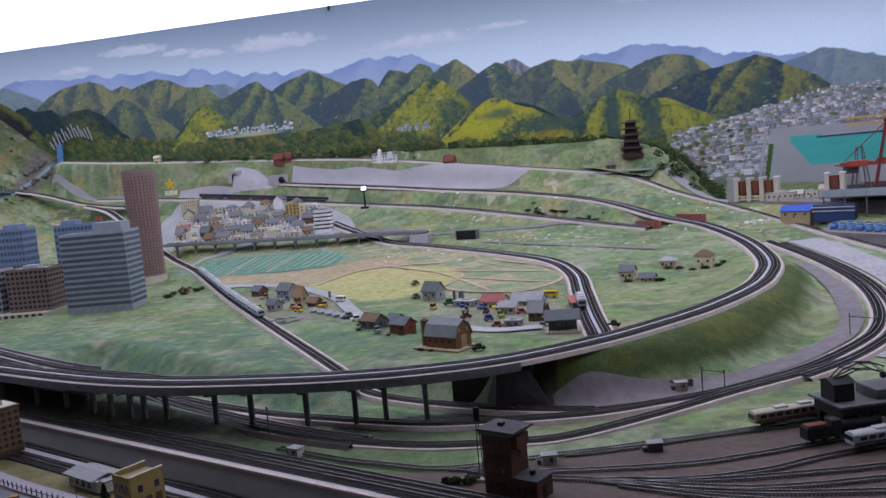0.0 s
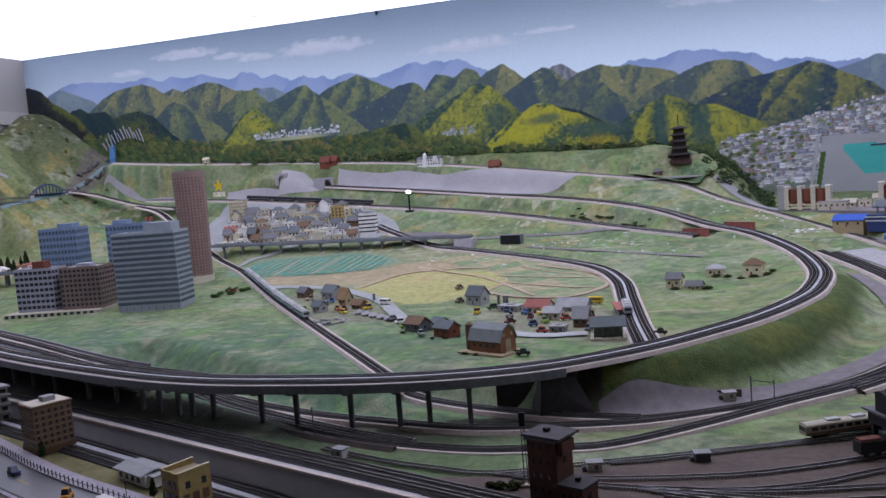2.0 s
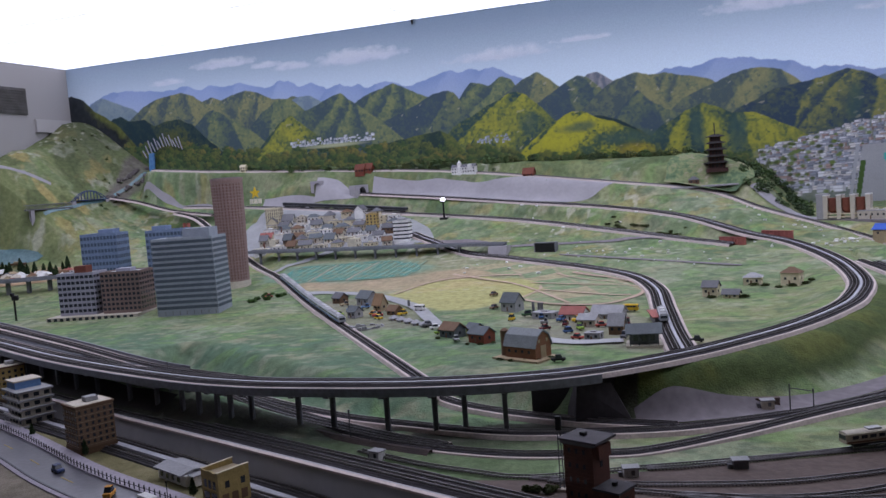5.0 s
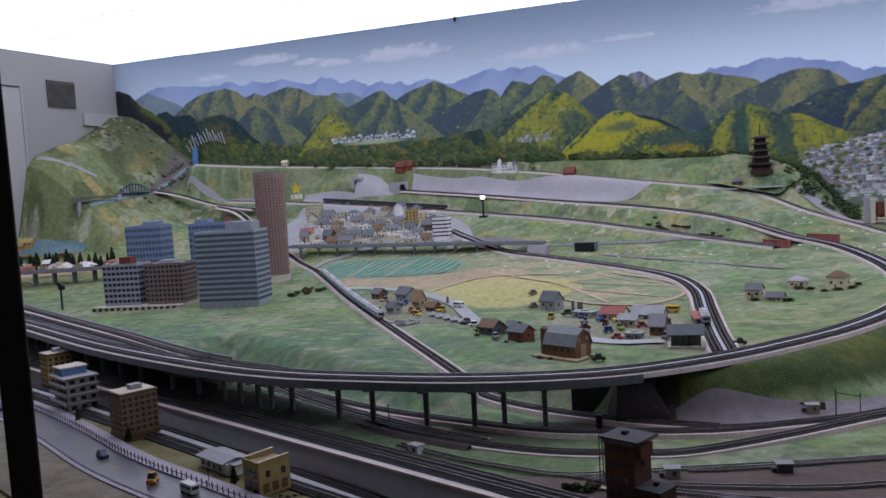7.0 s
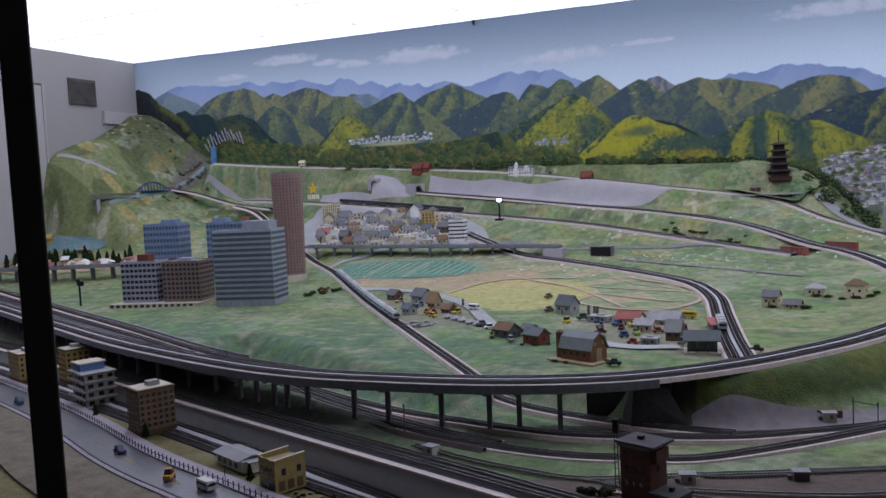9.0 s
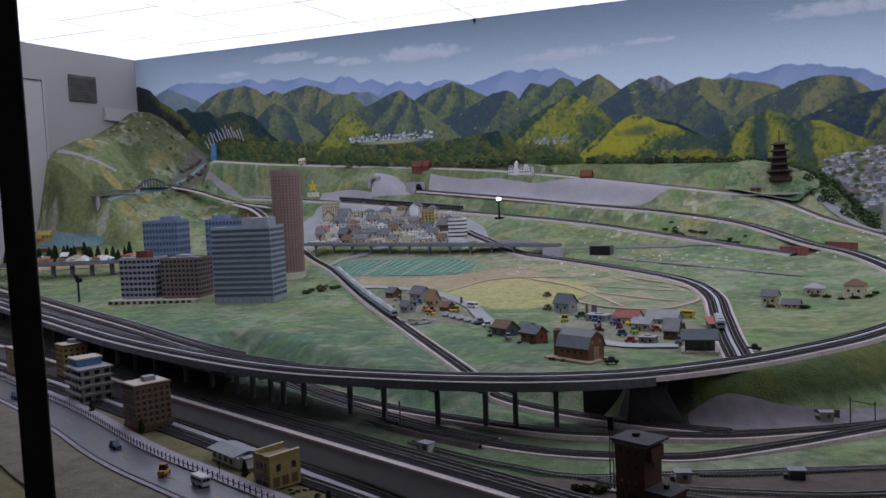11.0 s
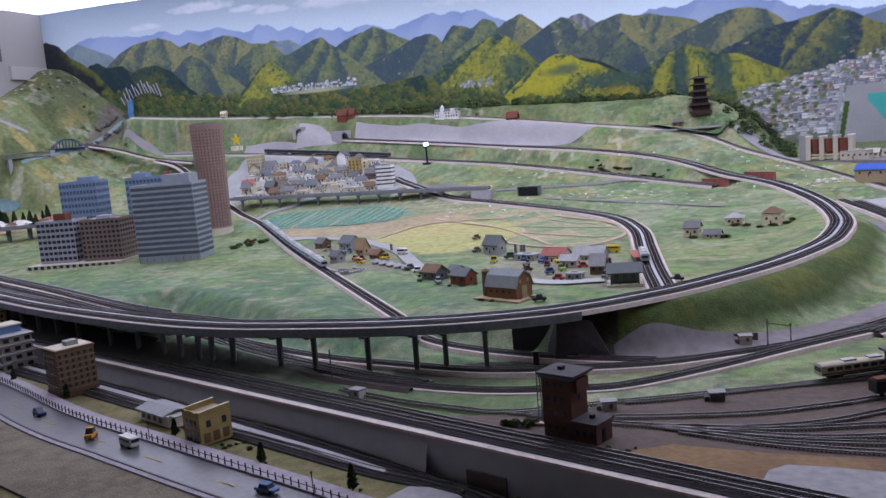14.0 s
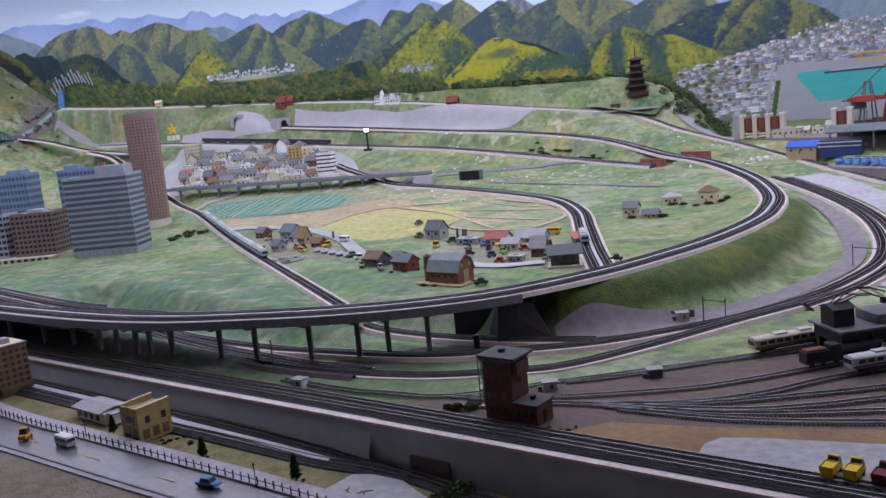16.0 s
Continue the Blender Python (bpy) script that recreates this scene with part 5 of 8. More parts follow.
blob("pond", [(-2.83, 4.98), (-2.4, 4.98), (-1.98, 5.03), (-1.95, 5.25), (-2.15, 5.43), (-2.5, 5.42), (-2.84, 5.37), (-2.95, 5.2)], M["water"], "turquoise rice paddies with shallow water", 0.003, 10, 0.12, 3, "water")
for line, w in (([(-1.84, 4.52), (-1.72, 4.87), (-1.45, 4.95), (-1.2, 4.95)], 0.010), ([(-1.65, 5.02), (-1.2, 4.72), (-0.78, 4.15)], 0.009), ([(-1.05, 4.27), (-0.85, 4.13), (-0.6, 4.10), (-0.47, 4.28), (-0.46, 4.5), (-0.58, 4.72), (-0.9, 4.95)], 0.012),
                 ([(-1.1, 4.72), (-0.8, 4.62), (-0.5, 4.55)], 0.007), ([(-0.98, 4.50), (-0.62, 4.32), (-0.5, 4.30)], 0.008), ([(-1.0, 4.95), (-0.78, 4.75), (-0.62, 4.66)], 0.006), ([(-1.06, 4.28), (-1.0, 4.5), (-1.02, 4.62)], 0.008),
                 ([(-2.35, 4.98), (-2.33, 5.2), (-2.3, 5.42)], 0.006), ([(-2.62, 4.98), (-2.6, 5.4)], 0.005)):
    drape("field_path", line, -w, w, M["path"], "narrow reddish field path", 0.0045, 2, category="path")
for line, w in (([(-2.6, 4.70), (-2.25, 4.62), (-1.95, 4.50), (-1.6, 4.18), (-1.42, 3.9), (-1.3, 3.68)], 0.035), ([(-0.85, 3.42), (-0.62, 3.28), (-0.42, 3.30)], 0.035),
                 ([(-3.1, 5.35), (-2.95, 5.5), (-2.75, 5.7)], 0.03)):
    drape("lane", line, -w, w, M["road"], "grey model country lane", 0.006, 4, category="road")
for line, w in (([(-2.35, 5.95), (-1.95, 5.80), (-1.55, 5.66)], 0.03), ([(-1.06, 5.40), (-0.64, 5.22), (0.02, 4.95)], 0.014), ([(-1.52, 5.62), (-1.1, 5.62), (-0.5, 5.60), (-0.1, 5.52)], 0.016)):
    drape("lane", line, -w, w, M["apron"], "dark grey lane in the meadow", 0.005, 3, category="road", wave=0.006)
blob("lake", [(-6.05, 5.46), (-5.7, 5.50), (-5.45, 5.56), (-5.36, 5.64), (-5.6, 5.63), (-6.05, 5.57)], M["river"], "blue-green lake below the western hill", 0.006, 8, 0.04, 9, "water")
drape("river", [(-5.46, 5.82, 0), (-5.40, 6.05, 0), (-5.36, 6.28, 0), (-5.29, 6.50, 0), (-5.22, 6.75, 0), (-5.17, 6.95, 0)], -0.014, 0.014, M["river"], "narrow dark stream in the gorge", 0.006, 4, category="water")
blob("west_town_ground", [(-6.0, 5.0), (-5.5, 5.05), (-4.95, 5.3), (-4.8, 5.55), (-5.2, 5.55), (-5.7, 5.25), (-6.05, 5.18)], M["earth"], "sandy ground of the lakeside village", 0.006, 8, 0.03, 11)
rs2 = random.Random(5)
for k in range(16):
    x0 = -2.82 + k * 0.055
    drape("paddy_row", [(x0, 5.02 + 0.02 * (k % 3)), (x0 + 0.03, 5.2), (x0 + 0.05, 5.38)], -0.006, 0.006, M["leaf_row"], "row of green rice seedlings in the water", 0.006, 2, category="crop row")


# ---- plants ----
def leaf_cloud(bm, c, r, n, size, rnd):
    for _ in range(n):
        while True:
            p = Vector((rnd.uniform(-1, 1), rnd.uniform(-1, 1), rnd.uniform(-1, 1)))
            if 0.3 < p.length < 1:
                break
        p = Vector((c[0] + p.x * r[0], c[1] + p.y * r[1], c[2] + p.z * r[2]))
        q = Euler((rnd.uniform(0, 6.3), rnd.uniform(0, 6.3), rnd.uniform(0, 6.3))).to_matrix()
        s = size * rnd.uniform(0.6, 1.4)
        vs = [bm.verts.new(p + q @ Vector(v)) for v in ((-s, -s * 0.6, 0), (s, -s * 0.6, s * 0.3), (s * 0.4, s, 0), (-s * 0.5, s * 0.7, -s * 0.3))]
        bm.faces.new(vs)


M["leaf_dark"] = mat("leaf_dark", (0.022, 0.045, 0.018), (0.035, 0.06, 0.022), 60, rough=0.9)
M["leaf_olive"] = mat("leaf_olive", (0.07, 0.085, 0.025), (0.045, 0.06, 0.02), 60, rough=0.9)
M["leaf_green"] = mat("leaf_green", (0.07, 0.13, 0.03), (0.045, 0.09, 0.025), 60, rough=0.9)
M["bark"] = mat("bark", (0.07, 0.05, 0.035), None, 80)
bush_mesh = {}


def bush(x, y, z, s, kind="leaf_dark", label="small clump of dark green foliage", flatness=0.8):
    key = (kind, rs2.randrange(3))
    if key not in bush_mesh:
        bm = bmesh.new()
        for k in range(4):
            leaf_cloud(bm, (rs2.uniform(-0.4, 0.4), rs2.uniform(-0.4, 0.4), 0.55 + rs2.uniform(-0.15, 0.2)), (0.6, 0.6, 0.5), 60, 0.14, rs2)
        bush_mesh[key] = to_mesh("foliage", bm, M[kind])
    ob = new("bush", bush_mesh[key])
    ob.matrix_basis = pose(x, y, z - 0.05 * s, 0, 0, rs2.uniform(0, 360)) @ Matrix.Diagonal((s, s, s * flatness, 1))
    return tagged(ob, label, "bush", "small shrubs")


conifer_mesh = []


def conifer(x, y, z, h, label="dark green model conifer on the lawn"):
    if not conifer_mesh:
        bm = bmesh.new()
        for k in range(26):
            t = k / 25
            r = 0.26 * (1 - t) ** 0.75 * (0.55 + 0.45 * min(1, t * 6)) + 0.012
            leaf_cloud(bm, (0, 0, 0.12 + 0.86 * t), (r, r, 0.045), 26, 0.045, rs2)
        conifer_mesh.append(to_mesh("crown", bm, M["leaf_dark"]))
        conifer_mesh.append(to_mesh("trunk", cyl(0, 0, -0.02, 0.5, 0.03, 0.012, 7), M["bark"]))
    t = thing("conifer_tree", x, y, z, rs2.uniform(0, 360), label, "tree", "model conifers")
    t.scale = (h, h, h)
    part("crown", conifer_mesh[0], None, t)
    part("trunk", conifer_mesh[1], None, t)
    return t


# ---- buildings ----
def paint_mat(name, c, rough=0.75):
    if name not in M:
        M[name] = mat(name, c, tuple(v * 0.82 for v in c), 25, rough=rough, bump=0.1)
    return M[name]


for n_, c_ in dict(cream=(0.62, 0.55, 0.38), ivory=(0.66, 0.61, 0.48), tan=(0.36, 0.28, 0.17), white=(0.74, 0.73, 0.71), grey=(0.32, 0.32, 0.33), dgrey=(0.14, 0.14, 0.15),
                   brick=(0.13, 0.055, 0.038), brown=(0.16, 0.095, 0.055), red=(0.34, 0.06, 0.04), orange=(0.58, 0.27, 0.04), yellow=(0.66, 0.44, 0.02), blue=(0.06, 0.13, 0.30),
                   skyblue=(0.12, 0.22, 0.42), green=(0.05, 0.12, 0.05), slate=(0.11, 0.125, 0.135), redroof=(0.33, 0.11, 0.09), mustard=(0.42, 0.30, 0.10),
                   office=(0.19, 0.215, 0.245), officeband=(0.30, 0.33, 0.37), towerblue=(0.17, 0.23, 0.35), lilac=(0.34, 0.34, 0.40), darkred=(0.13, 0.02, 0.02), silver=(0.5, 0.5, 0.5), beige=(0.52, 0.47, 0.38),
                   lime=(0.25, 0.40, 0.05), rust=(0.16, 0.05, 0.03), roundbrown=(0.25, 0.17, 0.15), roundlight=(0.30, 0.22, 0.20), towerpanel=(0.17, 0.095, 0.085), barnred=(0.20, 0.055, 0.032), timbertan=(0.27, 0.17, 0.09), officebrown=(0.22, 0.155, 0.135)).items():
    paint_mat(n_, c_)
M["glass"] = mat("glass", (0.025, 0.03, 0.04), (0.04, 0.045, 0.055), 40, rough=0.12, bump=0, spec=0.6)
M["glass_blue"] = mat("glass_blue", (0.06, 0.085, 0.13), (0.09, 0.12, 0.17), 30, rough=0.15, bump=0, spec=0.6)
pane_cache = {}


def pane_at(parent, x, y, z, w, h, side, material="glass", name="window"):
    """A window set proud on the face: side is f, b, l or r."""
    key = (round(w, 4), round(h, 4), material, name)
    if key not in pane_cache:
        bm = bmesh.new()
        add_box(bm, -w / 2, w / 2, -0.0009, 0.0006, -h / 2, h / 2)
        pane_cache[key] = to_mesh(name, bm, M[material])
    turn = dict(f=0, b=180, l=-90, r=90)[side]
    return part(name, pane_cache[key], None, parent, m=pose(x, y, z, 0, 0, turn))


def windows(parent, w, d, z0, z1, rows, cols, side, ww, hh, material="glass", x0=None, x1=None):
    span = w if side in "fb" else d
    for r in range(rows):
        for c in range(cols):
            u = -span / 2 + span * (c + 0.5) / cols
            z = z0 + (z1 - z0) * (r + 0.5) / rows
            p = dict(f=(u, -d / 2, z), b=(u, d / 2, z), r=(w / 2, u, z), l=(-w / 2, u, z))[side]
            pane_at(parent, *p, ww, hh, side, material)


def house(x, y, rot, w, d, h, wall_c="cream", roof_c="slate", roof="gable", rise=0.5, label="", category="house", group="", z=None, rows=1, cols=2, name="house", over=0.006, chimney=False, door="brown", base=0.03):
    z = gz(x, y) if z is None else z
    t = thing(name, x, y, z, rot, label, category, group)
    if roof == "flat":
        part("wall", box(-w / 2, w / 2, -d / 2, d / 2, -base, h), M[wall_c], t)
        bm = box(-w / 2 - 0.002, w / 2 + 0.002, -d / 2 - 0.002, d / 2 + 0.002, h, h + 0.004)
        part("roof", bm, M[roof_c], t)
        part("roof_box", box(-w * 0.2, w * 0.15, -d * 0.1, d * 0.25, h + 0.004, h + 0.004 + min(0.02, h * 0.2)), M[wall_c], t)
    elif roof == "hip":
        part("wall", box(-w / 2, w / 2, -d / 2, d / 2, -base, h), M[wall_c], t)
        bm = bmesh.new()
        o = over
        r = d * rise
        e = [bm.verts.new(p) for p in ((-w / 2 - o, -d / 2 - o, h), (w / 2 + o, -d / 2 - o, h), (w / 2 + o, d / 2 + o, h), (-w / 2 - o, d / 2 + o, h))]
        k = max(0.004, w / 2 - d / 2)
        a, b = bm.verts.new((-k, 0, h + r)), bm.verts.new((k, 0, h + r))
        for f in ((e[0], e[1], b, a), (e[1], e[2], b), (e[2], e[3], a, b), (e[3], e[0], a), (e[3], e[2], e[1], e[0])):
            bm.faces.new(f)
        part("roof", bm, M[roof_c], t)
    else:
        r = d * rise
        part("wall", prism([(-d / 2, -base), (d / 2, -base), (d / 2, h), (0, h + r), (-d / 2, h)], -w / 2, w / 2), M[wall_c], t)
        o, k = over, 0.004
        s = (r) / (d / 2)
        part("roof", prism([(-d / 2 - o, h - o * s + 0.001), (0, h + r + 0.001), (d / 2 + o, h - o * s + 0.001), (d / 2 + o, h - o * s + k), (0, h + r + k + 0.002), (-d / 2 - o, h - o * s + k)], -w / 2 - o, w / 2 + o), M[roof_c], t)
    ww, hh = min(0.011, w / cols * 0.5), min(0.012, h / rows * 0.5)
    windows(t, w, d, h * 0.12, h, rows, cols, "f", ww, hh)
    windows(t, w, d, h * 0.12, h, rows, max(1, cols - 1), "r", ww, hh)
    pane_at(t, -w * 0.05, -d / 2 - 0.0005, min(h * 0.3, 0.012), 0.008, min(h * 0.6, 0.022), "f", door, "door")
    if chimney:
        part("chimney", box(w * 0.2, w * 0.2 + 0.008, 0.0, 0.008, h, h + d * rise + 0.012), M["brick"], t)
    return t


def office(x, y, rot, w, d, h, wall_c, label, floors, cols, side_cols, band=None, glass="glass", fill=(0.62, 0.55), ground_floor=0.0, roof_box=None, roof_c="grey", z=None, name="office_building"):
    z = gz(x, y) if z is None else z
    t = thing(name, x, y, z, rot, label, "building", "downtown buildings")
    part("wall", soft_box(-w / 2, w / 2, -d / 2, d / 2, -0.04, h, 0.0015), M[wall_c], t)
    bm = bmesh.new()
    for x0, x1, y0, y1 in ((-w / 2, w / 2, -d / 2, -d / 2 + 0.006), (-w / 2, w / 2, d / 2 - 0.006, d / 2), (-w / 2, -w / 2 + 0.006, -d / 2 + 0.006, d / 2 - 0.006), (w / 2 - 0.006, w / 2, -d / 2 + 0.006, d / 2 - 0.006)):
        add_box(bm, x0, x1, y0, y1, h, h + 0.008)
    part("parapet", bm, M[wall_c], t)
    part("roof", box(-w / 2 + 0.006, w / 2 - 0.006, -d / 2 + 0.006, d / 2 - 0.006, h, h + 0.002), M[roof_c], t)
    if roof_box:
        for bx0, bx1, by0, by1, bh, bc in roof_box:
            part("roof_box", box(bx0, bx1, by0, by1, h + 0.002, h + bh), M[bc], t)
    fh = (h - ground_floor) / floors
    if band:
        for k in range(floors):
            zc = ground_floor + fh * (k + 0.5)
            for side, span in (("f", w), ("r", d), ("l", d)):
                p = dict(f=(0, -d / 2, zc), r=(w / 2, 0, zc), l=(-w / 2, 0, zc))[side]
                pane_at(t, *p, span * 0.985, fh * fill[1], side, band, "window_band")
    else:
        windows(t, w, d, ground_floor, h, floors, cols, "f", w / cols * fill[0], fh * fill[1], glass)
        windows(t, w, d, ground_floor, h, floors, side_cols, "r", d / side_cols * fill[0], fh * fill[1], glass)
    return t


# downtown
M["office_glass"] = mat("office_glass", (0.075, 0.095, 0.12), (0.10, 0.12, 0.15), 12, rough=0.25, bump=0, spec=0.5)
t = office(-2.96, 4.235, 10, 0.365, 0.20, 0.425, "officeband", "tall grey-blue office block with banded windows", 13, 1, 1, band="office_glass", fill=(1, 0.56), ground_floor=0.025,
           roof_box=[(-0.02, 0.14, -0.03, 0.09, 0.055, "officeband")], roof_c="office")
for k in range(9):
    part("mullion", box(-0.1775 + k * 0.043, -0.1745 + k * 0.043, -0.1018, -0.0995, 0.0, 0.022), M["dgrey"], t)
t = office(-3.735, 4.235, 10, 0.235, 0.16, 0.255, "lilac", "pale lilac office block with square windows", 7, 8, 5, fill=(0.76, 0.52), ground_floor=0.02,
           roof_box=[(-0.03, 0.045, -0.03, 0.04, 0.045, "rust")])
t = office(-3.455, 4.29, 10, 0.245, 0.18, 0.245, "officebrown", "brown office block with a grid of windows", 8, 9, 6, fill=(0.62, 0.55), ground_floor=0.02,
           roof_box=[(-0.05, 0.04, -0.03, 0.04, 0.022, "lilac")])
podium = thing("podium", -3.60, 4.22, gz(-3.6, 4.22), 10, "low beige podium with shops under two office blocks", "podium")
part("base", box(-0.29, 0.29, -0.125, 0.14, -0.03, 0.012), M["beige"], podium)
for k in range(14):
    pane_at(podium, -0.27 + k * 0.04, -0.126, 0.0, 0.022, 0.018, "f")
office(-4.17, 4.98, 10, 0.27, 0.17, 0.40, "towerblue", "blue-grey office tower behind the brick blocks", 9, 11, 7, glass="glass_blue", fill=(0.72, 0.52), roof_box=[(-0.02, 0.09, -0.04, 0.05, 0.035, "towerblue")])
office(-3.69, 5.05, 10, 0.26, 0.17, 0.385, "towerblue", "blue-grey office tower beside the banded block", 9, 10, 7, glass="glass_blue", fill=(0.72, 0.52), roof_box=[(-0.10, 0.0, -0.04, 0.05, 0.035, "towerblue")])

# round tower with rings of panels
tw = thing("round_tower", -3.15, 4.98, gz(-3.15, 4.98), 0, "tall round brown tower clad in small panels", "tower")
def tower_r(z):
    return 0.090 + 0.0135 * z / 0.70


part("shaft", cyl(0, 0, -0.03, 0.70, tower_r(-0.03), tower_r(0.70), n=48), M["roundbrown"], tw)
part("cap", cyl(0, 0, 0.70, 0.712, 0.107, n=48), M["roundlight"], tw)
part("roof", cyl(0, 0, 0.712, 0.716, 0.09, n=48), M["dgrey"], tw)
part("base_ring", cyl(0, 0, -0.03, 0.035, 0.098, n=48), M["beige"], tw)
for r in range(33):
    zz = 0.045 + r * 0.0197
    part("ledge", cyl(0, 0, zz, zz + 0.0025, tower_r(zz) + 0.0016, n=48), M["roundlight"], tw)
panel_me = to_mesh("panel", box(-0.0042, 0.0042, -0.0008, 0.0008, -0.0068, 0.0068), M["towerpanel"])
for r in range(32):
    for k in range(13):
        a = math.radians(200 + k * 12.6)
        zz = 0.0565 + r * 0.0197
        part("panel", panel_me, None, tw, m=pose(tower_r(zz) * math.cos(a), tower_r(zz) * math.sin(a), zz, 0, 0, math.degrees(a) + 90))

# rear elevated road
er = thing("elevated_road", 0, 0, 0, 0, "straight grey elevated road on many columns", "elevated road")
q = spline([(-3.42, 5.60, 0.345), (-2.87, 5.58, 0.335), (-2.26, 5.565, 0.325), (-1.72, 5.56, 0.315), (-1.45, 5.575, 0.305)], 0.03)
ribbon("deck", q, [(-0.05, -0.014), (-0.05, 0.006), (-0.046, 0.006), (-0.046, 0.0), (0.046, 0.0), (0.046, 0.006), (0.05, 0.006), (0.05, -0.014)], M["deck"], er)
for k in range(4, len(q) - 6, 5):
    b = gz(q[k][0], q[k][1] - 0.03)
    part("column", box(-0.006, 0.006, -0.008, 0.008, b - q[k][2] - 0.005, -0.012), M["pillar"], er, m=pose(q[k][0], q[k][1] - 0.03, q[k][2]))
    part("crosshead", box(-0.008, 0.008, -0.045, 0.045, -0.022, -0.013), M["pillar"], er, m=pose(q[k][0], q[k][1], q[k][2]))
# west elevated road
er2 = thing("elevated_road", 0, 0, 0, 0, "grey elevated road curving behind the offices", "elevated road")
q = spline([(-6.05, 4.72, 0.28), (-5.5, 4.86, 0.275), (-5.0, 4.98, 0.275), (-4.5, 5.15, 0.28)], 0.03)
ribbon("deck", q, [(-0.06, -0.014), (-0.06, 0.008), (-0.056, 0.008), (-0.056, 0.0), (0.056, 0.0), (0.056, 0.008), (0.06, 0.008), (0.06, -0.014)], M["deck"], er2)
for k in range(3, len(q), 5):
    b = gz(q[k][0], q[k][1])
    part("column", box(-0.012, 0.012, -0.012, 0.012, b - q[k][2] - 0.01, -0.012), M["pillar"], er2, m=pose(*q[k]))

# the town: small houses in rows
rt = random.Random(21)
walls_, roofs_ = ["cream", "ivory", "white", "white", "beige", "cream", "ivory", "white", "brown"], ["slate", "dgrey", "brown", "dgrey", "slate", "dgrey", "brown", "slate", "redroof"]
row_y = 5.735
while row_y < 6.30:
    xx = -3.42 - (row_y - 5.7) * 0.35 + rt.uniform(0, 0.03)
    xmax = -2.24 - (row_y - 5.7) * 0.55
    while xx < xmax:
        w, d, h = rt.uniform(0.06, 0.115), rt.uniform(0.05, 0.075), rt.uniform(0.024, 0.045)
        kind = rt.choice(["gable", "flat", "hip", "flat", "gable"])
        wc, rc = rt.choice(walls_), rt.choice(roofs_)
        if kind == "flat":
            h, rc = h * rt.uniform(0.9, 1.6), rt.choice(["beige", "grey", "ivory"])
        nm = {"slate": "grey slate", "dgrey": "dark grey", "brown": "brown", "grey": "pale grey", "redroof": "faded red", "beige": "flat beige", "ivory": "flat ivory"}[rc]
        wn = {"cream": "cream", "ivory": "ivory", "white": "white", "tan": "tan", "beige": "beige", "brown": "brown"}[wc]
        if not (abs(xx + w / 2 + 2.27) < 0.08 and row_y < 5.9) and not (abs(xx + w / 2 + 2.6) < 0.08 and 5.98 < row_y < 6.12):
            house(xx + w / 2, row_y + rt.uniform(-0.01, 0.01), rt.choice([0, 0, 90, 0, 12]) + rt.uniform(-6, 6), w, d, h, wc, rc, kind, rt.uniform(0.35, 0.6),
                  f"small {wn} model town house with {nm} roof", group="town houses", cols=rt.choice([2, 3]), rows=2 if h > 0.05 else 1, chimney=rt.random() < 0.15)
        xx += w + rt.uniform(0.02, 0.06)
    row_y += 0.112
office(-2.26, 5.80, 4, 0.115, 0.085, 0.135, "white", "white apartment block with balconies at the town edge", 5, 1, 3, band="glass", fill=(0.5, 0.36), roof_box=[(-0.03, 0.03, -0.02, 0.03, 0.02, "grey")], name="apartment_block")
office(-2.60, 6.06, 4, 0.085, 0.06, 0.115, "mustard", "mustard yellow town tower with arched windows", 5, 3, 2, fill=(0.4, 0.6), roof_box=[(-0.025, 0.025, -0.02, 0.02, 0.015, "tan")], name="apartment_block")
office(-3.57, 6.30, 6, 0.13, 0.07, 0.13, "cream", "cream station building beside the platforms", 5, 7, 3, fill=(0.3, 0.7), roof_box=[(-0.05, 0.0, -0.02, 0.02, 0.012, "ivory")], name="station_building")
house(-3.25, 6.30, -8, 0.42, 0.03, 0.035, "ivory", "grey", "flat", label="long ivory station wing with pale flat roof", category="station", name="station_wing", cols=12)
# star sign on a frame
ss = thing("star_sign", -3.85, 6.50, gz(-3.85, 6.50), 0, "gold star sign above a row of pale panels", "sign")
bm = bmesh.new()
star = [(0.052 * (1 if k % 2 == 0 else 0.42) * math.sin(math.pi * k / 5), 0.052 * (1 if k % 2 == 0 else 0.42) * math.cos(math.pi * k / 5)) for k in range(10)]
fr, bk = [bm.verts.new((a, -0.004, 0.135 + b)) for a, b in star], [bm.verts.new((a, 0.004, 0.135 + b)) for a, b in star]
bm.faces.new(fr)
bm.faces.new(bk[::-1])
for k in range(10):
    bm.faces.new((fr[k], bk[k], bk[(k + 1) % 10], fr[(k + 1) % 10]))
part("star", bm, M["yellow"], ss, "flat gold five-pointed star")
for k in range(3):
    part("panel", box(-0.055 + k * 0.04, -0.025 + k * 0.04, -0.004, 0.004, 0.045, 0.085), M["ivory"], ss)
for a in (-0.04, 0.04):
    part("post", rod((a, 0, -0.02), (a, 0, 0.05), 0.003), M["dgrey"], ss)
part("post", rod((0, 0.005, -0.02), (0, 0.005, 0.10), 0.003), M["dgrey"], ss)


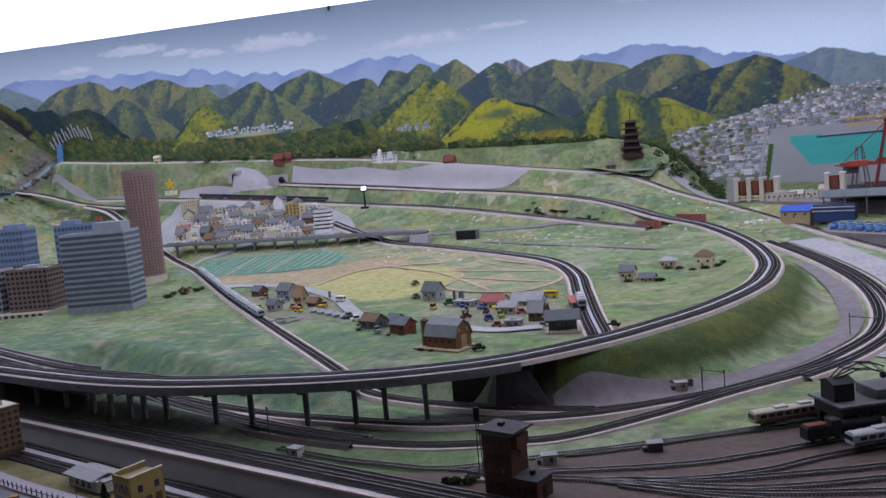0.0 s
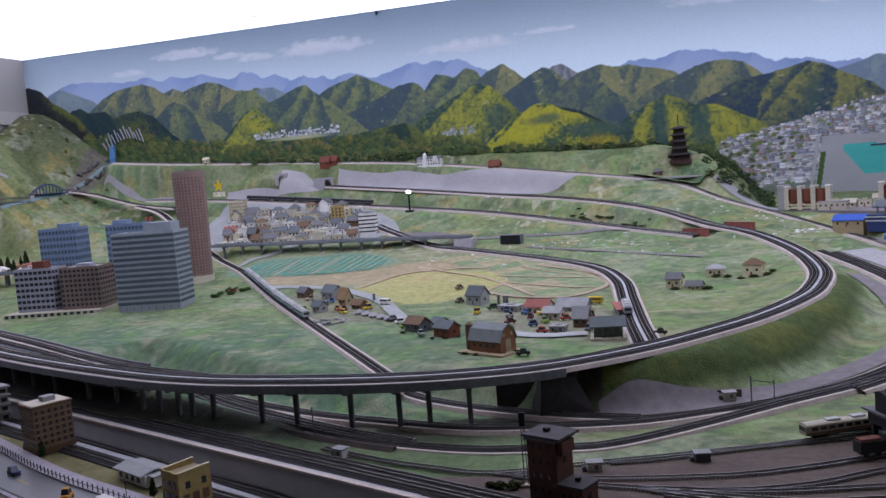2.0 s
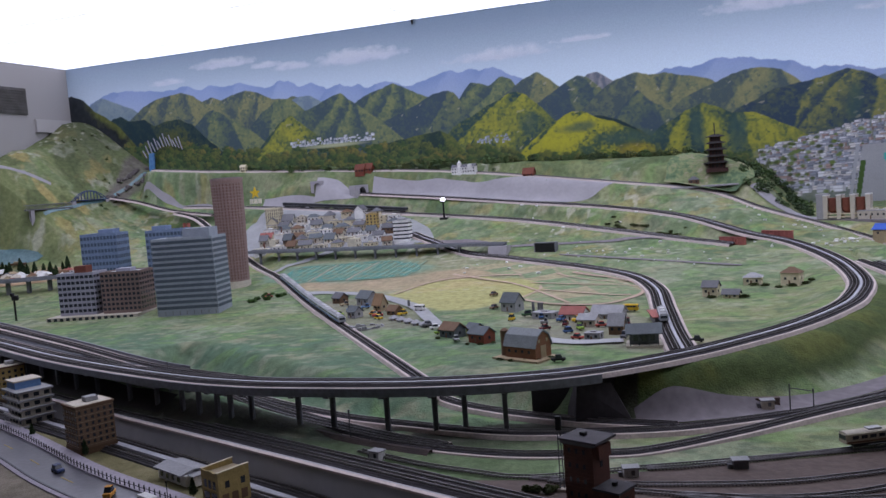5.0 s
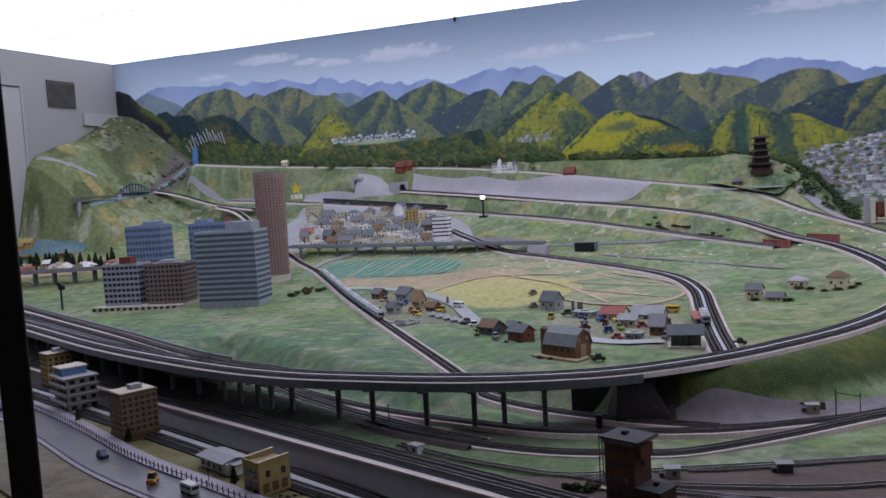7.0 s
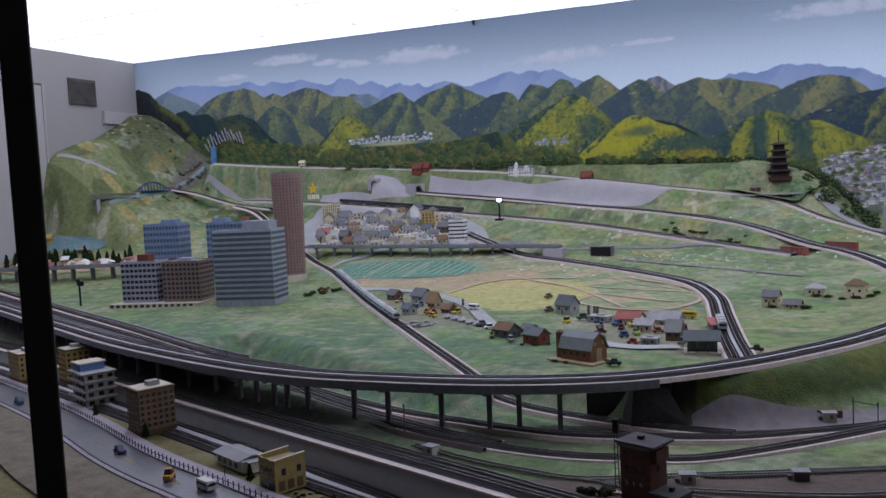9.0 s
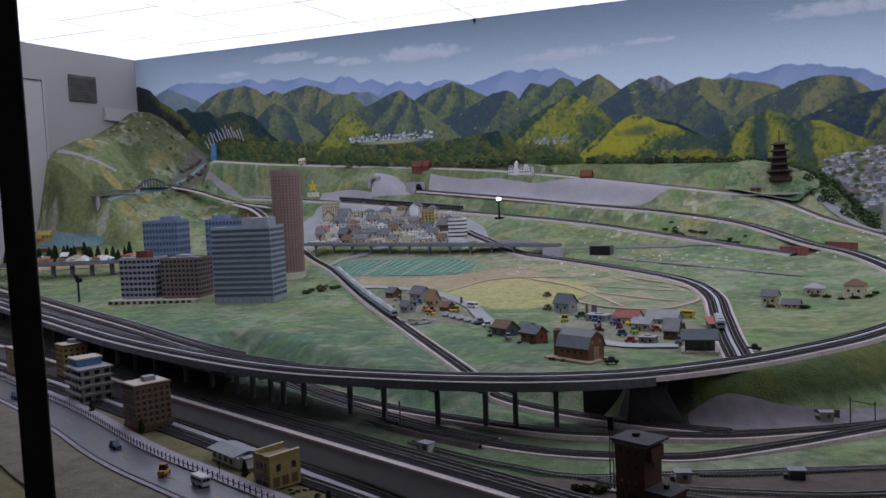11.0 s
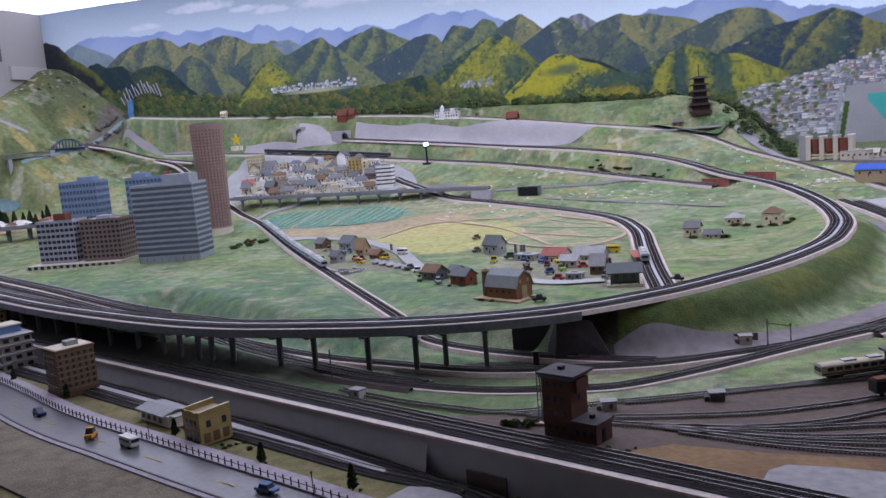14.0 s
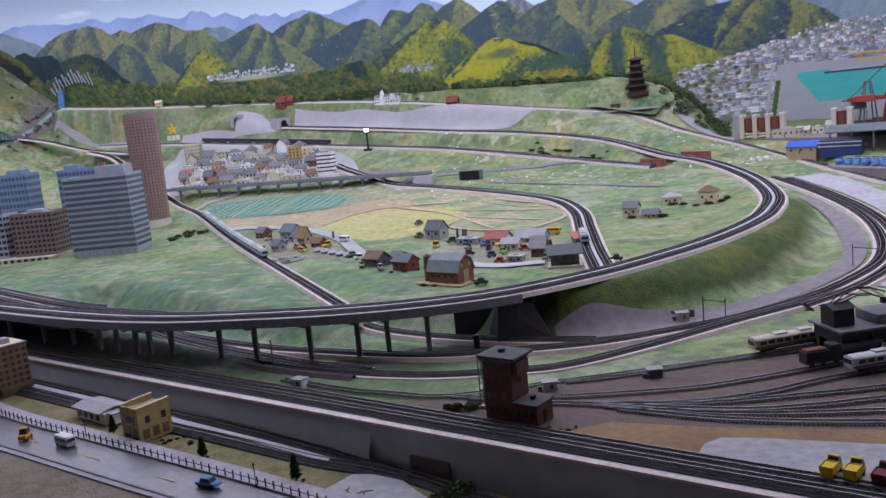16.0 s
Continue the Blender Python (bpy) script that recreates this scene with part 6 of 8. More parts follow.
# tunnel portals
def portal(x, y, rot, label, w=0.10, h=0.085, deep=0.10):
    t = thing("tunnel_portal", x, y, gz(x, y), rot, label, "tunnel portal")
    bm = bmesh.new()
    n = 10
    arch = [(-w * 0.30, -0.02)] + [(-w * 0.30 * math.cos(math.pi * k / n), h * 0.45 + w * 0.30 * math.sin(math.pi * k / n)) for k in range(n + 1)] + [(w * 0.30, -0.02)]
    outer = [(-w * 0.62, -0.02), (-w * 0.62, h)] + [(-w * 0.62 + w * 1.24 * k / (n - 2), h) for k in range(1, n - 1)] + [(w * 0.62, h), (w * 0.62, -0.02)]
    m = min(len(arch), len(outer))
    for yy in (0.0, deep):
        a = [bm.verts.new((p[0], yy, p[1])) for p in arch[:m]]
        b = [bm.verts.new((p[0], yy, p[1])) for p in outer[:m]]
        for k in range(m - 1):
            bm.faces.new((a[k], a[k + 1], b[k + 1], b[k]))
        if yy == 0.0:
            a0, b0 = a, b
        else:
            for k in range(m - 1):
                bm.faces.new((a0[k], a[k], a[k + 1], a0[k + 1]))
                bm.faces.new((b0[k], b0[k + 1], b[k + 1], b[k]))
    part("facing", bm, M["cliff"], t)
    part("bore", box(-w * 0.32, w * 0.32, deep, deep + 0.02, -0.02, h * 0.9), M["black"], t)
    return t


portal(-2.90, 6.60, 60, "grey concrete tunnel mouth of the upper line")
portal(-3.32, 6.62, 25, "small grey concrete tunnel mouth", 0.09, 0.08)
op = thing("road_underpass", -1.17, 5.50, gz(-1.17, 5.50), -8, "dark square road underpass in the green bank", "underpass")
part("opening", box(-0.066, 0.066, -0.004, 0.05, -0.02, 0.056), M["black"], op)
part("lintel", box(-0.072, 0.072, -0.006, 0.05, 0.056, 0.061), M["pillar"], op)
for a in (-0.072, 0.066):
    part("side_wall", box(a, a + 0.006, -0.006, 0.05, -0.02, 0.056), M["pillar"], op)
bx = thing("road_abutment", -1.48, 5.52, gz(-1.48, 5.52), -5, "grey concrete abutment at the end of the elevated road", "abutment")
part("block", prism([(-0.05, -0.03), (0.06, -0.03), (0.06, 0.062), (-0.02, 0.062)], -0.07, 0.06), M["cliff"], bx)


# red girder bridges on the ring line
def girder(x, y, rot, length, label):
    t = thing("girder_bridge", x, y, gz(x, y), rot, label, "bridge")
    part("girder", box(-length / 2, length / 2, -0.004, 0.004, -0.005, 0.042), M["redroof"], t)
    part("flange", box(-length / 2, length / 2, -0.008, 0.008, 0.042, 0.046), M["redroof"], t)
    for k in range(9):
        part("stiffener", box(-length / 2 + length * k / 8 - 0.002, -length / 2 + length * k / 8 + 0.002, -0.007, -0.004, -0.005, 0.042), M["redroof"], t)
    return t


girder(-0.02, 5.53, -42, 0.20, "rust-red plate girder bridge beside the ring line")
girder(0.235, 5.53, -42, 0.22, "rust-red plate girder on the ring line bank")


# ---- farm ----
barn = thing("barn", -0.735, 3.05, gz(-0.735, 3.05), -26, "brown timber barn with a grey gambrel roof", "barn")
part("plinth", box(-0.105, 0.105, -0.075, 0.06, -0.02, 0.006), M["tan"], barn)
part("wall", prism([(-0.045, 0.0), (0.045, 0.0), (0.045, 0.050), (0.030, 0.085), (0, 0.102), (-0.030, 0.085), (-0.045, 0.050)], -0.065, 0.075), paint_mat("barnwall", (0.20, 0.09, 0.045)), barn)
part("roof", prism([(-0.052, 0.046), (-0.034, 0.088), (0, 0.108), (0.034, 0.088), (0.052, 0.046), (0.049, 0.044), (0.031, 0.084), (0, 0.103), (-0.031, 0.084), (-0.049, 0.044)], -0.07, 0.08), paint_mat("barnroof", (0.22, 0.24, 0.25)), barn)
part("silo", cyl(-0.085, -0.02, -0.01, 0.098, 0.016, n=20), M["brown"], barn, "round brown silo")
part("silo_cap", cyl(-0.085, -0.02, 0.098, 0.106, 0.017, 0.006, n=20), M["brown"], barn)
pane_at(barn, 0.0755, 0.0, 0.028, 0.030, 0.045, "r", "tan", "door")
for a in (-0.022, 0.022):
    pane_at(barn, 0.0755, a, 0.068, 0.010, 0.012, "r", "tan", "window")
for k in range(4):
    pane_at(barn, -0.045 + k * 0.03, -0.0455, 0.03, 0.010, 0.010, "f")
FARM = [  # x, y, rot, w, d, h, wall, roof, kind, rise, label
    (-0.99, 3.34, 30, 0.085, 0.062, 0.036, "barnred", "slate", "gable", 0.35, "red wooden shed with a slate grey roof"),
    (-1.15, 3.45, 28, 0.085, 0.065, 0.034, "slate", "brown", "gable", 0.35, "grey farmhouse with a brown ridged roof"),
    (-1.06, 3.48, 30, 0.055, 0.05, 0.030, "mustard", "slate", "gable", 0.3, "low mustard farm annexe with grey roof"),
    (-1.03, 4.02, 25, 0.085, 0.065, 0.046, "grey", "slate", "gable", 0.55, "tall grey house with a steep slate roof"),
    (-0.69, 3.78, 12, 0.10, 0.08, 0.028, "white", "redroof", "gable", 0.3, "low shed with a faded red roof"),
    (-0.60, 3.62, 15, 0.075, 0.055, 0.03, "beige", "grey", "gable", 0.3, "small beige shed with weathered grey roof"),
    (-0.46, 3.45, 8, 0.055, 0.05, 0.040, "brown", "grey", "gable", 0.7, "small brown hut with a steep grey roof"),
    (-0.83, 3.83, 20, 0.10, 0.06, 0.025, "grey", "grey", "flat", 0.3, "low grey workshop with a flat roof"),
    (-0.54, 3.80, 12, 0.13, 0.08, 0.022, "grey", "grey", "gable", 0.35, "ruined grey stone barn"),
    (-0.54, 3.36, 10, 0.06, 0.045, 0.022, "grey", "grey", "flat", 0.3, "grey concrete farm bunker"),
    (-1.90, 4.28, 30, 0.10, 0.07, 0.038, "grey", "slate", "gable", 0.45, "grey house with a blue-grey roof"),
    (-1.76, 4.12, 20, 0.05, 0.05, 0.035, "tan", "timbertan", "gable", 0.9, "small tan house with a steep timber roof"),
    (-1.84, 3.98, 28, 0.06, 0.05, 0.03, "grey", "slate", "gable", 0.4, "small grey shed with slate roof"),
    (-2.10, 4.36, 30, 0.07, 0.055, 0.028, "brown", "dgrey", "gable", 0.4, "brown hut with a dark roof beside the track"),
    (-1.64, 4.02, 25, 0.06, 0.05, 0.02, "brown", "brown", "gable", 0.4, "low brown farm shed"),
    (-0.12, 4.22, 15, 0.065, 0.055, 0.045, "cream", "dgrey", "gable", 0.4, "cream cottage with a dark roof in the meadow"),
    (-0.03, 4.17, 15, 0.07, 0.04, 0.018, "cream", "dgrey", "gable", 0.4, "low cream annexe with a dark roof"),
    (0.07, 4.47, 10, 0.08, 0.06, 0.036, "cream", "grey", "hip", 0.35, "cream bungalow with a grey hipped roof"),
    (0.245, 4.43, 18, 0.085, 0.065, 0.058, "cream", "brown", "hip", 0.4, "two-storey cream villa with a brown roof"),
]
for x, y, r, w, d, h, wc, rc, kd, rise, lab in FARM:
    house(x, y, -r, w * 1.04, d * 1.04, h * 1.0, wc, rc, kd, rise, lab, group="farm buildings", cols=2)
for x, y in ((-0.12, 4.17), (0.02, 4.15), (0.07, 4.43), (0.12, 4.42), (0.18, 4.36), (0.24, 4.38), (0.30, 4.40), (0.33, 4.45)):
    bush(x, y, gz(x, y), rs2.uniform(0.022, 0.032), "leaf_olive", "low olive hedge clump around a meadow cottage", 0.45)
for x, y in ((-0.83, 3.0), (-0.78, 2.985), (-0.73, 2.99), (-0.68, 2.985), (-0.64, 3.02), (-1.03, 3.28), (-0.98, 3.27), (-0.93, 3.30), (-1.20, 3.4)):
    bush(x, y, gz(x, y), rs2.uniform(0.014, 0.02), "leaf_olive", "low olive hedge beside a farm building", 0.5)
# open halt shelter
sh = thing("railway_halt", -0.335, 3.23, gz(-0.335, 3.23), 6, "blue-grey railway halt with a pitched roof", "station")
part("platform", box(-0.065, 0.065, -0.05, 0.06, -0.02, 0.008), M["beige"], sh)
part("wall", box(-0.052, 0.052, -0.02, 0.045, 0.008, 0.052), M["slate"], sh)
part("roof", prism([(-0.05, 0.048), (0.0, 0.078), (0.055, 0.052), (0.055, 0.055), (0.0, 0.083), (-0.05, 0.052)], -0.066, 0.066), M["slate"], sh)
for a in (-0.05, -0.018, 0.018, 0.05):
    part("post", box(a - 0.002, a + 0.002, -0.046, -0.042, 0.008, 0.05), M["slate"], sh)
for a in (-0.03, 0.0, 0.03):
    pane_at(sh, a, -0.0205, 0.032, 0.016, 0.022, "f")
hs = thing("platform_shelter", -0.325, 3.70, gz(-0.325, 3.70), 12, "long shelter with a faded red roof beside the track", "shelter")
part("wall", box(-0.022, 0.022, -0.09, 0.09, -0.01, 0.032), M["dgrey"], hs)
part("roof", box(-0.032, 0.032, -0.10, 0.10, 0.032, 0.037), M["redroof"], hs)
for x, y, hgt in ((-0.88, 3.93, 0.05), (-0.90, 3.90, 0.06), (-0.86, 3.90, 0.055), (-1.62, 4.17, 0.035)):
    ch = thing("chimney_stack", x, y, gz(x, y), 0, "dark slim factory chimney", "chimney")
    part("stack", cyl(0, 0, -0.01, hgt, 0.008, 0.006, 12), M["dgrey"], ch)
    part("rim", cyl(0, 0, hgt, hgt + 0.003, 0.0075, n=12), M["dgrey"], ch)
for k in range(5):
    x, y = -1.58 + k * 0.055, 3.86 - k * 0.045
    house(x, y, 40, 0.035, 0.03, 0.012, "grey", "grey", "hip", 0.5, "small grey thatched store in a row", name="store_hut", group="row of huts", cols=1)
wl = thing("stone_wall", -1.66, 3.70, gz(-1.66, 3.70), 0, "low grey rubble wall round a pen", "wall")
for k in range(22):
    a = 2 * math.pi * k / 22
    part("stone", soft_box(-0.011, 0.011, -0.005, 0.005, -0.008, 0.008 + 0.004 * (k % 3), 0.002), M["grey"], wl, m=pose(0.085 * math.cos(a), 0.045 * math.sin(a), 0, 0, 0, math.degrees(a) + 90))

# ---- vehicles ----
wheel_me = to_mesh("wheel", cyl(0, 0, -0.0016, 0.0016, 0.0042, n=12), M["black"])


def car(x, y, rot, colour, label, L=0.05, W=0.020, H=0.014, cab=(0.25, 0.78), cabh=0.010, z=None, name="model_car", box_back=None):
    z = gz(x, y) + 0.004 if z is None else z
    t = thing(name, x, y, z + 0.0042, rot, label, "vehicle", "model vehicles")
    part("body", soft_box(-L / 2, L / 2, -W / 2, W / 2, 0.0, H * 0.62, 0.0022), M[colour], t)
    c0, c1 = -L / 2 + L * cab[0], -L / 2 + L * cab[1]
    bm = bmesh.new()
    lo = [bm.verts.new(p) for p in ((c0, -W * 0.46, H * 0.6), (c1, -W * 0.46, H * 0.6), (c1, W * 0.46, H * 0.6), (c0, W * 0.46, H * 0.6))]
    k = cabh * 0.45
    hi = [bm.verts.new(p) for p in ((c0 + k, -W * 0.4, H * 0.6 + cabh), (c1 - k, -W * 0.4, H * 0.6 + cabh), (c1 - k, W * 0.4, H * 0.6 + cabh), (c0 + k, W * 0.4, H * 0.6 + cabh))]
    for i in range(4):
        bm.faces.new((lo[i], lo[(i + 1) % 4], hi[(i + 1) % 4], hi[i]))
    bm.faces.new(hi)
    bm.faces.new(lo[::-1])
    part("cabin_glass", bm, M["glass"], t)
    part("roof", soft_box(c0 + k - 0.0005, c1 - k + 0.0005, -W * 0.41, W * 0.41, H * 0.6 + cabh - 0.0005, H * 0.6 + cabh + 0.0015, 0.0006), M[colour], t)
    if box_back:
        bed = part("load_bed", box(-L / 2, c0 - 0.001, -W * 0.5, W * 0.5, H * 0.6, H * 0.6 + 0.0015), M[box_back], t)
        zt = H * 0.6 + cabh * 0.62
        for b in (-1, 1):
            part("side_board", box(-L / 2, c0 - 0.001, b * W * 0.5 - 0.0006, b * W * 0.5 + 0.0006, H * 0.6, zt), M[box_back], bed)
        for a in (-L / 2, c0 - 0.0015):
            part("end_board", box(a, a + 0.0012, -W * 0.5, W * 0.5, H * 0.6, zt), M[box_back], bed)
        part("load", soft_box(-L / 2 + 0.002, c0 - 0.003, -W * 0.44, W * 0.44, H * 0.6 + 0.001, zt - 0.0015, 0.001), M[box_back], bed)
    for a in (-0.3, 0.3):
        for b in (-1, 1):
            part("wheel", wheel_me, None, t, m=pose(a * L, b * (W / 2 - 0.001), 0.0, 90, 0, 0))
    return t


def van(x, y, rot, colour, label, z=None, L=0.055, W=0.022, H=0.026, top="white"):
    z = gz(x, y) + 0.004 if z is None else z
    t = thing("model_van", x, y, z + 0.0042, rot, label, "vehicle", "model vehicles")
    part("body", soft_box(-L / 2, L / 2, -W / 2, W / 2, 0.0, H, 0.003), M[colour], t)
    part("roof", soft_box(-L / 2 + 0.002, L / 2 - 0.002, -W / 2 + 0.001, W / 2 - 0.001, H - 0.001, H + 0.002, 0.001), M[top], t)
    for b in (-1, 1):
        part("side_window", box(-L * 0.42, L * 0.42, b * W / 2 - 0.0006, b * W / 2 + 0.0006, H * 0.55, H * 0.85), M["glass"], t)
    for a in (-1, 1):
        part("windscreen", box(a * L / 2 - 0.0006, a * L / 2 + 0.0006, -W * 0.4, W * 0.4, H * 0.5, H * 0.88), M["glass"], t)
    for a in (-0.3, 0.3):
        for b in (-1, 1):
            part("wheel", wheel_me, None, t, m=pose(a * L, b * (W / 2 - 0.001), 0.0, 90, 0, 0))
    return t


CARS = [(-0.60, 3.33, 160, "red", "red farm truck parked by the barn"), (-0.54, 3.57, 200, "red", "red lorry beside the beige shed"), (-1.22, 3.49, 40, "lime", "lime green pickup in the farmyard"),
        (-1.28, 3.60, 30, "white", "white car in the farmyard"), (-1.10, 3.34, 120, "grey", "grey box truck near the farmhouse"), (-0.605, 2.965, 20, "black", "black car beside the barn"),
        (-1.22, 4.38, 60, "brown", "brown wagon standing in the crop field"), (-0.72, 3.27, 140, "yellow", "yellow digger behind the barn"), (-1.67, 3.88, 150, "yellow", "yellow excavator near the huts"),
        (-1.74, 3.98, 150, "orange", "orange lorry in the farmyard"), (-1.93, 4.12, 80, "blue", "blue lorry beside the shed"), (-0.15, 3.27, 0, "black", "black tank wagon by the ring line"),
        (-1.99, 4.52, 20, "mustard", "mustard coloured lorry by the field road"), (-0.84, 3.80, 90, "blue", "blue tractor by the chimneys"), (-0.70, 3.62, 90, "darkred", "dark red van by the sheds"),
        (-0.60, 3.87, 40, "white", "white tank trailer by the red-roofed shed"), (-1.95, 4.02, 10, "lime", "pale green car beside the track"), (-1.13, 4.05, 60, "brown", "brown cart by the slate-roofed house"),
        (-0.77, 3.53, 45, "darkred", "dark red tractor behind the barn"), (-2.66, 4.55, 30, "red", "red car near the round tower")]
for x, y, r, c, lab in CARS:
    car(x, y, r, c, lab)
MORE = [(-0.66, 3.46, 30, "blue"), (-0.62, 3.52, 120, "lime"), (-0.80, 3.66, 15, "grey"), (-0.74, 3.72, 70, "blue"), (-0.50, 3.66, 10, "dgrey"), (-0.44, 3.62, 95, "darkred"), (-0.66, 3.70, 40, "yellow"), (-1.58, 3.97, 60, "yellow"),
        (-1.86, 4.16, 20, "skyblue"), (-1.80, 4.24, 70, "blue"), (-2.02, 4.24, 50, "tan"), (-1.70, 3.94, 20, "red"), (-1.90, 3.88, 100, "blue"), (-1.34, 3.66, 60, "dgrey"), (-0.92, 3.86, 30, "green"), (-0.97, 3.76, 80, "yellow"), (-0.42, 3.34, 80, "dgrey")]
for x, y, r, c in MORE:
    car(x, y, r, c, f"small {dict(dgrey='dark grey', skyblue='pale blue', navy='navy blue', lime='lime green', darkred='dark red').get(c, c)} vehicle parked among the farm sheds", rs2.uniform(0.035, 0.055), 0.021, rs2.uniform(0.013, 0.02), (rs2.uniform(0.1, 0.5), 0.9), rs2.uniform(0.008, 0.014))
van(-1.52, 4.06, 160, "white", "white minibus on the farm lane")
van(-0.46, 3.92, 170, "yellow", "yellow bus near the loop line", top="yellow", L=0.07)
for k in range(10):
    x, y = -2.72 + rs2.uniform(-0.05, 0.12), 4.48 + rs2.uniform(-0.08, 0.2)
    bush(x, y, gz(x, y), rs2.uniform(0.012, 0.03), "leaf_green", "green shrub at the foot of the round tower")

# ---- trains ----
M["maroon"] = paint_mat("maroon", (0.10, 0.02, 0.02))
M["trainwhite"] = paint_mat("trainwhite", (0.62, 0.63, 0.66), 0.35)
M["trainsilver"] = paint_mat("trainsilver", (0.42, 0.44, 0.48), 0.35)
M["traincream"] = paint_mat("traincream", (0.50, 0.45, 0.32), 0.4)
M["navy"] = paint_mat("navy", (0.03, 0.05, 0.14), 0.4)
M["underframe"] = paint_mat("underframe", (0.03, 0.03, 0.032))


def rail_car(m, body, stripe, roof, label, L=0.235, W=0.036, H=0.044, nose=0.0, units=2, win=0.5, group="train cars", name="train_car"):
    t = new(name)
    t.empty_display_size = 0.02
    t.matrix_basis = m
    tagged(t, label, "train car", group)
    z0 = 0.0175
    if nose:
        bm = bmesh.new()
        secs = [(-L / 2, 1.0, 1.0), (L / 2 - nose, 1.0, 1.0), (L / 2 - nose * 0.5, 0.92, 0.78), (L / 2 - nose * 0.15, 0.72, 0.48), (L / 2, 0.40, 0.25)]
        rings = []
        for x, a, b in secs:
            rings.append([bm.verts.new((x, y * W * a, z0 + z * (H - z0) * b)) for y, z in ((-0.5, 0), (-0.5, 0.72), (-0.34, 0.96), (0, 1), (0.34, 0.96), (0.5, 0.72), (0.5, 0))])
        for r0, r1 in zip(rings, rings[1:]):
            for k in range(7):
                bm.faces.new((r0[k], r0[(k + 1) % 7], r1[(k + 1) % 7], r1[k]))
        bm.faces.new(rings[0])
        bm.faces.new(rings[-1][::-1])
        part("body", bm, M[body], t)
    else:
        part("body", soft_box(-L / 2, L / 2, -W / 2, W / 2, z0, H, 0.003), M[body], t)
        part("roof", prism([(-W * 0.47, H - 0.003), (W * 0.47, H - 0.003), (W * 0.40, H + 0.001), (W * 0.2, H + 0.003), (-W * 0.2, H + 0.003), (-W * 0.40, H + 0.001)], -L / 2 + 0.001, L / 2 - 0.001), M[roof], t)
    e = L / 2 - nose - 0.006
    for b in (-1, 1):
        part("stripe", box(-L / 2 + 0.001, L / 2 - max(nose, 0.001), b * W / 2 - 0.0006, b * W / 2 + 0.0006, z0 + 0.003, z0 + 0.0075), M[stripe], t)
        nw = 9
        for k in range(nw):
            u = -L / 2 + 0.012 + (L - nose - 0.024) * (k + 0.5) / nw
            pane_at(t, u, b * W / 2, H - 0.010, (L - nose) / nw * 0.62, 0.0085, "f" if b < 0 else "b")
    if not nose:
        for a in (-1, 1):
            pane_at(t, a * L / 2, 0, H - 0.010, W * 0.75, 0.011, "r" if a > 0 else "l", name="windscreen")
    for k in range(units):
        u = -L * 0.3 + L * 0.6 * (k + 0.5) / units
        part("roof_unit", soft_box(u - 0.018, u + 0.018, -0.010, 0.010, H + 0.001, H + 0.0065, 0.001), M["silver" if roof != "dgrey" else "grey"], t)
    part("underframe", box(-L * 0.42, L * 0.42 - nose * 0.5, -W * 0.34, W * 0.34, 0.012, z0 + 0.001), M["underframe"], t)
    for a in (-0.32, 0.32):
        part("bogie", box(a * L - 0.018, a * L + 0.018, -W * 0.36, W * 0.36, 0.0085, 0.0165), M["underframe"], t)
    return t


def consist(line, start, count, style, L=0.235, gap=0.007, offset=0.0, head=0, lift=0.0):
    """Cars one behind another along a line, from the given distance on."""
    q = spline(line, 0.01)
    q = q + sideways(q) * offset
    seg = np.r_[0, np.cumsum(np.linalg.norm(np.diff(q, axis=0), axis=1))]
    at = lambda s: np.array([np.interp(s, seg, q[:, k]) for k in range(3)])
    for k in range(count):
        a, b = at(start + k * (L + gap)), at(start + k * (L + gap) + L)
        d = b - a
        turn = math.degrees(math.atan2(d[1], d[0]))
        tip = -math.degrees(math.asin(d[2] / np.linalg.norm(d)))
        c = (a + b) / 2
        kw = dict(style)
        if kw.get("nose") and 0 < k < count - 1:
            kw["nose"] = 0.0
        if kw.get("nose") and k == 0:
            turn, tip = turn + 180, -tip
        rail_car(pose(c[0], c[1], c[2] + lift, 0, tip, turn), L=L, **kw)


def along(line, x, y):
    q = spline(line, 0.01)
    seg = np.r_[0, np.cumsum(np.linalg.norm(np.diff(q, axis=0), axis=1))]
    return float(seg[((q[:, 0] - x) ** 2 + (q[:, 1] - y) ** 2).argmin()])


COMMUTER = dict(body="trainsilver", stripe="skyblue", roof="grey", label="silver commuter train car with a blue stripe", group="commuter train")
DARKTRAIN = dict(body="underframe", stripe="dgrey", roof="dgrey", label="dark passenger coach standing at the station", units=0, group="coaches at the station")
consist(STRAIGHT, along(STRAIGHT, -2.85, 5.03), 7, COMMUTER)
consist(LINE2, along(LINE2, -3.60, 6.50), 5, DARKTRAIN, offset=-0.026)
consist(INNER, along(INNER, -0.285, 3.55), 1, dict(body="trainsilver", stripe="skyblue", roof="grey", label="silver railcar waiting at the halt", group=""), offset=-0.024, L=0.2)
consist(YARD[0], along(YARD[0], 0.225, 2.30), 2, dict(body="traincream", stripe="brown", roof="beige", label="cream and brown electric train car in the yard", group="yard trains"), lift=0.001)
consist(YARD[3], along(YARD[3], 0.425, 2.13), 1, dict(body="trainsilver", stripe="navy", roof="silver", label="silver-blue electric train car in the yard", group="yard trains"), lift=0.001)
consist(YARD[4], along(YARD[4], 0.505, 2.05), 1, dict(body="trainwhite", stripe="brown", roof="beige", label="white and brown train car in the yard", group="yard trains"), lift=0.001)

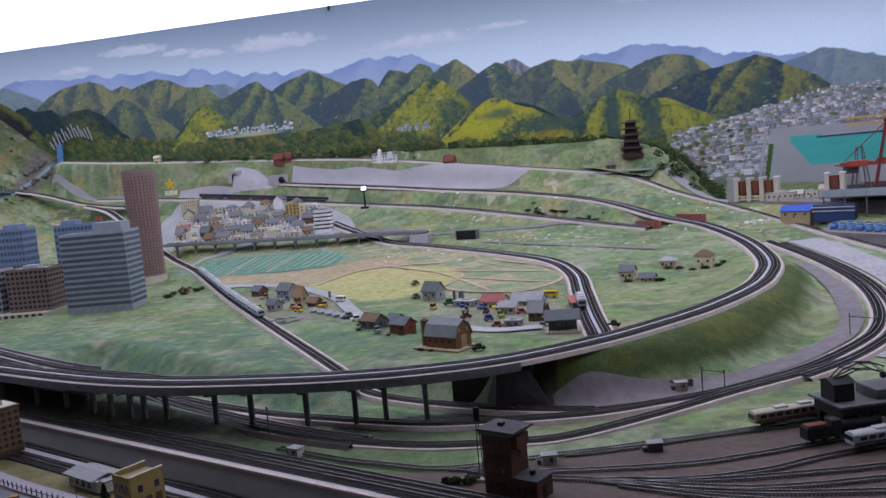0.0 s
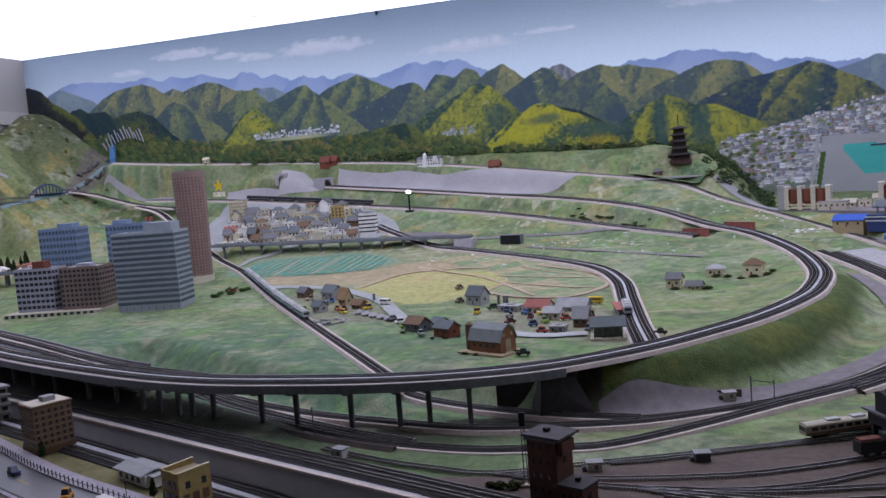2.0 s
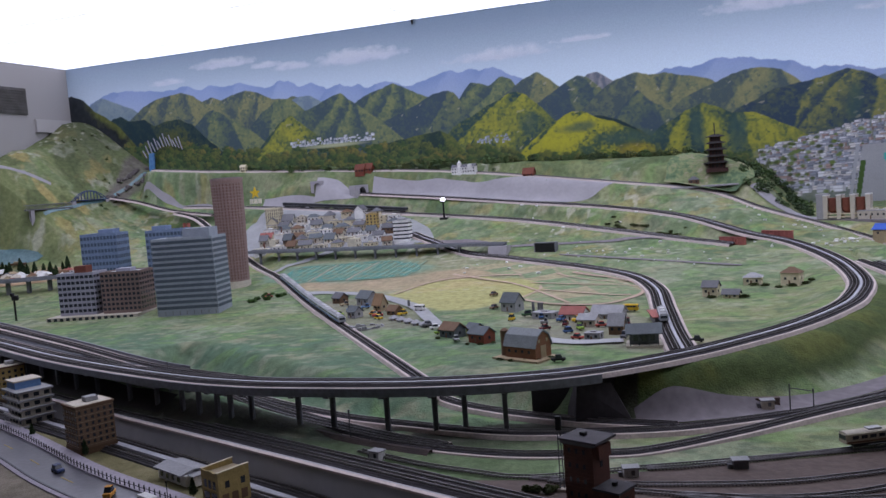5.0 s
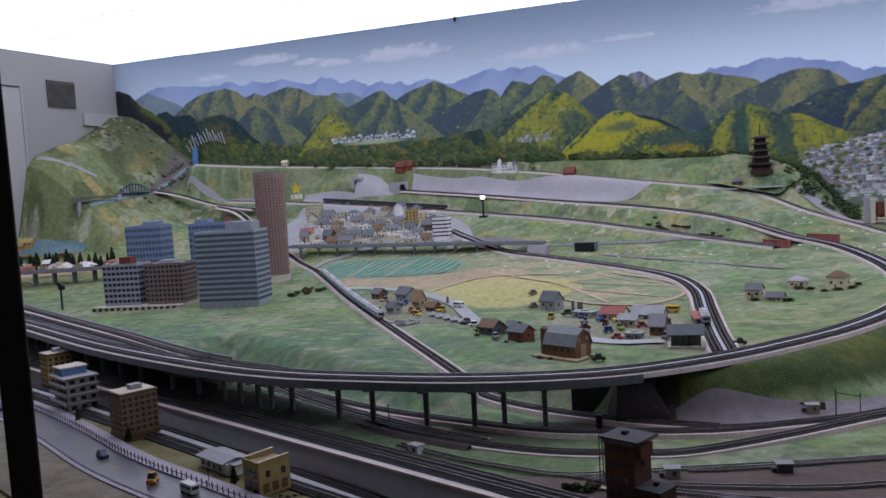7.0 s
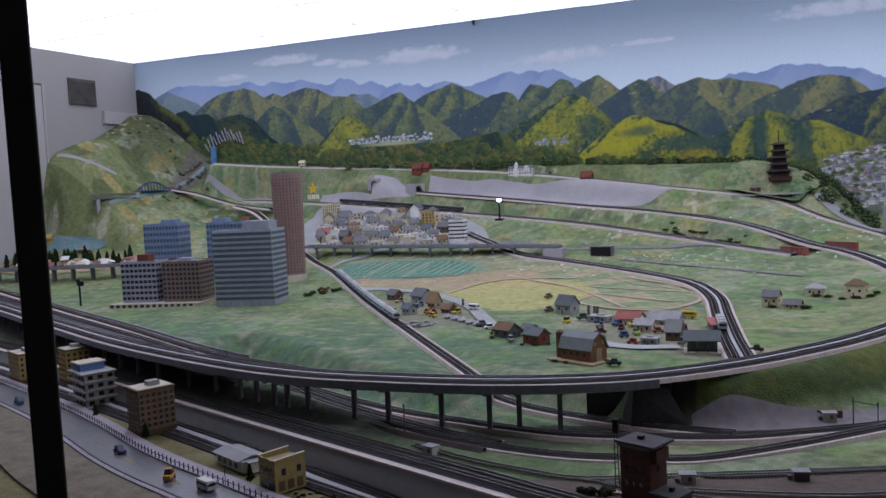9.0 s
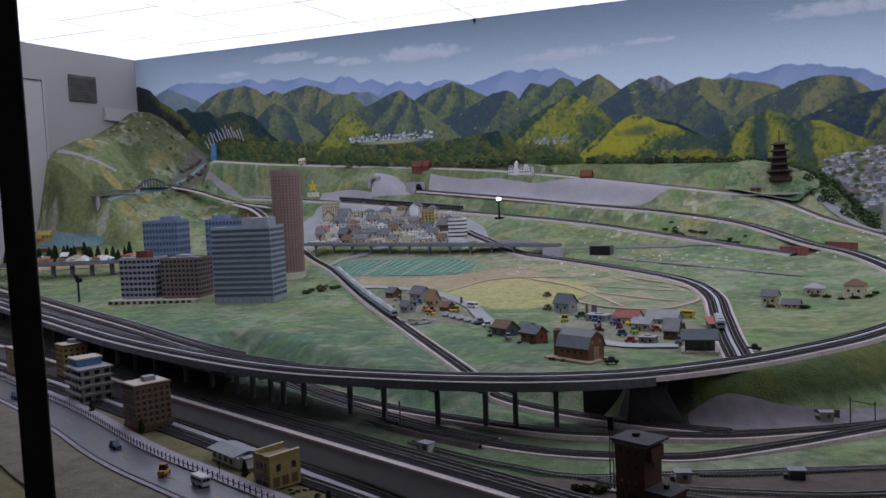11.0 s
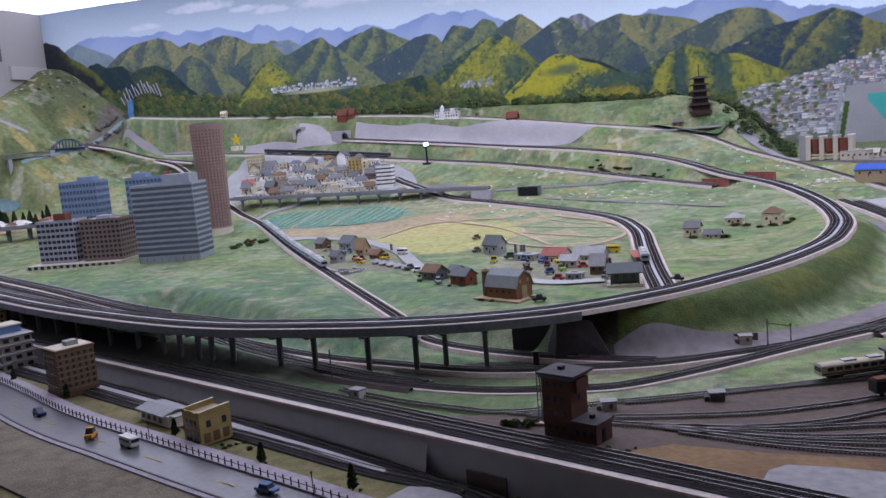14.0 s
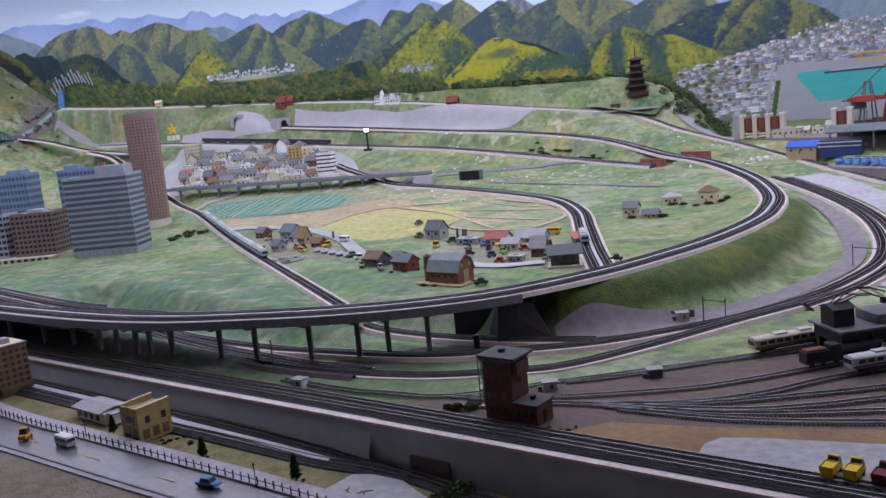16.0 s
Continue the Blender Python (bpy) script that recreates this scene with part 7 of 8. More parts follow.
# ---- yard things ----
# coaling crane on its gantry
gc = thing("coaling_crane", 0.50, 2.315, 0.0, 22, "black coaling gantry with a lattice jib crane", "crane")
for a in (-0.09, 0.09):
    for b in (-0.05, 0.05):
        part("leg", box(a - 0.006, a + 0.006, b - 0.006, b + 0.006, 0.0, 0.070), M["underframe"], gc)
part("bunker", box(-0.10, 0.12, -0.06, 0.06, 0.045, 0.075), M["underframe"], gc)
part("walkway", box(-0.11, 0.13, -0.07, 0.07, 0.075, 0.080), M["dgrey"], gc)
part("upper_bin", soft_box(0.0, 0.12, -0.05, 0.04, 0.080, 0.105, 0.003), M["dgrey"], gc)
part("cab", soft_box(-0.10, -0.045, -0.03, 0.03, 0.080, 0.125, 0.003), M["underframe"], gc)
part("cab_roof", prism([(-0.034, 0.125), (0.034, 0.125), (0.0, 0.136)], -0.104, -0.041), M["underframe"], gc)
jib = [(-0.09, 0.13), (-0.06, 0.155), (-0.02, 0.165), (0.02, 0.160), (0.05, 0.148)]
for (x0, z0), (x1, z1) in zip(jib, jib[1:]):
    for b in (-0.008, 0.008):
        part("jib_chord", rod((x0, b, z0), (x1, b, z1), 0.0016), M["underframe"], gc)
        part("jib_chord", rod((x0, b, z0 - 0.018), (x1, b, z1 - 0.016), 0.0016), M["underframe"], gc)
        part("jib_lacing", rod((x0, b, z0), (x1, b, z1 - 0.016), 0.0011), M["underframe"], gc)
part("hook_block", box(0.046, 0.056, -0.006, 0.006, 0.118, 0.132), M["underframe"], gc)
part("hoist_rope", rod((0.051, 0, 0.13), (0.051, 0, 0.148), 0.0008), M["underframe"], gc)
# steam locomotive beside the gantry
lc = thing("steam_locomotive", 0.425, 2.215, 0.011, 24, "black steam locomotive with a rust-red tender", "locomotive")
part("boiler", rod((-0.01, 0, 0.026), (0.10, 0, 0.026), 0.013, 14), M["underframe"], lc)
part("cab", soft_box(-0.035, -0.008, -0.016, 0.016, 0.006, 0.046, 0.002), M["underframe"], lc)
part("tender", box(-0.10, -0.04, -0.016, 0.016, 0.006, 0.034), M["underframe"], lc)
part("tender_load", soft_box(-0.097, -0.043, -0.013, 0.013, 0.030, 0.040, 0.003), M["rust"], lc)
part("chimney", cyl(0.085, 0, 0.036, 0.050, 0.004, 0.005, 10), M["underframe"], lc)
part("dome", cyl(0.045, 0, 0.036, 0.044, 0.006, 0.004, 10), M["underframe"], lc)
for a in (-0.085, -0.055, -0.02, 0.01, 0.04, 0.07):
    for b in (-1, 1):
        part("wheel", wheel_me, None, lc, m=pose(a, b * 0.012, 0.004, 90, 0, 0) @ Matrix.Diagonal((1.6, 1.6, 1, 1)))
# brick signal tower with a lower annexe
st_ = thing("brick_tower", -0.335, 1.902, 0.0, -24, "dark red brick tower with an overhanging roof", "tower")
M["tarroof"] = mat("tarroof", (0.085, 0.078, 0.085), (0.06, 0.055, 0.06), 40)
M["oldbrick"] = mat("oldbrick", (0.135, 0.058, 0.042), (0.09, 0.04, 0.03), 40, bump=0.6)
part("shaft", box(-0.038, 0.038, -0.033, 0.033, -0.004, 0.137), M["oldbrick"], st_)
part("bay", box(0.030, 0.050, -0.024, 0.024, 0.108, 0.137), M["oldbrick"], st_)
part("cornice", box(-0.043, 0.043, -0.038, 0.038, 0.137, 0.145), M["dgrey"], st_)
part("roof", box(-0.046, 0.054, -0.042, 0.042, 0.145, 0.150), M["tarroof"], st_)
part("roof_vent", box(-0.010, 0.002, -0.006, 0.006, 0.150, 0.158), M["black"], st_)
part("annexe", box(0.038, 0.100, -0.034, 0.030, -0.004, 0.043), M["oldbrick"], st_)
part("annexe_roof", box(0.036, 0.104, -0.039, 0.034, 0.043, 0.048), M["tarroof"], st_)
part("annexe_vent", box(0.066, 0.075, -0.006, 0.004, 0.048, 0.057), M["black"], st_)
for r in range(4):
    for k in range(3):
        pane_at(st_, -0.022 + k * 0.019, -0.0335, 0.024 + r * 0.033, 0.006, 0.010, "f")
for k in range(3):
    pane_at(st_, 0.052 + k * 0.018, -0.0345, 0.022, 0.008, 0.012, "f")
pane_at(st_, 0.0385, 0.0, 0.092, 0.009, 0.013, "r")
pane_at(st_, 0.1005, -0.005, 0.016, 0.013, 0.028, "r", "black", "door")
for k in range(16):
    part("brick_course", box(-0.0388, 0.0388, -0.0338, -0.0330, 0.008 + k * 0.0082, 0.0092 + k * 0.0082), M["brick"], st_)
ms = thing("signal_mast", -0.405, 1.955, 0.0, 0, "slim lattice signal mast with a round lamp head", "mast")
for a in (-0.005, 0.005):
    part("leg", rod((a, 0, 0), (a * 0.6, 0, 0.15), 0.0014), M["dgrey"], ms)
for k in range(8):
    part("rung", rod((-0.005, 0, 0.01 + k * 0.017), (0.005, 0, 0.01 + k * 0.017), 0.0009), M["dgrey"], ms)
part("head", soft_box(-0.007, 0.007, -0.005, 0.005, 0.145, 0.178, 0.002), M["black"], ms)
part("foot", box(-0.012, 0.012, -0.008, 0.008, 0.0, 0.006), M["beige"], ms)


def hut(x, y, rot, c, label, w=0.035, d=0.026, h=0.020, z=0.0):
    t = thing("relay_hut", x, y, z, rot, label, "hut", "trackside huts")
    part("wall", box(-w / 2, w / 2, -d / 2, d / 2, -0.008, h), M[c], t)
    part("roof", box(-w / 2 - 0.003, w / 2 + 0.003, -d / 2 - 0.003, d / 2 + 0.003, h, h + 0.003), M["grey"], t)
    part("crate", box(-w / 2 - 0.012, -w / 2 - 0.002, -0.006, 0.006, -0.008, 0.010), M["dgrey"], t)
    pane_at(t, 0.004, -d / 2, h * 0.5, 0.009, h * 0.6, "f", "dgrey", "door")


hut(-0.955, 2.145, -20, "white", "small white relay hut beside the tracks")
hut(-0.262, 2.075, 15, "white", "small white hut with an open front in the yard")
hut(-0.012, 2.155, 12, "dgrey", "small dark relay hut in the yard")
hut(0.068, 2.70, 10, "beige", "small beige hut in a dark recess")
hut(-0.535, 1.79, -22, "beige", "small beige hut against the retaining wall", z=STREET_Z)
rec = thing("wall_recess", 0.07, 2.725, gz(0.07, 2.725), 8, "dark brown recess cut into the bank", "recess")
part("opening", box(-0.035, 0.035, 0.0, 0.02, -0.03, 0.022), M["yard"], rec)
rec2 = thing("wall_recess", -0.50, float(cap_y(-0.5)) - 0.040, float(low_z(-0.5)) + 0.012, -22, "dark opening in the retaining wall", "recess")
part("opening", box(-0.055, 0.055, -0.004, 0.012, -0.02, 0.026), M["yard"], rec2)
for x, y, s in ((-0.49, 1.945, 0.018), (-0.465, 1.94, 0.022), (-0.44, 1.945, 0.022), (-0.425, 1.955, 0.016), (-0.225, 1.80, 0.010), (-0.205, 1.79, 0.012), (-0.19, 1.80, 0.008), (-0.235, 1.815, 0.010), (-0.175, 1.82, 0.006)):
    bush(x, y, 0.0, s, "leaf_olive", "olive scrub beside the brick tower", 0.7)


def catenary(x, y, z, rot, span=0.075, h=0.095, label="dark catenary mast with a cross arm over the track"):
    t = thing("catenary_mast", x, y, z, rot, label, "mast", "catenary masts")
    part("post", rod((0, 0, -0.01), (0, 0, h), 0.0022), M["dgrey"], t)
    part("post", rod((span, 0, -0.01), (span, 0, h * 0.72), 0.0018), M["dgrey"], t)
    part("arm", rod((0, 0, h * 0.88), (span, 0, h * 0.68), 0.0016), M["dgrey"], t)
    part("insulator", cyl(span, 0, h * 0.66, h * 0.76, 0.003, n=8), M["dgrey"], t)


catenary(0.128, 2.635, -0.01, 30)
catenary(0.66, 3.27, 0.0, 20, 0.10)
for x, y, h in ((-1.107, 2.305, 0.085), (0.93, 4.3, 0.08), (-1.95, 2.60, 0.17),):
    p = thing("signal_post", x, y, 0.0, 0, "slim dark post beside the line", "post", "trackside posts")
    part("post", rod((0, 0, -0.01), (0, 0, h), 0.0022), M["dgrey"], p)
    part("cap", cyl(0, 0, h, h + 0.004, 0.0035, n=8), M["dgrey"], p)
sp = thing("signal_post", -4.16, 4.12, gz(-4.16, 4.12), 0, "dark signal post with a lamp bracket", "post")
part("post", rod((0, 0, -0.01), (0, 0, 0.16), 0.006, 8), M["black"], sp)
part("lamp_head", soft_box(-0.012, 0.03, -0.01, 0.01, 0.125, 0.155, 0.004), M["black"], sp)
part("lamp_head", soft_box(-0.022, 0.0, -0.01, 0.01, 0.15, 0.17, 0.004), M["black"], sp)
for x, y, r, c in ((0.292, 1.585, 62, "yellow"), (0.327, 1.572, 62, "yellow"), (0.368, 1.555, 62, "darkred")):
    car(x, y, r, c, f"{dict(yellow='bright yellow', darkred='dark red')[c]} dump truck parked on concrete", 0.055, 0.022, 0.018, (0.62, 0.98), 0.014, 0.0035, "model_truck", c)

# ---- street ----
K = 0.981


far_ = [(-4.9, 3.52, STREET_Z), (-2.81, 2.595, STREET_Z), (-1.98 * K, 2.175 * K, STREET_Z), (-1.545 * K, 1.983 * K, STREET_Z), (-1.19 * K, 1.83 * K, STREET_Z), (-0.836 * K, 1.678 * K, STREET_Z), (-0.2, 1.36, STREET_Z), (0.3, 1.12, STREET_Z)]
q = spline([drop(x, y) for x, y, z in far_], 0.05)
road = tagged(ribbon("street", q, [(0.0, -0.004), (0.0, 0.0015), (0.126, 0.0015), (0.126, -0.004)], M["asphalt"]), "dark glossy asphalt model street", "road", kind="structure")
tagged(ribbon("pavement", q, [(-0.055, -0.005), (-0.055, 0.006), (0.0, 0.006), (0.0, -0.005)], M["pavement"]), "lilac-grey pavement beside the street", "pavement", kind="structure")
tagged(ribbon("kerb_outer", q, [(0.126, -0.005), (0.126, 0.009), (0.131, 0.009), (0.131, -0.005)], M["dgrey"]), "dark kerb along the near street edge", "kerb", kind="structure")
tagged(ribbon("street_border", q, [(0.1315, -0.005), (0.1315, 0.007), (0.146, 0.007), (0.146, -0.005)], M["pavement"]), "pale border strip beyond the kerb", "kerb", kind="structure")
M["near_soil"] = scenic("near_soil", [(0.35, (0.15, 0.13, 0.095)), (0.5, (0.19, 0.165, 0.125)), (0.68, (0.23, 0.20, 0.155))], 5.0)
tagged(ribbon("verge", q, [(0.1465, -0.006), (0.1465, 0.003), (0.36, 0.003), (0.36, -0.006)], M["near_soil"]), "brown-grey bare verge in front of the street", "ground", kind="structure")
nq = sideways(q)
seg = np.r_[0, np.cumsum(np.linalg.norm(np.diff(q, axis=0), axis=1))]
dash = to_mesh("dash", box(-0.045, 0.045, -0.0016, 0.0016, 0.0, 0.0006), M["yellow_line"])
marks = thing("road_marking", 0, 0, 0, 0, "worn yellow dashed centre line on the street", "road marking")
fence = thing("roadside_fence", 0, 0, 0, 0, "low dark fence of short posts along the pavement", "fence")
post = to_mesh("fence_post", box(-0.0012, 0.0012, -0.0012, 0.0012, 0.0, 0.019), M["underframe"])
for s in np.arange(0.05, seg[-1], 0.026):
    c = np.array([np.interp(s, seg, q[:, k]) for k in range(3)])
    part("fence_post", post, None, fence, m=pose(c[0], c[1] + 0.004, c[2] + 0.006))
for s in np.arange(0.1, seg[-1], 0.28):
    c = np.array([np.interp(s, seg, q[:, k]) + 0.064 * np.interp(s, seg, nq[:, k]) for k in range(3)])
    n = np.array([np.interp(s, seg, nq[:, k]) for k in range(2)])
    part("dash", dash, None, marks, m=pose(c[0], c[1], c[2] + 0.0018, 0, 0, math.degrees(math.atan2(n[1], n[0])) + 90))
ribbon("rail_bar", q + np.array([0, 0.004, 0]), [(-0.0006, 0.016), (-0.0006, 0.0172), (0.0006, 0.0172), (0.0006, 0.016)], M["underframe"], fence)


def shop(x, y, rot, w, d, h, wall_c, label):
    """Two-storey corner building with raised side parapets and a sunken roof."""
    t = thing("corner_shop", x, y, STREET_Z - 0.003, rot, label, "building", "street buildings")
    part("wall", box(-w / 2, w / 2, -d / 2, d / 2, 0, h * 0.86), M[wall_c], t)
    for a in (-w / 2, w / 2 - 0.005):
        part("parapet", prism([(-d / 2, h * 0.86), (d / 2, h * 0.86), (d / 2, h * 1.04), (-d / 2, h)], a, a + 0.005), M[wall_c], t)
        part("coping", prism([(-d / 2 - 0.001, h), (d / 2 + 0.001, h * 1.04), (d / 2 + 0.001, h * 1.04 + 0.002), (-d / 2 - 0.001, h + 0.002)], a - 0.001, a + 0.006), M["cream"], t)
    bm = bmesh.new()
    prof = [(-w / 2 + 0.005, h), (-w * 0.25, h * 0.97), (-w * 0.1, h * 1.0), (w * 0.1, h * 1.0), (w * 0.25, h * 0.97), (w / 2 - 0.005, h)]
    a = [bm.verts.new((u, -d / 2, v)) for u, v in prof] + [bm.verts.new((w / 2 - 0.005, -d / 2, h * 0.86)), bm.verts.new((-w / 2 + 0.005, -d / 2, h * 0.86))]
    b = [bm.verts.new((v.co.x, -d / 2 + 0.005, v.co.z)) for v in a]
    bm.faces.new(a)
    bm.faces.new(b[::-1])
    for k in range(8):
        bm.faces.new((a[k], b[k], b[(k + 1) % 8], a[(k + 1) % 8]))
    part("front_parapet", bm, M[wall_c], t)
    part("roof", box(-w / 2 + 0.005, w / 2 - 0.005, -d / 2 + 0.005, d / 2, h * 0.86, h * 0.88), M["tan"], t)
    for z, hh in ((h * 0.22, h * 0.33),):
        for k in range(2):
            pane_at(t, -w * 0.22 + k * w * 0.44, -d / 2, z, w * 0.32, hh, "f", "glass", "shop_window")
        for k in range(3):
            pane_at(t, w / 2, -d * 0.3 + k * d * 0.3, z, d * 0.20, hh * 0.85, "r", "brown", "shop_window")
    for k in range(3):
        pane_at(t, -w * 0.26 + k * w * 0.26, -d / 2, h * 0.62, w * 0.15, h * 0.24, "f")
    for k in range(2):
        pane_at(t, w / 2, -d * 0.22 + k * d * 0.5, h * 0.62, d * 0.14, h * 0.2, "r")
    part("string_course", box(-w / 2 - 0.001, w / 2 + 0.001, -d / 2 - 0.0015, -d / 2, h * 0.45, h * 0.47), M["mustard"], t)
    return t


paint_mat("ochrewall", (0.40, 0.30, 0.11))
shop(-1.335, 1.985, -26, 0.085, 0.095, 0.092, "ochrewall", "ochre yellow two-storey corner shop with parapets")
wh = thing("bungalow", -1.575, 2.125, STREET_Z - 0.003, -26, "white single-storey bungalow with a pale grey roof", "house", "street buildings")
part("wall", box(-0.08, 0.08, -0.035, 0.04, 0, 0.032), M["white"], wh)
part("wing", box(0.05, 0.10, -0.02, 0.05, 0, 0.028), M["white"], wh)
part("roof", prism([(-0.046, 0.030), (0.0, 0.040), (0.05, 0.031), (0.05, 0.034), (0.0, 0.044), (-0.046, 0.034)], -0.088, 0.072), M["grey"], wh)
part("wing_roof", box(0.05, 0.106, -0.026, 0.055, 0.029, 0.033), M["grey"], wh)
for k in range(4):
    pane_at(wh, -0.06 + k * 0.033, -0.0355, 0.016, 0.015, 0.016, "f")


def tower_block(x, y, rot, w, d, h, c, label, rows, cols, sc):
    t = thing("apartment_block", x, y, STREET_Z - 0.003, rot, label, "building", "street buildings")
    part("wall", box(-w / 2, w / 2, -d / 2, d / 2, 0, h), M[c], t)
    part("plinth", box(-w / 2 - 0.002, w / 2 + 0.002, -d / 2 - 0.002, d / 2 + 0.002, 0, h * 0.13), M["brown"], t)
    part("cornice", box(-w / 2 - 0.004, w / 2 + 0.004, -d / 2 - 0.004, d / 2 + 0.004, h, h + 0.006), M["brown"], t)
    part("roof", box(-w / 2 + 0.002, w / 2 - 0.002, -d / 2 + 0.002, d / 2 - 0.002, h + 0.006, h + 0.008), M["beige"], t)
    part("roof_box", box(-w * 0.12, w * 0.2, -d * 0.1, d * 0.22, h + 0.008, h + 0.024), M["grey"], t)
    windows(t, w, d, h * 0.18, h * 0.96, rows, cols, "f", w / cols * 0.42, h * 0.78 / rows * 0.5)
    windows(t, w, d, h * 0.18, h * 0.96, rows, sc, "r", d / sc * 0.42, h * 0.78 / rows * 0.5)
    for k in range(rows + 1):
        part("sill_course", box(-w / 2 - 0.0012, w / 2 + 0.0012, -d / 2 - 0.0012, d / 2 + 0.0012, h * 0.18 + h * 0.78 * k / rows - 0.001, h * 0.18 + h * 0.78 * k / rows), M["tan"], t)
    return t


paint_mat("oldtan", (0.21, 0.13, 0.08))
tower_block(-2.115, 2.37, -26, 0.105, 0.125, 0.155, "oldtan", "tan brick apartment block with rows of windows", 6, 5, 6)
gb = thing("apartment_block", -2.66, 2.665, STREET_Z - 0.003, -26, "grey concrete block with open balcony floors", "building", "street buildings")
for k in range(5):
    part("slab", box(-0.075, 0.09, -0.075, 0.06, k * 0.033, k * 0.033 + 0.006), M["grey"], gb)
    if k < 4:
        part("storey", box(-0.065, 0.075, -0.06, 0.055, k * 0.033 + 0.006, k * 0.033 + 0.033), M["beige"], gb)
        windows(gb, 0.14, 0.12, k * 0.033 + 0.006, k * 0.033 + 0.033, 1, 4, "f", 0.02, 0.015)
        windows(gb, 0.15, 0.115, k * 0.033 + 0.006, k * 0.033 + 0.033, 1, 3, "r", 0.02, 0.015)
        part("balustrade", box(-0.075, 0.09, -0.075, -0.073, k * 0.033 + 0.006, k * 0.033 + 0.014), M["white"], gb)
part("penthouse", box(-0.065, 0.02, -0.055, 0.04, 0.138, 0.165), M["skyblue"], gb, "blue rooftop storey")
part("penthouse_roof", box(-0.07, 0.025, -0.06, 0.045, 0.165, 0.170), M["beige"], gb)
tower_block(-3.08, 2.98, -26, 0.10, 0.10, 0.15, "mustard", "mustard yellow apartment block beside the street", 5, 4, 4)
tower_block(-3.38, 2.98, -26, 0.16, 0.10, 0.125, "mustard", "wide ochre apartment block with dark windows", 4, 6, 4)
# street vehicles, lamps, trees, shrubs
van(-1.56 * K, 1.94 * K, -24, "white", "white van with dark windows on the street", STREET_Z + 0.0015, 0.064, 0.027, 0.024)
car(-1.73 * K, 1.99 * K, -70, "orange", "orange taxi with bright lamps on the street", 0.048, 0.022, 0.020, (0.2, 0.8), 0.014, STREET_Z + 0.0015)
car(-1.0 * K, 1.70 * K, -14, "skyblue", "pale blue saloon car on the street", 0.06, 0.024, 0.013, (0.22, 0.75), 0.009, STREET_Z + 0.0015)
car(-2.075 * K, 2.165 * K, -24, "navy", "dark blue car with pale bonnet on the street", 0.05, 0.023, 0.014, (0.1, 0.7), 0.011, STREET_Z + 0.0015)
car(-3.04 * K, 2.63 * K, -24, "blue", "blue van at the far end of the street", 0.05, 0.023, 0.018, (0.1, 0.9), 0.012, STREET_Z + 0.0015)
for x, y, h in ((-1.106, 1.865, 0.055), (-0.801, 1.735, 0.062), (-1.475, 2.03, 0.05), (-2.115, 2.335, 0.05), (-2.53, 2.53, 0.045)):
    conifer(x * K, y * K, STREET_Z, h)
for x, y in ((-0.882, 1.70), (-1.528, 1.985)):
    lp = thing("street_lamp", x * K, y * K, STREET_Z, 0, "slim dark street lamp on the pavement", "street lamp", "street lamps")
    part("pole", rod((0, 0, 0), (0, 0, 0.052), 0.0012), M["underframe"], lp)
    part("lantern", cyl(0, 0, 0.050, 0.056, 0.002, 0.003, 8), M["underframe"], lp)
    part("foot", cyl(0, 0, 0, 0.006, 0.003, n=8), M["underframe"], lp)
for x, y in ((-1.848, 2.202), (-1.83, 2.25), (-1.80, 2.20), (-1.787, 2.176), (-1.81, 2.225), (-1.77, 2.19), (-2.05, 2.40), (-1.25, 1.985), (-1.235, 2.0), (-1.29, 1.975), (-1.27, 1.955), (-1.195, 1.955), (-2.35, 2.46), (-2.0, 2.33),
             (-1.345, 1.925), (-1.265, 1.97), (-0.785, 1.74), (-1.10, 1.87), (-2.45, 2.54)):
    bush(x * K, y * K, STREET_Z - 0.004, rs2.uniform(0.007, 0.012), "leaf_dark", "small dark shrub on the olive lawn", 0.8)
lot = bmesh.new()
rim = [drop(x, y) for x, y in ((-0.735, 1.585), (-0.665, 1.735), (-0.57, 1.735), (-0.50, 1.66), (-0.40, 1.56), (-0.5, 1.47))]
up_, dn = [lot.verts.new((x, y, z + 0.001)) for x, y, z in rim], [lot.verts.new((x, y, z - 0.006)) for x, y, z in rim]
lot.faces.new(up_)
for i in range(6):
    lot.faces.new((up_[i], dn[i], dn[(i + 1) % 6], up_[(i + 1) % 6]))
bmesh.ops.triangulate(lot, faces=lot.faces[:])
tagged(part("pale_lot", lot, M["concrete"]), "pale paved lot at the end of the lawn", "ground", kind="structure")
for k in range(14):
    bush(-0.47 + rs2.uniform(-0.035, 0.09), 1.63 + rs2.uniform(-0.05, 0.035), STREET_Z - 0.004, rs2.uniform(0.014, 0.026), rs2.choice(["leaf_olive", "leaf_dark"]), "olive scrub at the lot's edge", 0.8)
br = thing("fallen_branch", -0.62, 1.645, STREET_Z, 20, "thin fallen branches on the pale lot", "branch")
for k in range(7):
    a = rs2.uniform(0, 6.28)
    part("twig", rod((0.012 * k - 0.04, rs2.uniform(-0.01, 0.01), 0.002), (0.012 * k - 0.04 + 0.022 * math.cos(a), 0.022 * math.sin(a), 0.004 + 0.004 * (k % 2)), 0.0011, 5), M["brown"], br)

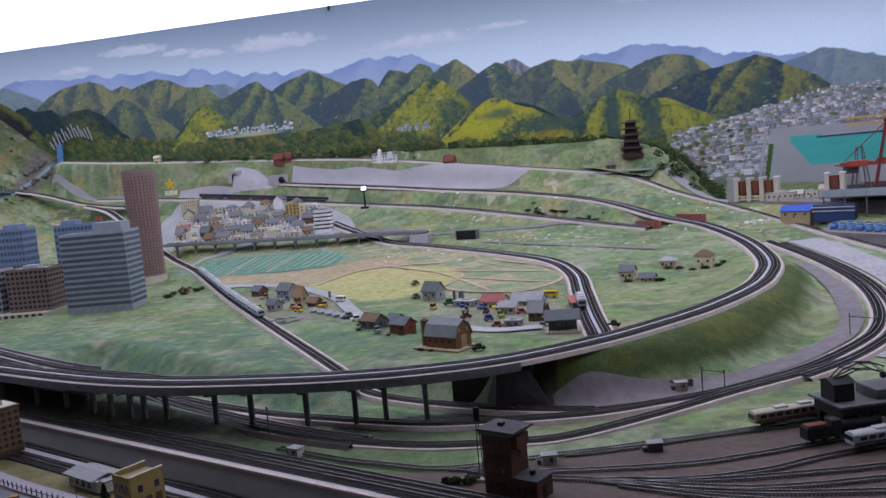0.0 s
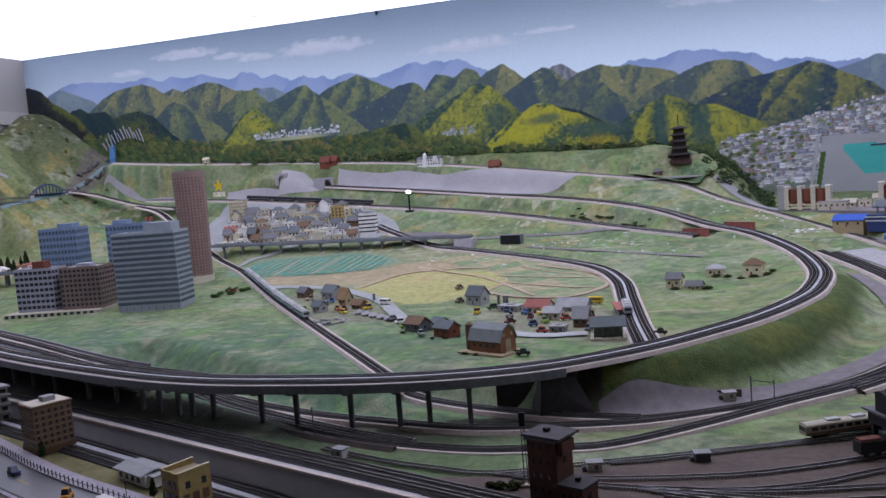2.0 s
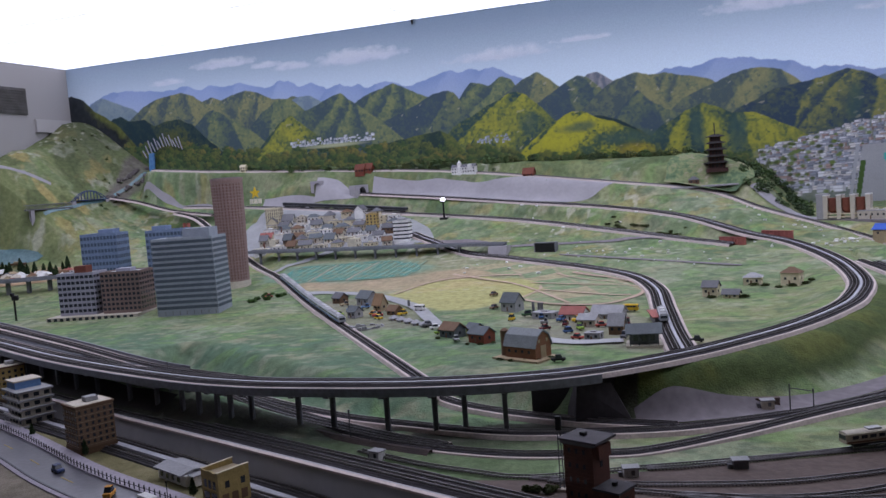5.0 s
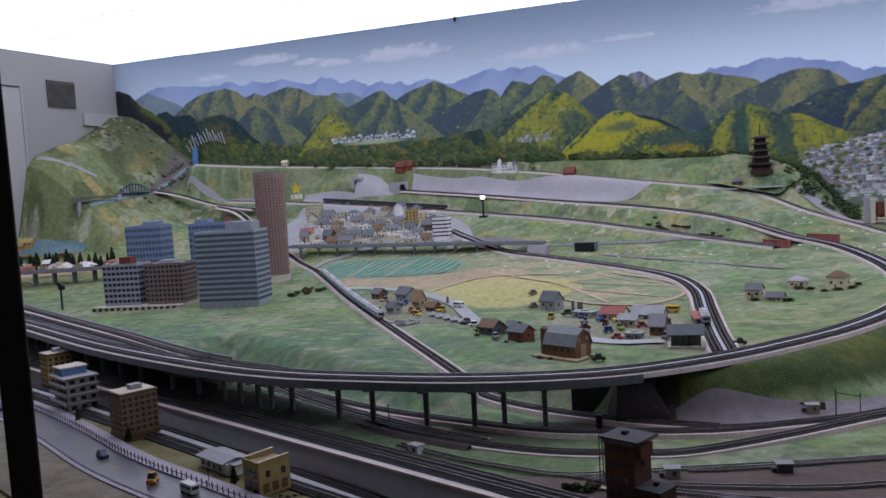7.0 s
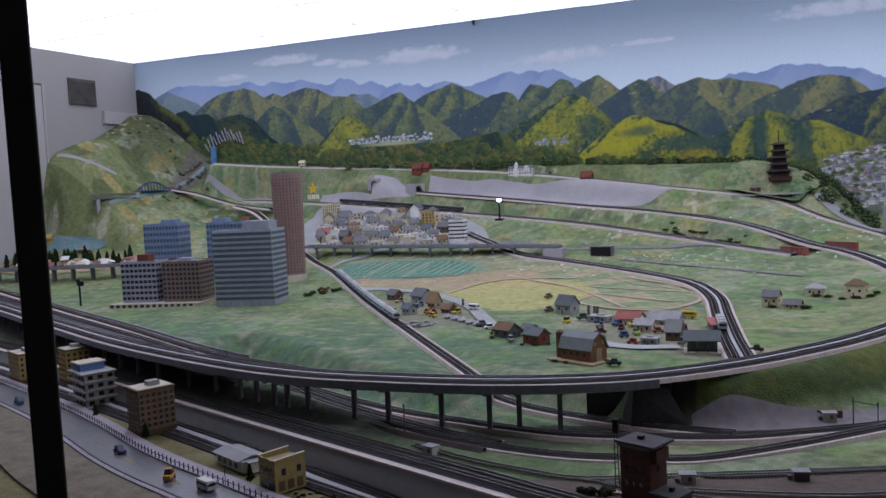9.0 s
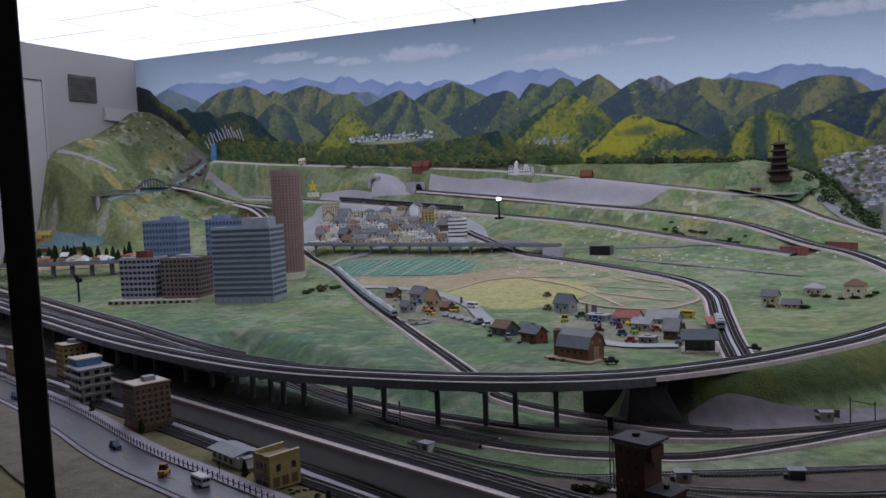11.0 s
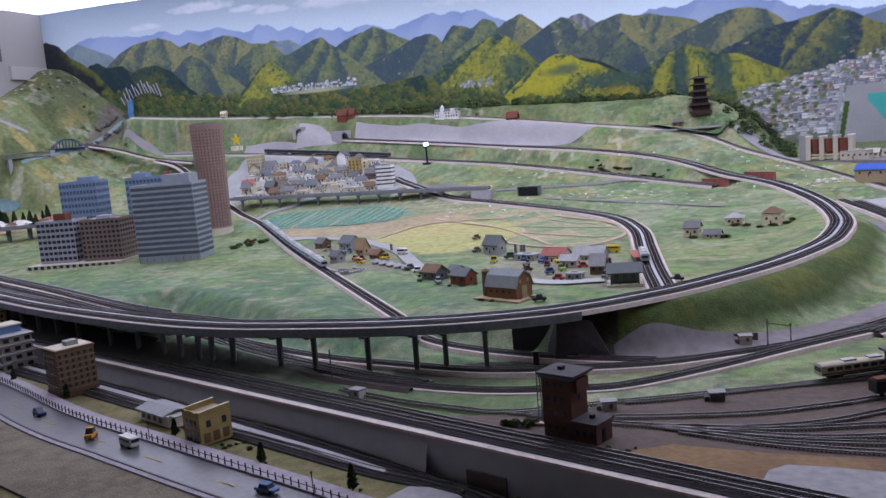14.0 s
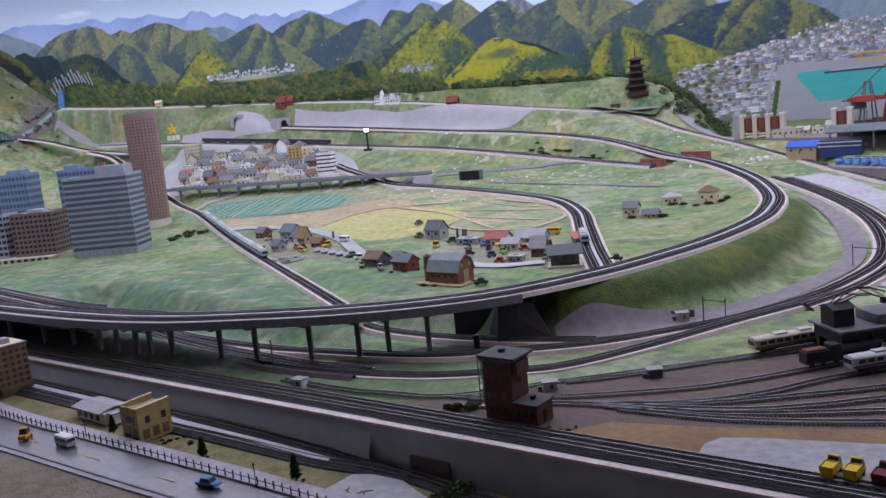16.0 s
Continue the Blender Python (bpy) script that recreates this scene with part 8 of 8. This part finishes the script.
# ---- foot of the mountains ----
# five-roofed pagoda
pg = thing("pagoda", -0.11, 6.55, gz(-0.11, 6.55) + 0.02, 8, "dark brown five-storey pagoda with a tall spire", "pagoda")
M["pagodawood"] = paint_mat("pagodawood", (0.05, 0.022, 0.018))
M["pagodaroof"] = paint_mat("pagodaroof", (0.04, 0.035, 0.035))
for k in range(5):
    w = 0.062 - k * 0.006
    z = 0.01 + k * 0.052
    part("storey", box(-w, w, -w, w, z, z + 0.04), M["pagodawood"], pg)
    bm = bmesh.new()
    o = w + 0.034
    lo = [bm.verts.new((a * o, b * o, z + 0.041)) for a, b in ((-1, -1), (1, -1), (1, 1), (-1, 1))]
    hi = [bm.verts.new((a * w * 0.8, b * w * 0.8, z + 0.060)) for a, b in ((-1, -1), (1, -1), (1, 1), (-1, 1))]
    for i in range(4):
        bm.faces.new((lo[i], lo[(i + 1) % 4], hi[(i + 1) % 4], hi[i]))
    bm.faces.new(hi)
    bm.faces.new(lo[::-1])
    part("roof", bm, M["pagodaroof"], pg)
    for a in (-0.5, 0.0, 0.5):
        pane_at(pg, a * w, -w, z + 0.02, w * 0.3, 0.022, "f", "black", "window")
part("spire", rod((0, 0, 0.27), (0, 0, 0.37), 0.004), M["pagodaroof"], pg)
pg.scale = (0.9, 0.9, 0.9)
part("base", box(-0.08, 0.08, -0.08, 0.08, -0.02, 0.01), M["pagodawood"], pg)
house(-0.27, 6.52, 5, 0.07, 0.05, 0.03, "brown", "dgrey", "hip", 0.5, "small dark temple hall beside the pagoda", category="temple", name="temple_hall", z=gz(-0.27, 6.52) + 0.022)
blob("temple_mound", [(-0.48, 6.50), (-0.2, 6.36), (0.08, 6.42), (0.14, 6.6), (-0.1, 6.72), (-0.4, 6.68)], M["grass"], "grassy mound under the temple terrace", 0.038, 8, 0.03, 15)
tc_ = thing("temple_terrace", -0.17, 6.50, gz(-0.17, 6.50) + 0.022, 4, "pale stone terrace under the pagoda", "terrace")
part("slab", box(-0.26, 0.20, -0.10, 0.10, -0.012, 0.0), M["cliff"], tc_)
hotel = thing("hotel", -2.04, 6.70, gz(-2.04, 6.70), -4, "white grand hotel with rows of dark windows", "hotel")
part("wall", box(-0.10, 0.10, -0.03, 0.03, -0.03, 0.05), M["white"], hotel)
part("roof", prism([(-0.034, 0.05), (0.034, 0.05), (0.0, 0.072)], -0.104, 0.104), M["dgrey"], hotel)
part("tower", box(-0.045, -0.02, -0.036, -0.005, -0.03, 0.085), M["white"], hotel)
part("tower_roof", cyl(-0.0325, -0.0205, 0.085, 0.105, 0.016, 0.001, 8), M["white"], hotel)
part("gable", prism([(-0.036, 0.03), (-0.03, 0.03), (-0.03, 0.07), (-0.036, 0.07)], 0.04, 0.075), M["white"], hotel)
windows(hotel, 0.20, 0.06, 0.0, 0.048, 2, 9, "f", 0.009, 0.013)
for x, y, c in ((-1.50, 6.64, "maroon"), (-2.92, 6.80, "maroon"), (-2.98, 6.78, "maroon")):
    house(x, y, -6, 0.085, 0.055, 0.030, "barnred", "rust", "gable", 0.7, "dark red mountain lodge beside the top line", group="red lodges", name="lodge", cols=3)
house(-4.12, 6.80, 4, 0.05, 0.04, 0.05, "cream", "cream", "gable", 0.4, "small cream house at the forest edge", name="house", cols=2, rows=2)
lt = thing("lamp_post", -2.05, 6.13, gz(-2.05, 6.13), 0, "black post with a glowing white lamp head", "lamp post")
M["lamp_glow"] = glow("lamp_glow", (1.0, 1.0, 1.0), 3.0)
part("post", cyl(0, 0, -0.01, 0.13, 0.008, 0.006, 10), M["black"], lt)
part("base", box(-0.03, 0.03, -0.02, 0.02, -0.01, 0.008), M["black"], lt)
part("collar", box(-0.018, 0.018, -0.014, 0.014, 0.12, 0.13), M["black"], lt)
part("globe", soft_box(-0.016, 0.016, -0.014, 0.014, 0.13, 0.155, 0.006), M["lamp_glow"], lt)
# forest belt along the mural, and trees round the pagoda
rf = random.Random(9)
M["wood_dark"] = mat("wood_dark", (0.05, 0.085, 0.04), (0.07, 0.10, 0.045), 60, rough=0.9)
M["wood_olive"] = mat("wood_olive", (0.12, 0.135, 0.05), (0.09, 0.11, 0.04), 60, rough=0.9)
M["wood_green"] = mat("wood_green", (0.10, 0.16, 0.055), (0.075, 0.12, 0.045), 60, rough=0.9)


def woods(name, material, spots, label):
    """Many leafy clumps joined into one belt."""
    r0 = np.random.RandomState(4)
    v0 = r0.uniform(-1, 1, (70, 3))
    v0 = v0 / np.linalg.norm(v0, axis=1)[:, None] * r0.uniform(0.45, 1.0, 70)[:, None]
    tri = r0.normal(0, 0.20, (70, 4, 3))
    unit = (v0[:, None] + tri) * (0.8, 0.8, 0.7) + (0, 0, 0.6)
    v = np.concatenate([(unit * s * np.array((1, 1, h))) @ np.array([[math.cos(a), math.sin(a), 0], [-math.sin(a), math.cos(a), 0], [0, 0, 1]]) + (x, y, z) for x, y, z, s, h, a in spots])
    ob = part(name, raw_mesh(name, v.reshape(-1, 3), np.arange(v.size // 3).reshape(-1, 4), material), None)
    return tagged(ob, label, "woods", kind="stuff")


belts = dict(leaf_dark=[], leaf_olive=[], leaf_green=[])
for k in range(420):
    x = rf.uniform(-5.0, 0.45)
    y = 6.93 - abs(rf.gauss(0, 0.05))
    belts[rf.choice(["leaf_dark", "leaf_olive", "leaf_green"])].append((x, y, gz(x, y) - 0.01, rf.uniform(0.02, 0.05), rf.uniform(0.7, 1.3), rf.uniform(0, 6)))
for k in range(70):
    x, y = rf.uniform(0.0, 0.5), rf.uniform(6.40, 6.9)
    belts[rf.choice(["leaf_dark", "leaf_green"])].append((x, y, gz(x, y) - 0.01, rf.uniform(0.025, 0.05), 1.2, rf.uniform(0, 6)))
for k in range(60):
    x, y = rf.uniform(-5.9, -5.0), rf.uniform(6.3, 6.9)
    belts[rf.choice(["leaf_olive", "leaf_green"])].append((x, y, gz(x, y) - 0.008, rf.uniform(0.012, 0.03), 0.6, rf.uniform(0, 6)))
for kind_, spots_ in belts.items():
    woods("forest_belt", M["wood_" + kind_[5:]], spots_, dict(leaf_dark="dark green", leaf_olive="olive", leaf_green="mid green")[kind_] + " model woods along the foot of the mountains")
for k in range(26):
    u = rf.random()
    x, y = -0.85 + u * 0.55 + rf.gauss(0, 0.02), 5.98 - u * 0.30 + rf.gauss(0, 0.02)
    bush(x, y, gz(x, y) - 0.006, rf.uniform(0.018, 0.03), "leaf_olive", "low olive scrub between the two lines", 0.5)
# cascade of blue and pale rods in the gorge
M["gorge_rock"] = mat("gorge_rock", (0.13, 0.115, 0.11), (0.08, 0.07, 0.068), 30, bump=0.8)
M["cascade_blue"] = mat("cascade_blue", (0.05, 0.16, 0.36), (0.12, 0.26, 0.46), 30, rough=0.3)
cs = thing("waterfall_rocks", -5.17, 6.93, 1.06, 0, "blue cascade with rows of pale spiky rocks", "waterfall")
for k in range(13):
    u = k / 12
    bx0, bz0 = -0.07 + 0.40 * u, 0.13 + 0.09 * math.sin(2.6 * u)
    tall = 0.07 + 0.05 * ((k * 7) % 5) / 4
    part("rock_spike", rod((bx0 + 0.012, 0.0, bz0), (bx0 - 0.018, -0.01, bz0 + tall), 0.006, 7), M["lilac"], cs)
part("cascade", prism([(-0.03, -0.06), (-0.012, -0.06), (0.012, 0.17), (-0.004, 0.17)], -0.028, 0.028), M["cascade_blue"], cs, "bright blue falling water")
gorge = thing("rock_gorge", -5.26, 6.70, gz(-5.26, 6.70), 70, "dark grey rock walls of a narrow gorge", "rocks")
for k in range(26):
    s = 0.014 + 0.02 * rf.random()
    u = rf.uniform(-0.26, 0.26)
    x_, y_ = -5.26 + 0.34 * u, 6.70 + 0.94 * u
    off = rf.choice([-1, 1]) * rf.uniform(0.03, 0.07)
    x_, y_ = x_ + 0.94 * off, min(y_ - 0.34 * off, 6.93)
    c_, s_ = math.cos(math.radians(-70)), math.sin(math.radians(-70))
    lx_, ly_ = x_ + 5.26, y_ - 6.70
    part("rock", soft_box(-s, s, -s * 0.7, s * 0.7, -s, s * 0.8, s * 0.35), M["gorge_rock"], gorge,
         m=pose(c_ * lx_ - s_ * ly_, s_ * lx_ + c_ * ly_, gz(x_, y_) - gz(-5.26, 6.70), rf.uniform(0, 40), rf.uniform(0, 40), rf.uniform(0, 360)))
# blue arch bridge
ab_ = thing("arch_bridge", -5.37, 6.27, 0.835, 71, "dark blue steel arch bridge over the river", "bridge")
part("deck", box(-0.17, 0.17, -0.022, 0.022, -0.008, 0.0), M["navy"], ab_)
for b in (-0.022, 0.022):
    prev = None
    for k in range(11):
        u = -0.15 + 0.03 * k
        z = 0.075 * (1 - (u / 0.15) ** 2) + 0.002
        if prev:
            part("arch_rib", rod((prev[0], b, prev[1]), (u, b, z), 0.004), M["navy"], ab_)
        if 0 < k < 10:
            part("hanger", rod((u, b, 0), (u, b, z), 0.0025), M["navy"], ab_)
        prev = (u, z)
for a in (-0.16, 0.16):
    part("pier", box(a - 0.02, a + 0.02, -0.025, 0.025, -0.22, -0.008), M["cliff"], ab_)
tr = thing("truss_bridge", -5.47, 5.89, 0.785, 69, "low dark truss bridge beside the lake", "bridge")
part("deck", box(-0.2, 0.2, -0.02, 0.02, -0.01, 0.0), M["dgrey"], tr)
for b in (-0.02, 0.02):
    part("chord", rod((-0.2, b, 0.035), (0.2, b, 0.035), 0.003), M["dgrey"], tr)
    for k in range(10):
        part("brace", rod((-0.2 + 0.04 * k, b, 0), (-0.16 + 0.04 * k, b, 0.035) if k % 2 else (-0.2 + 0.04 * k + 0.04, b, 0.035), 0.002), M["dgrey"], tr)
for a in (-0.15, 0.15):
    part("pier", box(a - 0.015, a + 0.015, -0.02, 0.02, -0.2, -0.01), M["cliff"], tr)
# line through the western meadow
track([(-5.29, 6.46, 0.838), (-5.0, 6.46, 0.78), (-4.6, 6.40, 0.68), (-4.2, 6.38, 0.62)], "pale-edged line crossing the western bridge", 1)
track([(-4.55, 6.36, 0.66), (-4.25, 6.22, 0.60), (-3.95, 6.02, 0.47)], "short branch line on a red-brown ramp", 1)
ramp = thing("brick_bridge_tower", -4.30, 6.13, gz(-4.30, 6.13), 0, "rust-red lattice tower of the branch bridge", "tower")
for a in (-0.02, 0.02):
    part("leg", box(a - 0.008, a + 0.008, -0.012, 0.012, -0.02, 0.12), M["redroof"], ramp)
for k in range(3):
    part("brace", box(-0.02, 0.02, -0.006, 0.006, 0.02 + k * 0.04, 0.028 + k * 0.04), M["redroof"], ramp)
# lakeside village
for k in range(34):
    x = rf.uniform(-5.95, -4.75)
    y = 5.06 + (x + 5.95) * 0.32 + rf.uniform(-0.02, 0.14)
    house(x, y, rf.uniform(-25, 25), rf.uniform(0.05, 0.09), rf.uniform(0.04, 0.06), rf.uniform(0.02, 0.035), rf.choice(["cream", "white", "brown", "tan"]), rf.choice(["redroof", "brown", "beige", "white", "tan", "dgrey"]), rf.choice(["gable", "hip"]), 0.4,
          "small village house by the lake", group="lakeside houses", cols=2)
for k in range(44):
    x = rf.uniform(-6.0, -4.7)
    y = 5.10 + (x + 5.95) * 0.33 + rf.uniform(-0.02, 0.18)
    conifer(x, y, gz(x, y), rf.uniform(0.06, 0.12), "dark model conifer in the lakeside village")
for x, y in ((-6.0, 5.52), (-5.93, 5.55)):
    house(x, y, 10, 0.12, 0.05, 0.04, "mustard", "mustard", "gable", 0.5, "yellow lakeside pavilion with a steep roof", name="pavilion", cols=3)
for x, y, r in ((-5.78, 5.40, 10), (-5.5, 5.52, 20)):
    bt = thing("boat", x, y, gz(x, y) + 0.015, r, "brown wooden boat moored on the lake", "boat", "boats")
    part("hull", prism([(-0.012, 0.0), (0.012, 0.0), (0.018, 0.016), (-0.018, 0.016)], -0.06, 0.06), M["brown"], bt)
    part("cabin", soft_box(-0.03, 0.01, -0.01, 0.01, 0.016, 0.03, 0.002), M["tan"], bt)

# ---- harbour ----
flat("harbour_ground", [(0.42, 6.22), (0.62, 6.10), (0.98, 5.66), (1.40, 5.32), (2.2, 4.8), (2.9, 5.2), (2.9, 6.97), (0.5, 6.97)], 0.305, M["apron"], "grey-brown ground of the harbour works", thick=0.30)


def silo_house(x, y):
    t = thing("silo_building", x, y, 0.305, -20, "pale tower block holding a rust-red silo", "silo", "harbour silos")
    for a in (-0.045, 0.045):
        part("pillar", box(a - 0.014, a + 0.014, -0.035, 0.035, 0, 0.15), M["beige"], t)
        part("pillar_cap", box(a - 0.016, a + 0.016, -0.037, 0.037, 0.15, 0.156), M["white"], t)
    part("tank", cyl(0, 0, 0.055, 0.135, 0.034, n=20), M["rust"], t)
    for z in (0.01, 0.03):
        part("slab", box(-0.034, 0.034, -0.045, 0.02, z, z + 0.008), M["cream"], t)
    part("hopper", cyl(0, 0, 0.03, 0.055, 0.014, 0.034, n=20), M["rust"], t)


for k in range(3):
    silo_house(0.61 + 0.075 * k, 6.15 - 0.05 * k)
silo_house(1.14, 5.96)
t = thing("grey_tower", 0.545, 6.20, 0.305, -20, "slim grey concrete elevator tower", "tower")
part("shaft", box(-0.03, 0.03, -0.03, 0.03, 0, 0.15), M["grey"], t)
part("head", box(-0.034, 0.034, -0.034, 0.034, 0.15, 0.165), M["grey"], t)
house(0.82, 5.98, -25, 0.17, 0.08, 0.05, "beige", "grey", "flat", label="pale concrete works with dark window openings", category="works", name="works_building", z=0.305, cols=5)
for k in range(4):
    house(0.93 + 0.085 * k, 6.08 - 0.02 * k, -22 + 9 * (k % 2), 0.075, 0.05, 0.030 + 0.012 * (k % 3), "ivory", "beige", "flat" if k % 2 else "gable", 0.4,
          "low ivory works building at the harbour", category="works", name="works_building", z=0.305, cols=2)
paint_mat("vividblue", (0.05, 0.12, 0.50))
paint_mat("lorryblue", (0.16, 0.32, 0.62))
house(0.845, 5.50, -28, 0.17, 0.12, 0.04, "tan", "vividblue", "gable", 0.22, "tan workshop with a bright blue roof", category="workshop", name="workshop", z=0.235, base=0.1, cols=3)
hall = thing("warehouse", 1.27, 5.42, 0.27, -24, "long open warehouse with a curved slate-blue roof", "warehouse")
bm = bmesh.new()
arc = [(-0.12 + 0.24 * k / 10, 0.075 + 0.035 * math.sin(math.pi * k / 10)) for k in range(11)]
add_prism(bm, arc + [(y, z - 0.006) for y, z in arc[::-1]], -0.30, 0.34)
part("roof", bm, M["slate"], hall)
for k in range(6):
    for b in (-0.11, 0.11):
        part("post", box(-0.28 + k * 0.115, -0.272 + k * 0.115, b - 0.005, b + 0.005, -0.05, 0.082), M["dgrey"], hall)
part("back_wall", box(-0.29, 0.33, 0.10, 0.112, -0.05, 0.075), M["dgrey"], hall)
low_ = thing("loading_rack", 1.02, 5.36, 0.26, -26, "dark blue loading rack with pale beams", "rack")
part("body", box(-0.11, 0.11, -0.03, 0.03, -0.05, 0.045), M["navy"], low_)
for z in (0.008, 0.03):
    part("beam", box(-0.12, 0.115, -0.034, -0.031, z, z + 0.007), M["silver"], low_)
for k in range(18):
    row, c = divmod(k, 9)
    car(0.985 + 0.034 * c + 0.055 * row, 5.23 - 0.052 * c + 0.075 * row, 64, "lorryblue" if k % 3 else "vividblue", "blue tip lorry parked in a row at the harbour", 0.06, 0.027, 0.024, (0.55, 0.95), 0.018, 0.1785, "model_truck", "lorryblue")
flat("lorry_park", [(0.86, 5.40), (1.45, 5.10), (1.52, 4.66), (1.22, 4.72), (0.94, 5.12)], 0.178, M["apron"], "grey lorry park beside the top line", thick=0.12)
# container crane
kr = thing("harbour_crane", 1.48, 5.98, 0.305, -15, "tall red harbour crane with lattice boom", "crane")
for a in (-0.07, 0.07):
    part("leg", rod((a * 1.5, -0.07, 0), (a * 0.35, 0, 0.46), 0.009), M["darkred"], kr)
    part("leg", rod((a * 1.5, 0.07, 0), (a * 0.35, 0, 0.46), 0.009), M["darkred"], kr)
part("head_beam", box(-0.04, 0.04, -0.012, 0.012, 0.445, 0.465), M["darkred"], kr)
part("cross_beam", box(-0.09, 0.09, -0.01, 0.01, 0.20, 0.222), M["red"], kr)
part("boom", box(-0.30, 0.12, -0.012, 0.012, 0.18, 0.205), M["red"], kr)
part("machine_house", soft_box(-0.26, -0.14, -0.03, 0.03, 0.175, 0.215, 0.004), M["red"], kr)
part("stay", rod((-0.02, 0, 0.45), (-0.28, 0, 0.205), 0.003), M["darkred"], kr)
part("stay", rod((0.02, 0, 0.45), (0.11, 0, 0.205), 0.003), M["darkred"], kr)
k2 = thing("harbour_crane", 1.32, 6.10, 0.305, 10, "dark grey level-luffing dock crane", "crane")
for a in (-0.05, 0.05):
    for b in (-0.04, 0.04):
        part("leg", rod((a, b, 0), (a * 0.3, b * 0.3, 0.30), 0.005), M["dgrey"], k2)
part("cab", soft_box(-0.10, -0.02, -0.03, 0.03, 0.13, 0.19, 0.005), M["dgrey"], k2)
part("boom", rod((-0.16, 0, 0.19), (0.08, 0, 0.19), 0.006), M["dgrey"], k2)
sh_ = thing("cargo_ship", 1.42, 6.22, 0.305, -20, "dark grey cargo ship with black hull at the quay", "ship")
part("hull", prism([(-0.03, 0.0), (0.03, 0.0), (0.045, 0.05), (-0.045, 0.05)], -0.20, 0.22), M["dgrey"], sh_)
part("superstructure", soft_box(-0.17, -0.08, -0.03, 0.03, 0.05, 0.12, 0.004), M["grey"], sh_)
part("funnel", cyl(-0.12, 0, 0.12, 0.15, 0.012, n=12), M["black"], sh_)
for k in range(3):
    part("hatch", box(-0.05 + 0.08 * k, 0.0 + 0.08 * k, -0.028, 0.028, 0.05, 0.06), M["rust"], sh_)
tk = thing("storage_tank", 1.62, 5.70, 0.305, 0, "white tank with a coloured cap at the harbour", "tank")
part("shell", cyl(0, 0, 0, 0.10, 0.045, n=24), M["white"], tk)
part("cap", cyl(0, 0, 0.10, 0.125, 0.045, 0.03, n=24), M["beige"], tk)
# white flecks of litter on the grass
for k in range(110):
    x, y = (rf.uniform(-1.6, 0.6), rf.uniform(4.9, 6.3)) if k < 90 else (rf.gauss(0.62, 0.06), rf.gauss(5.42, 0.03))
    rk = new("pale_stone", bpy.data.meshes.get("pale_stone") or to_mesh("pale_stone", soft_box(-0.009, 0.009, -0.006, 0.006, -0.004, 0.004, 0.002), M["white"]))
    rk.matrix_basis = pose(x, y, gz(x, y) + 0.003, 0, 0, rf.uniform(0, 360)) @ Matrix.Scale(rf.uniform(0.5, 1.3), 4)
    tagged(rk, "small pale stone lying on the grass", "stone", "pale stones")
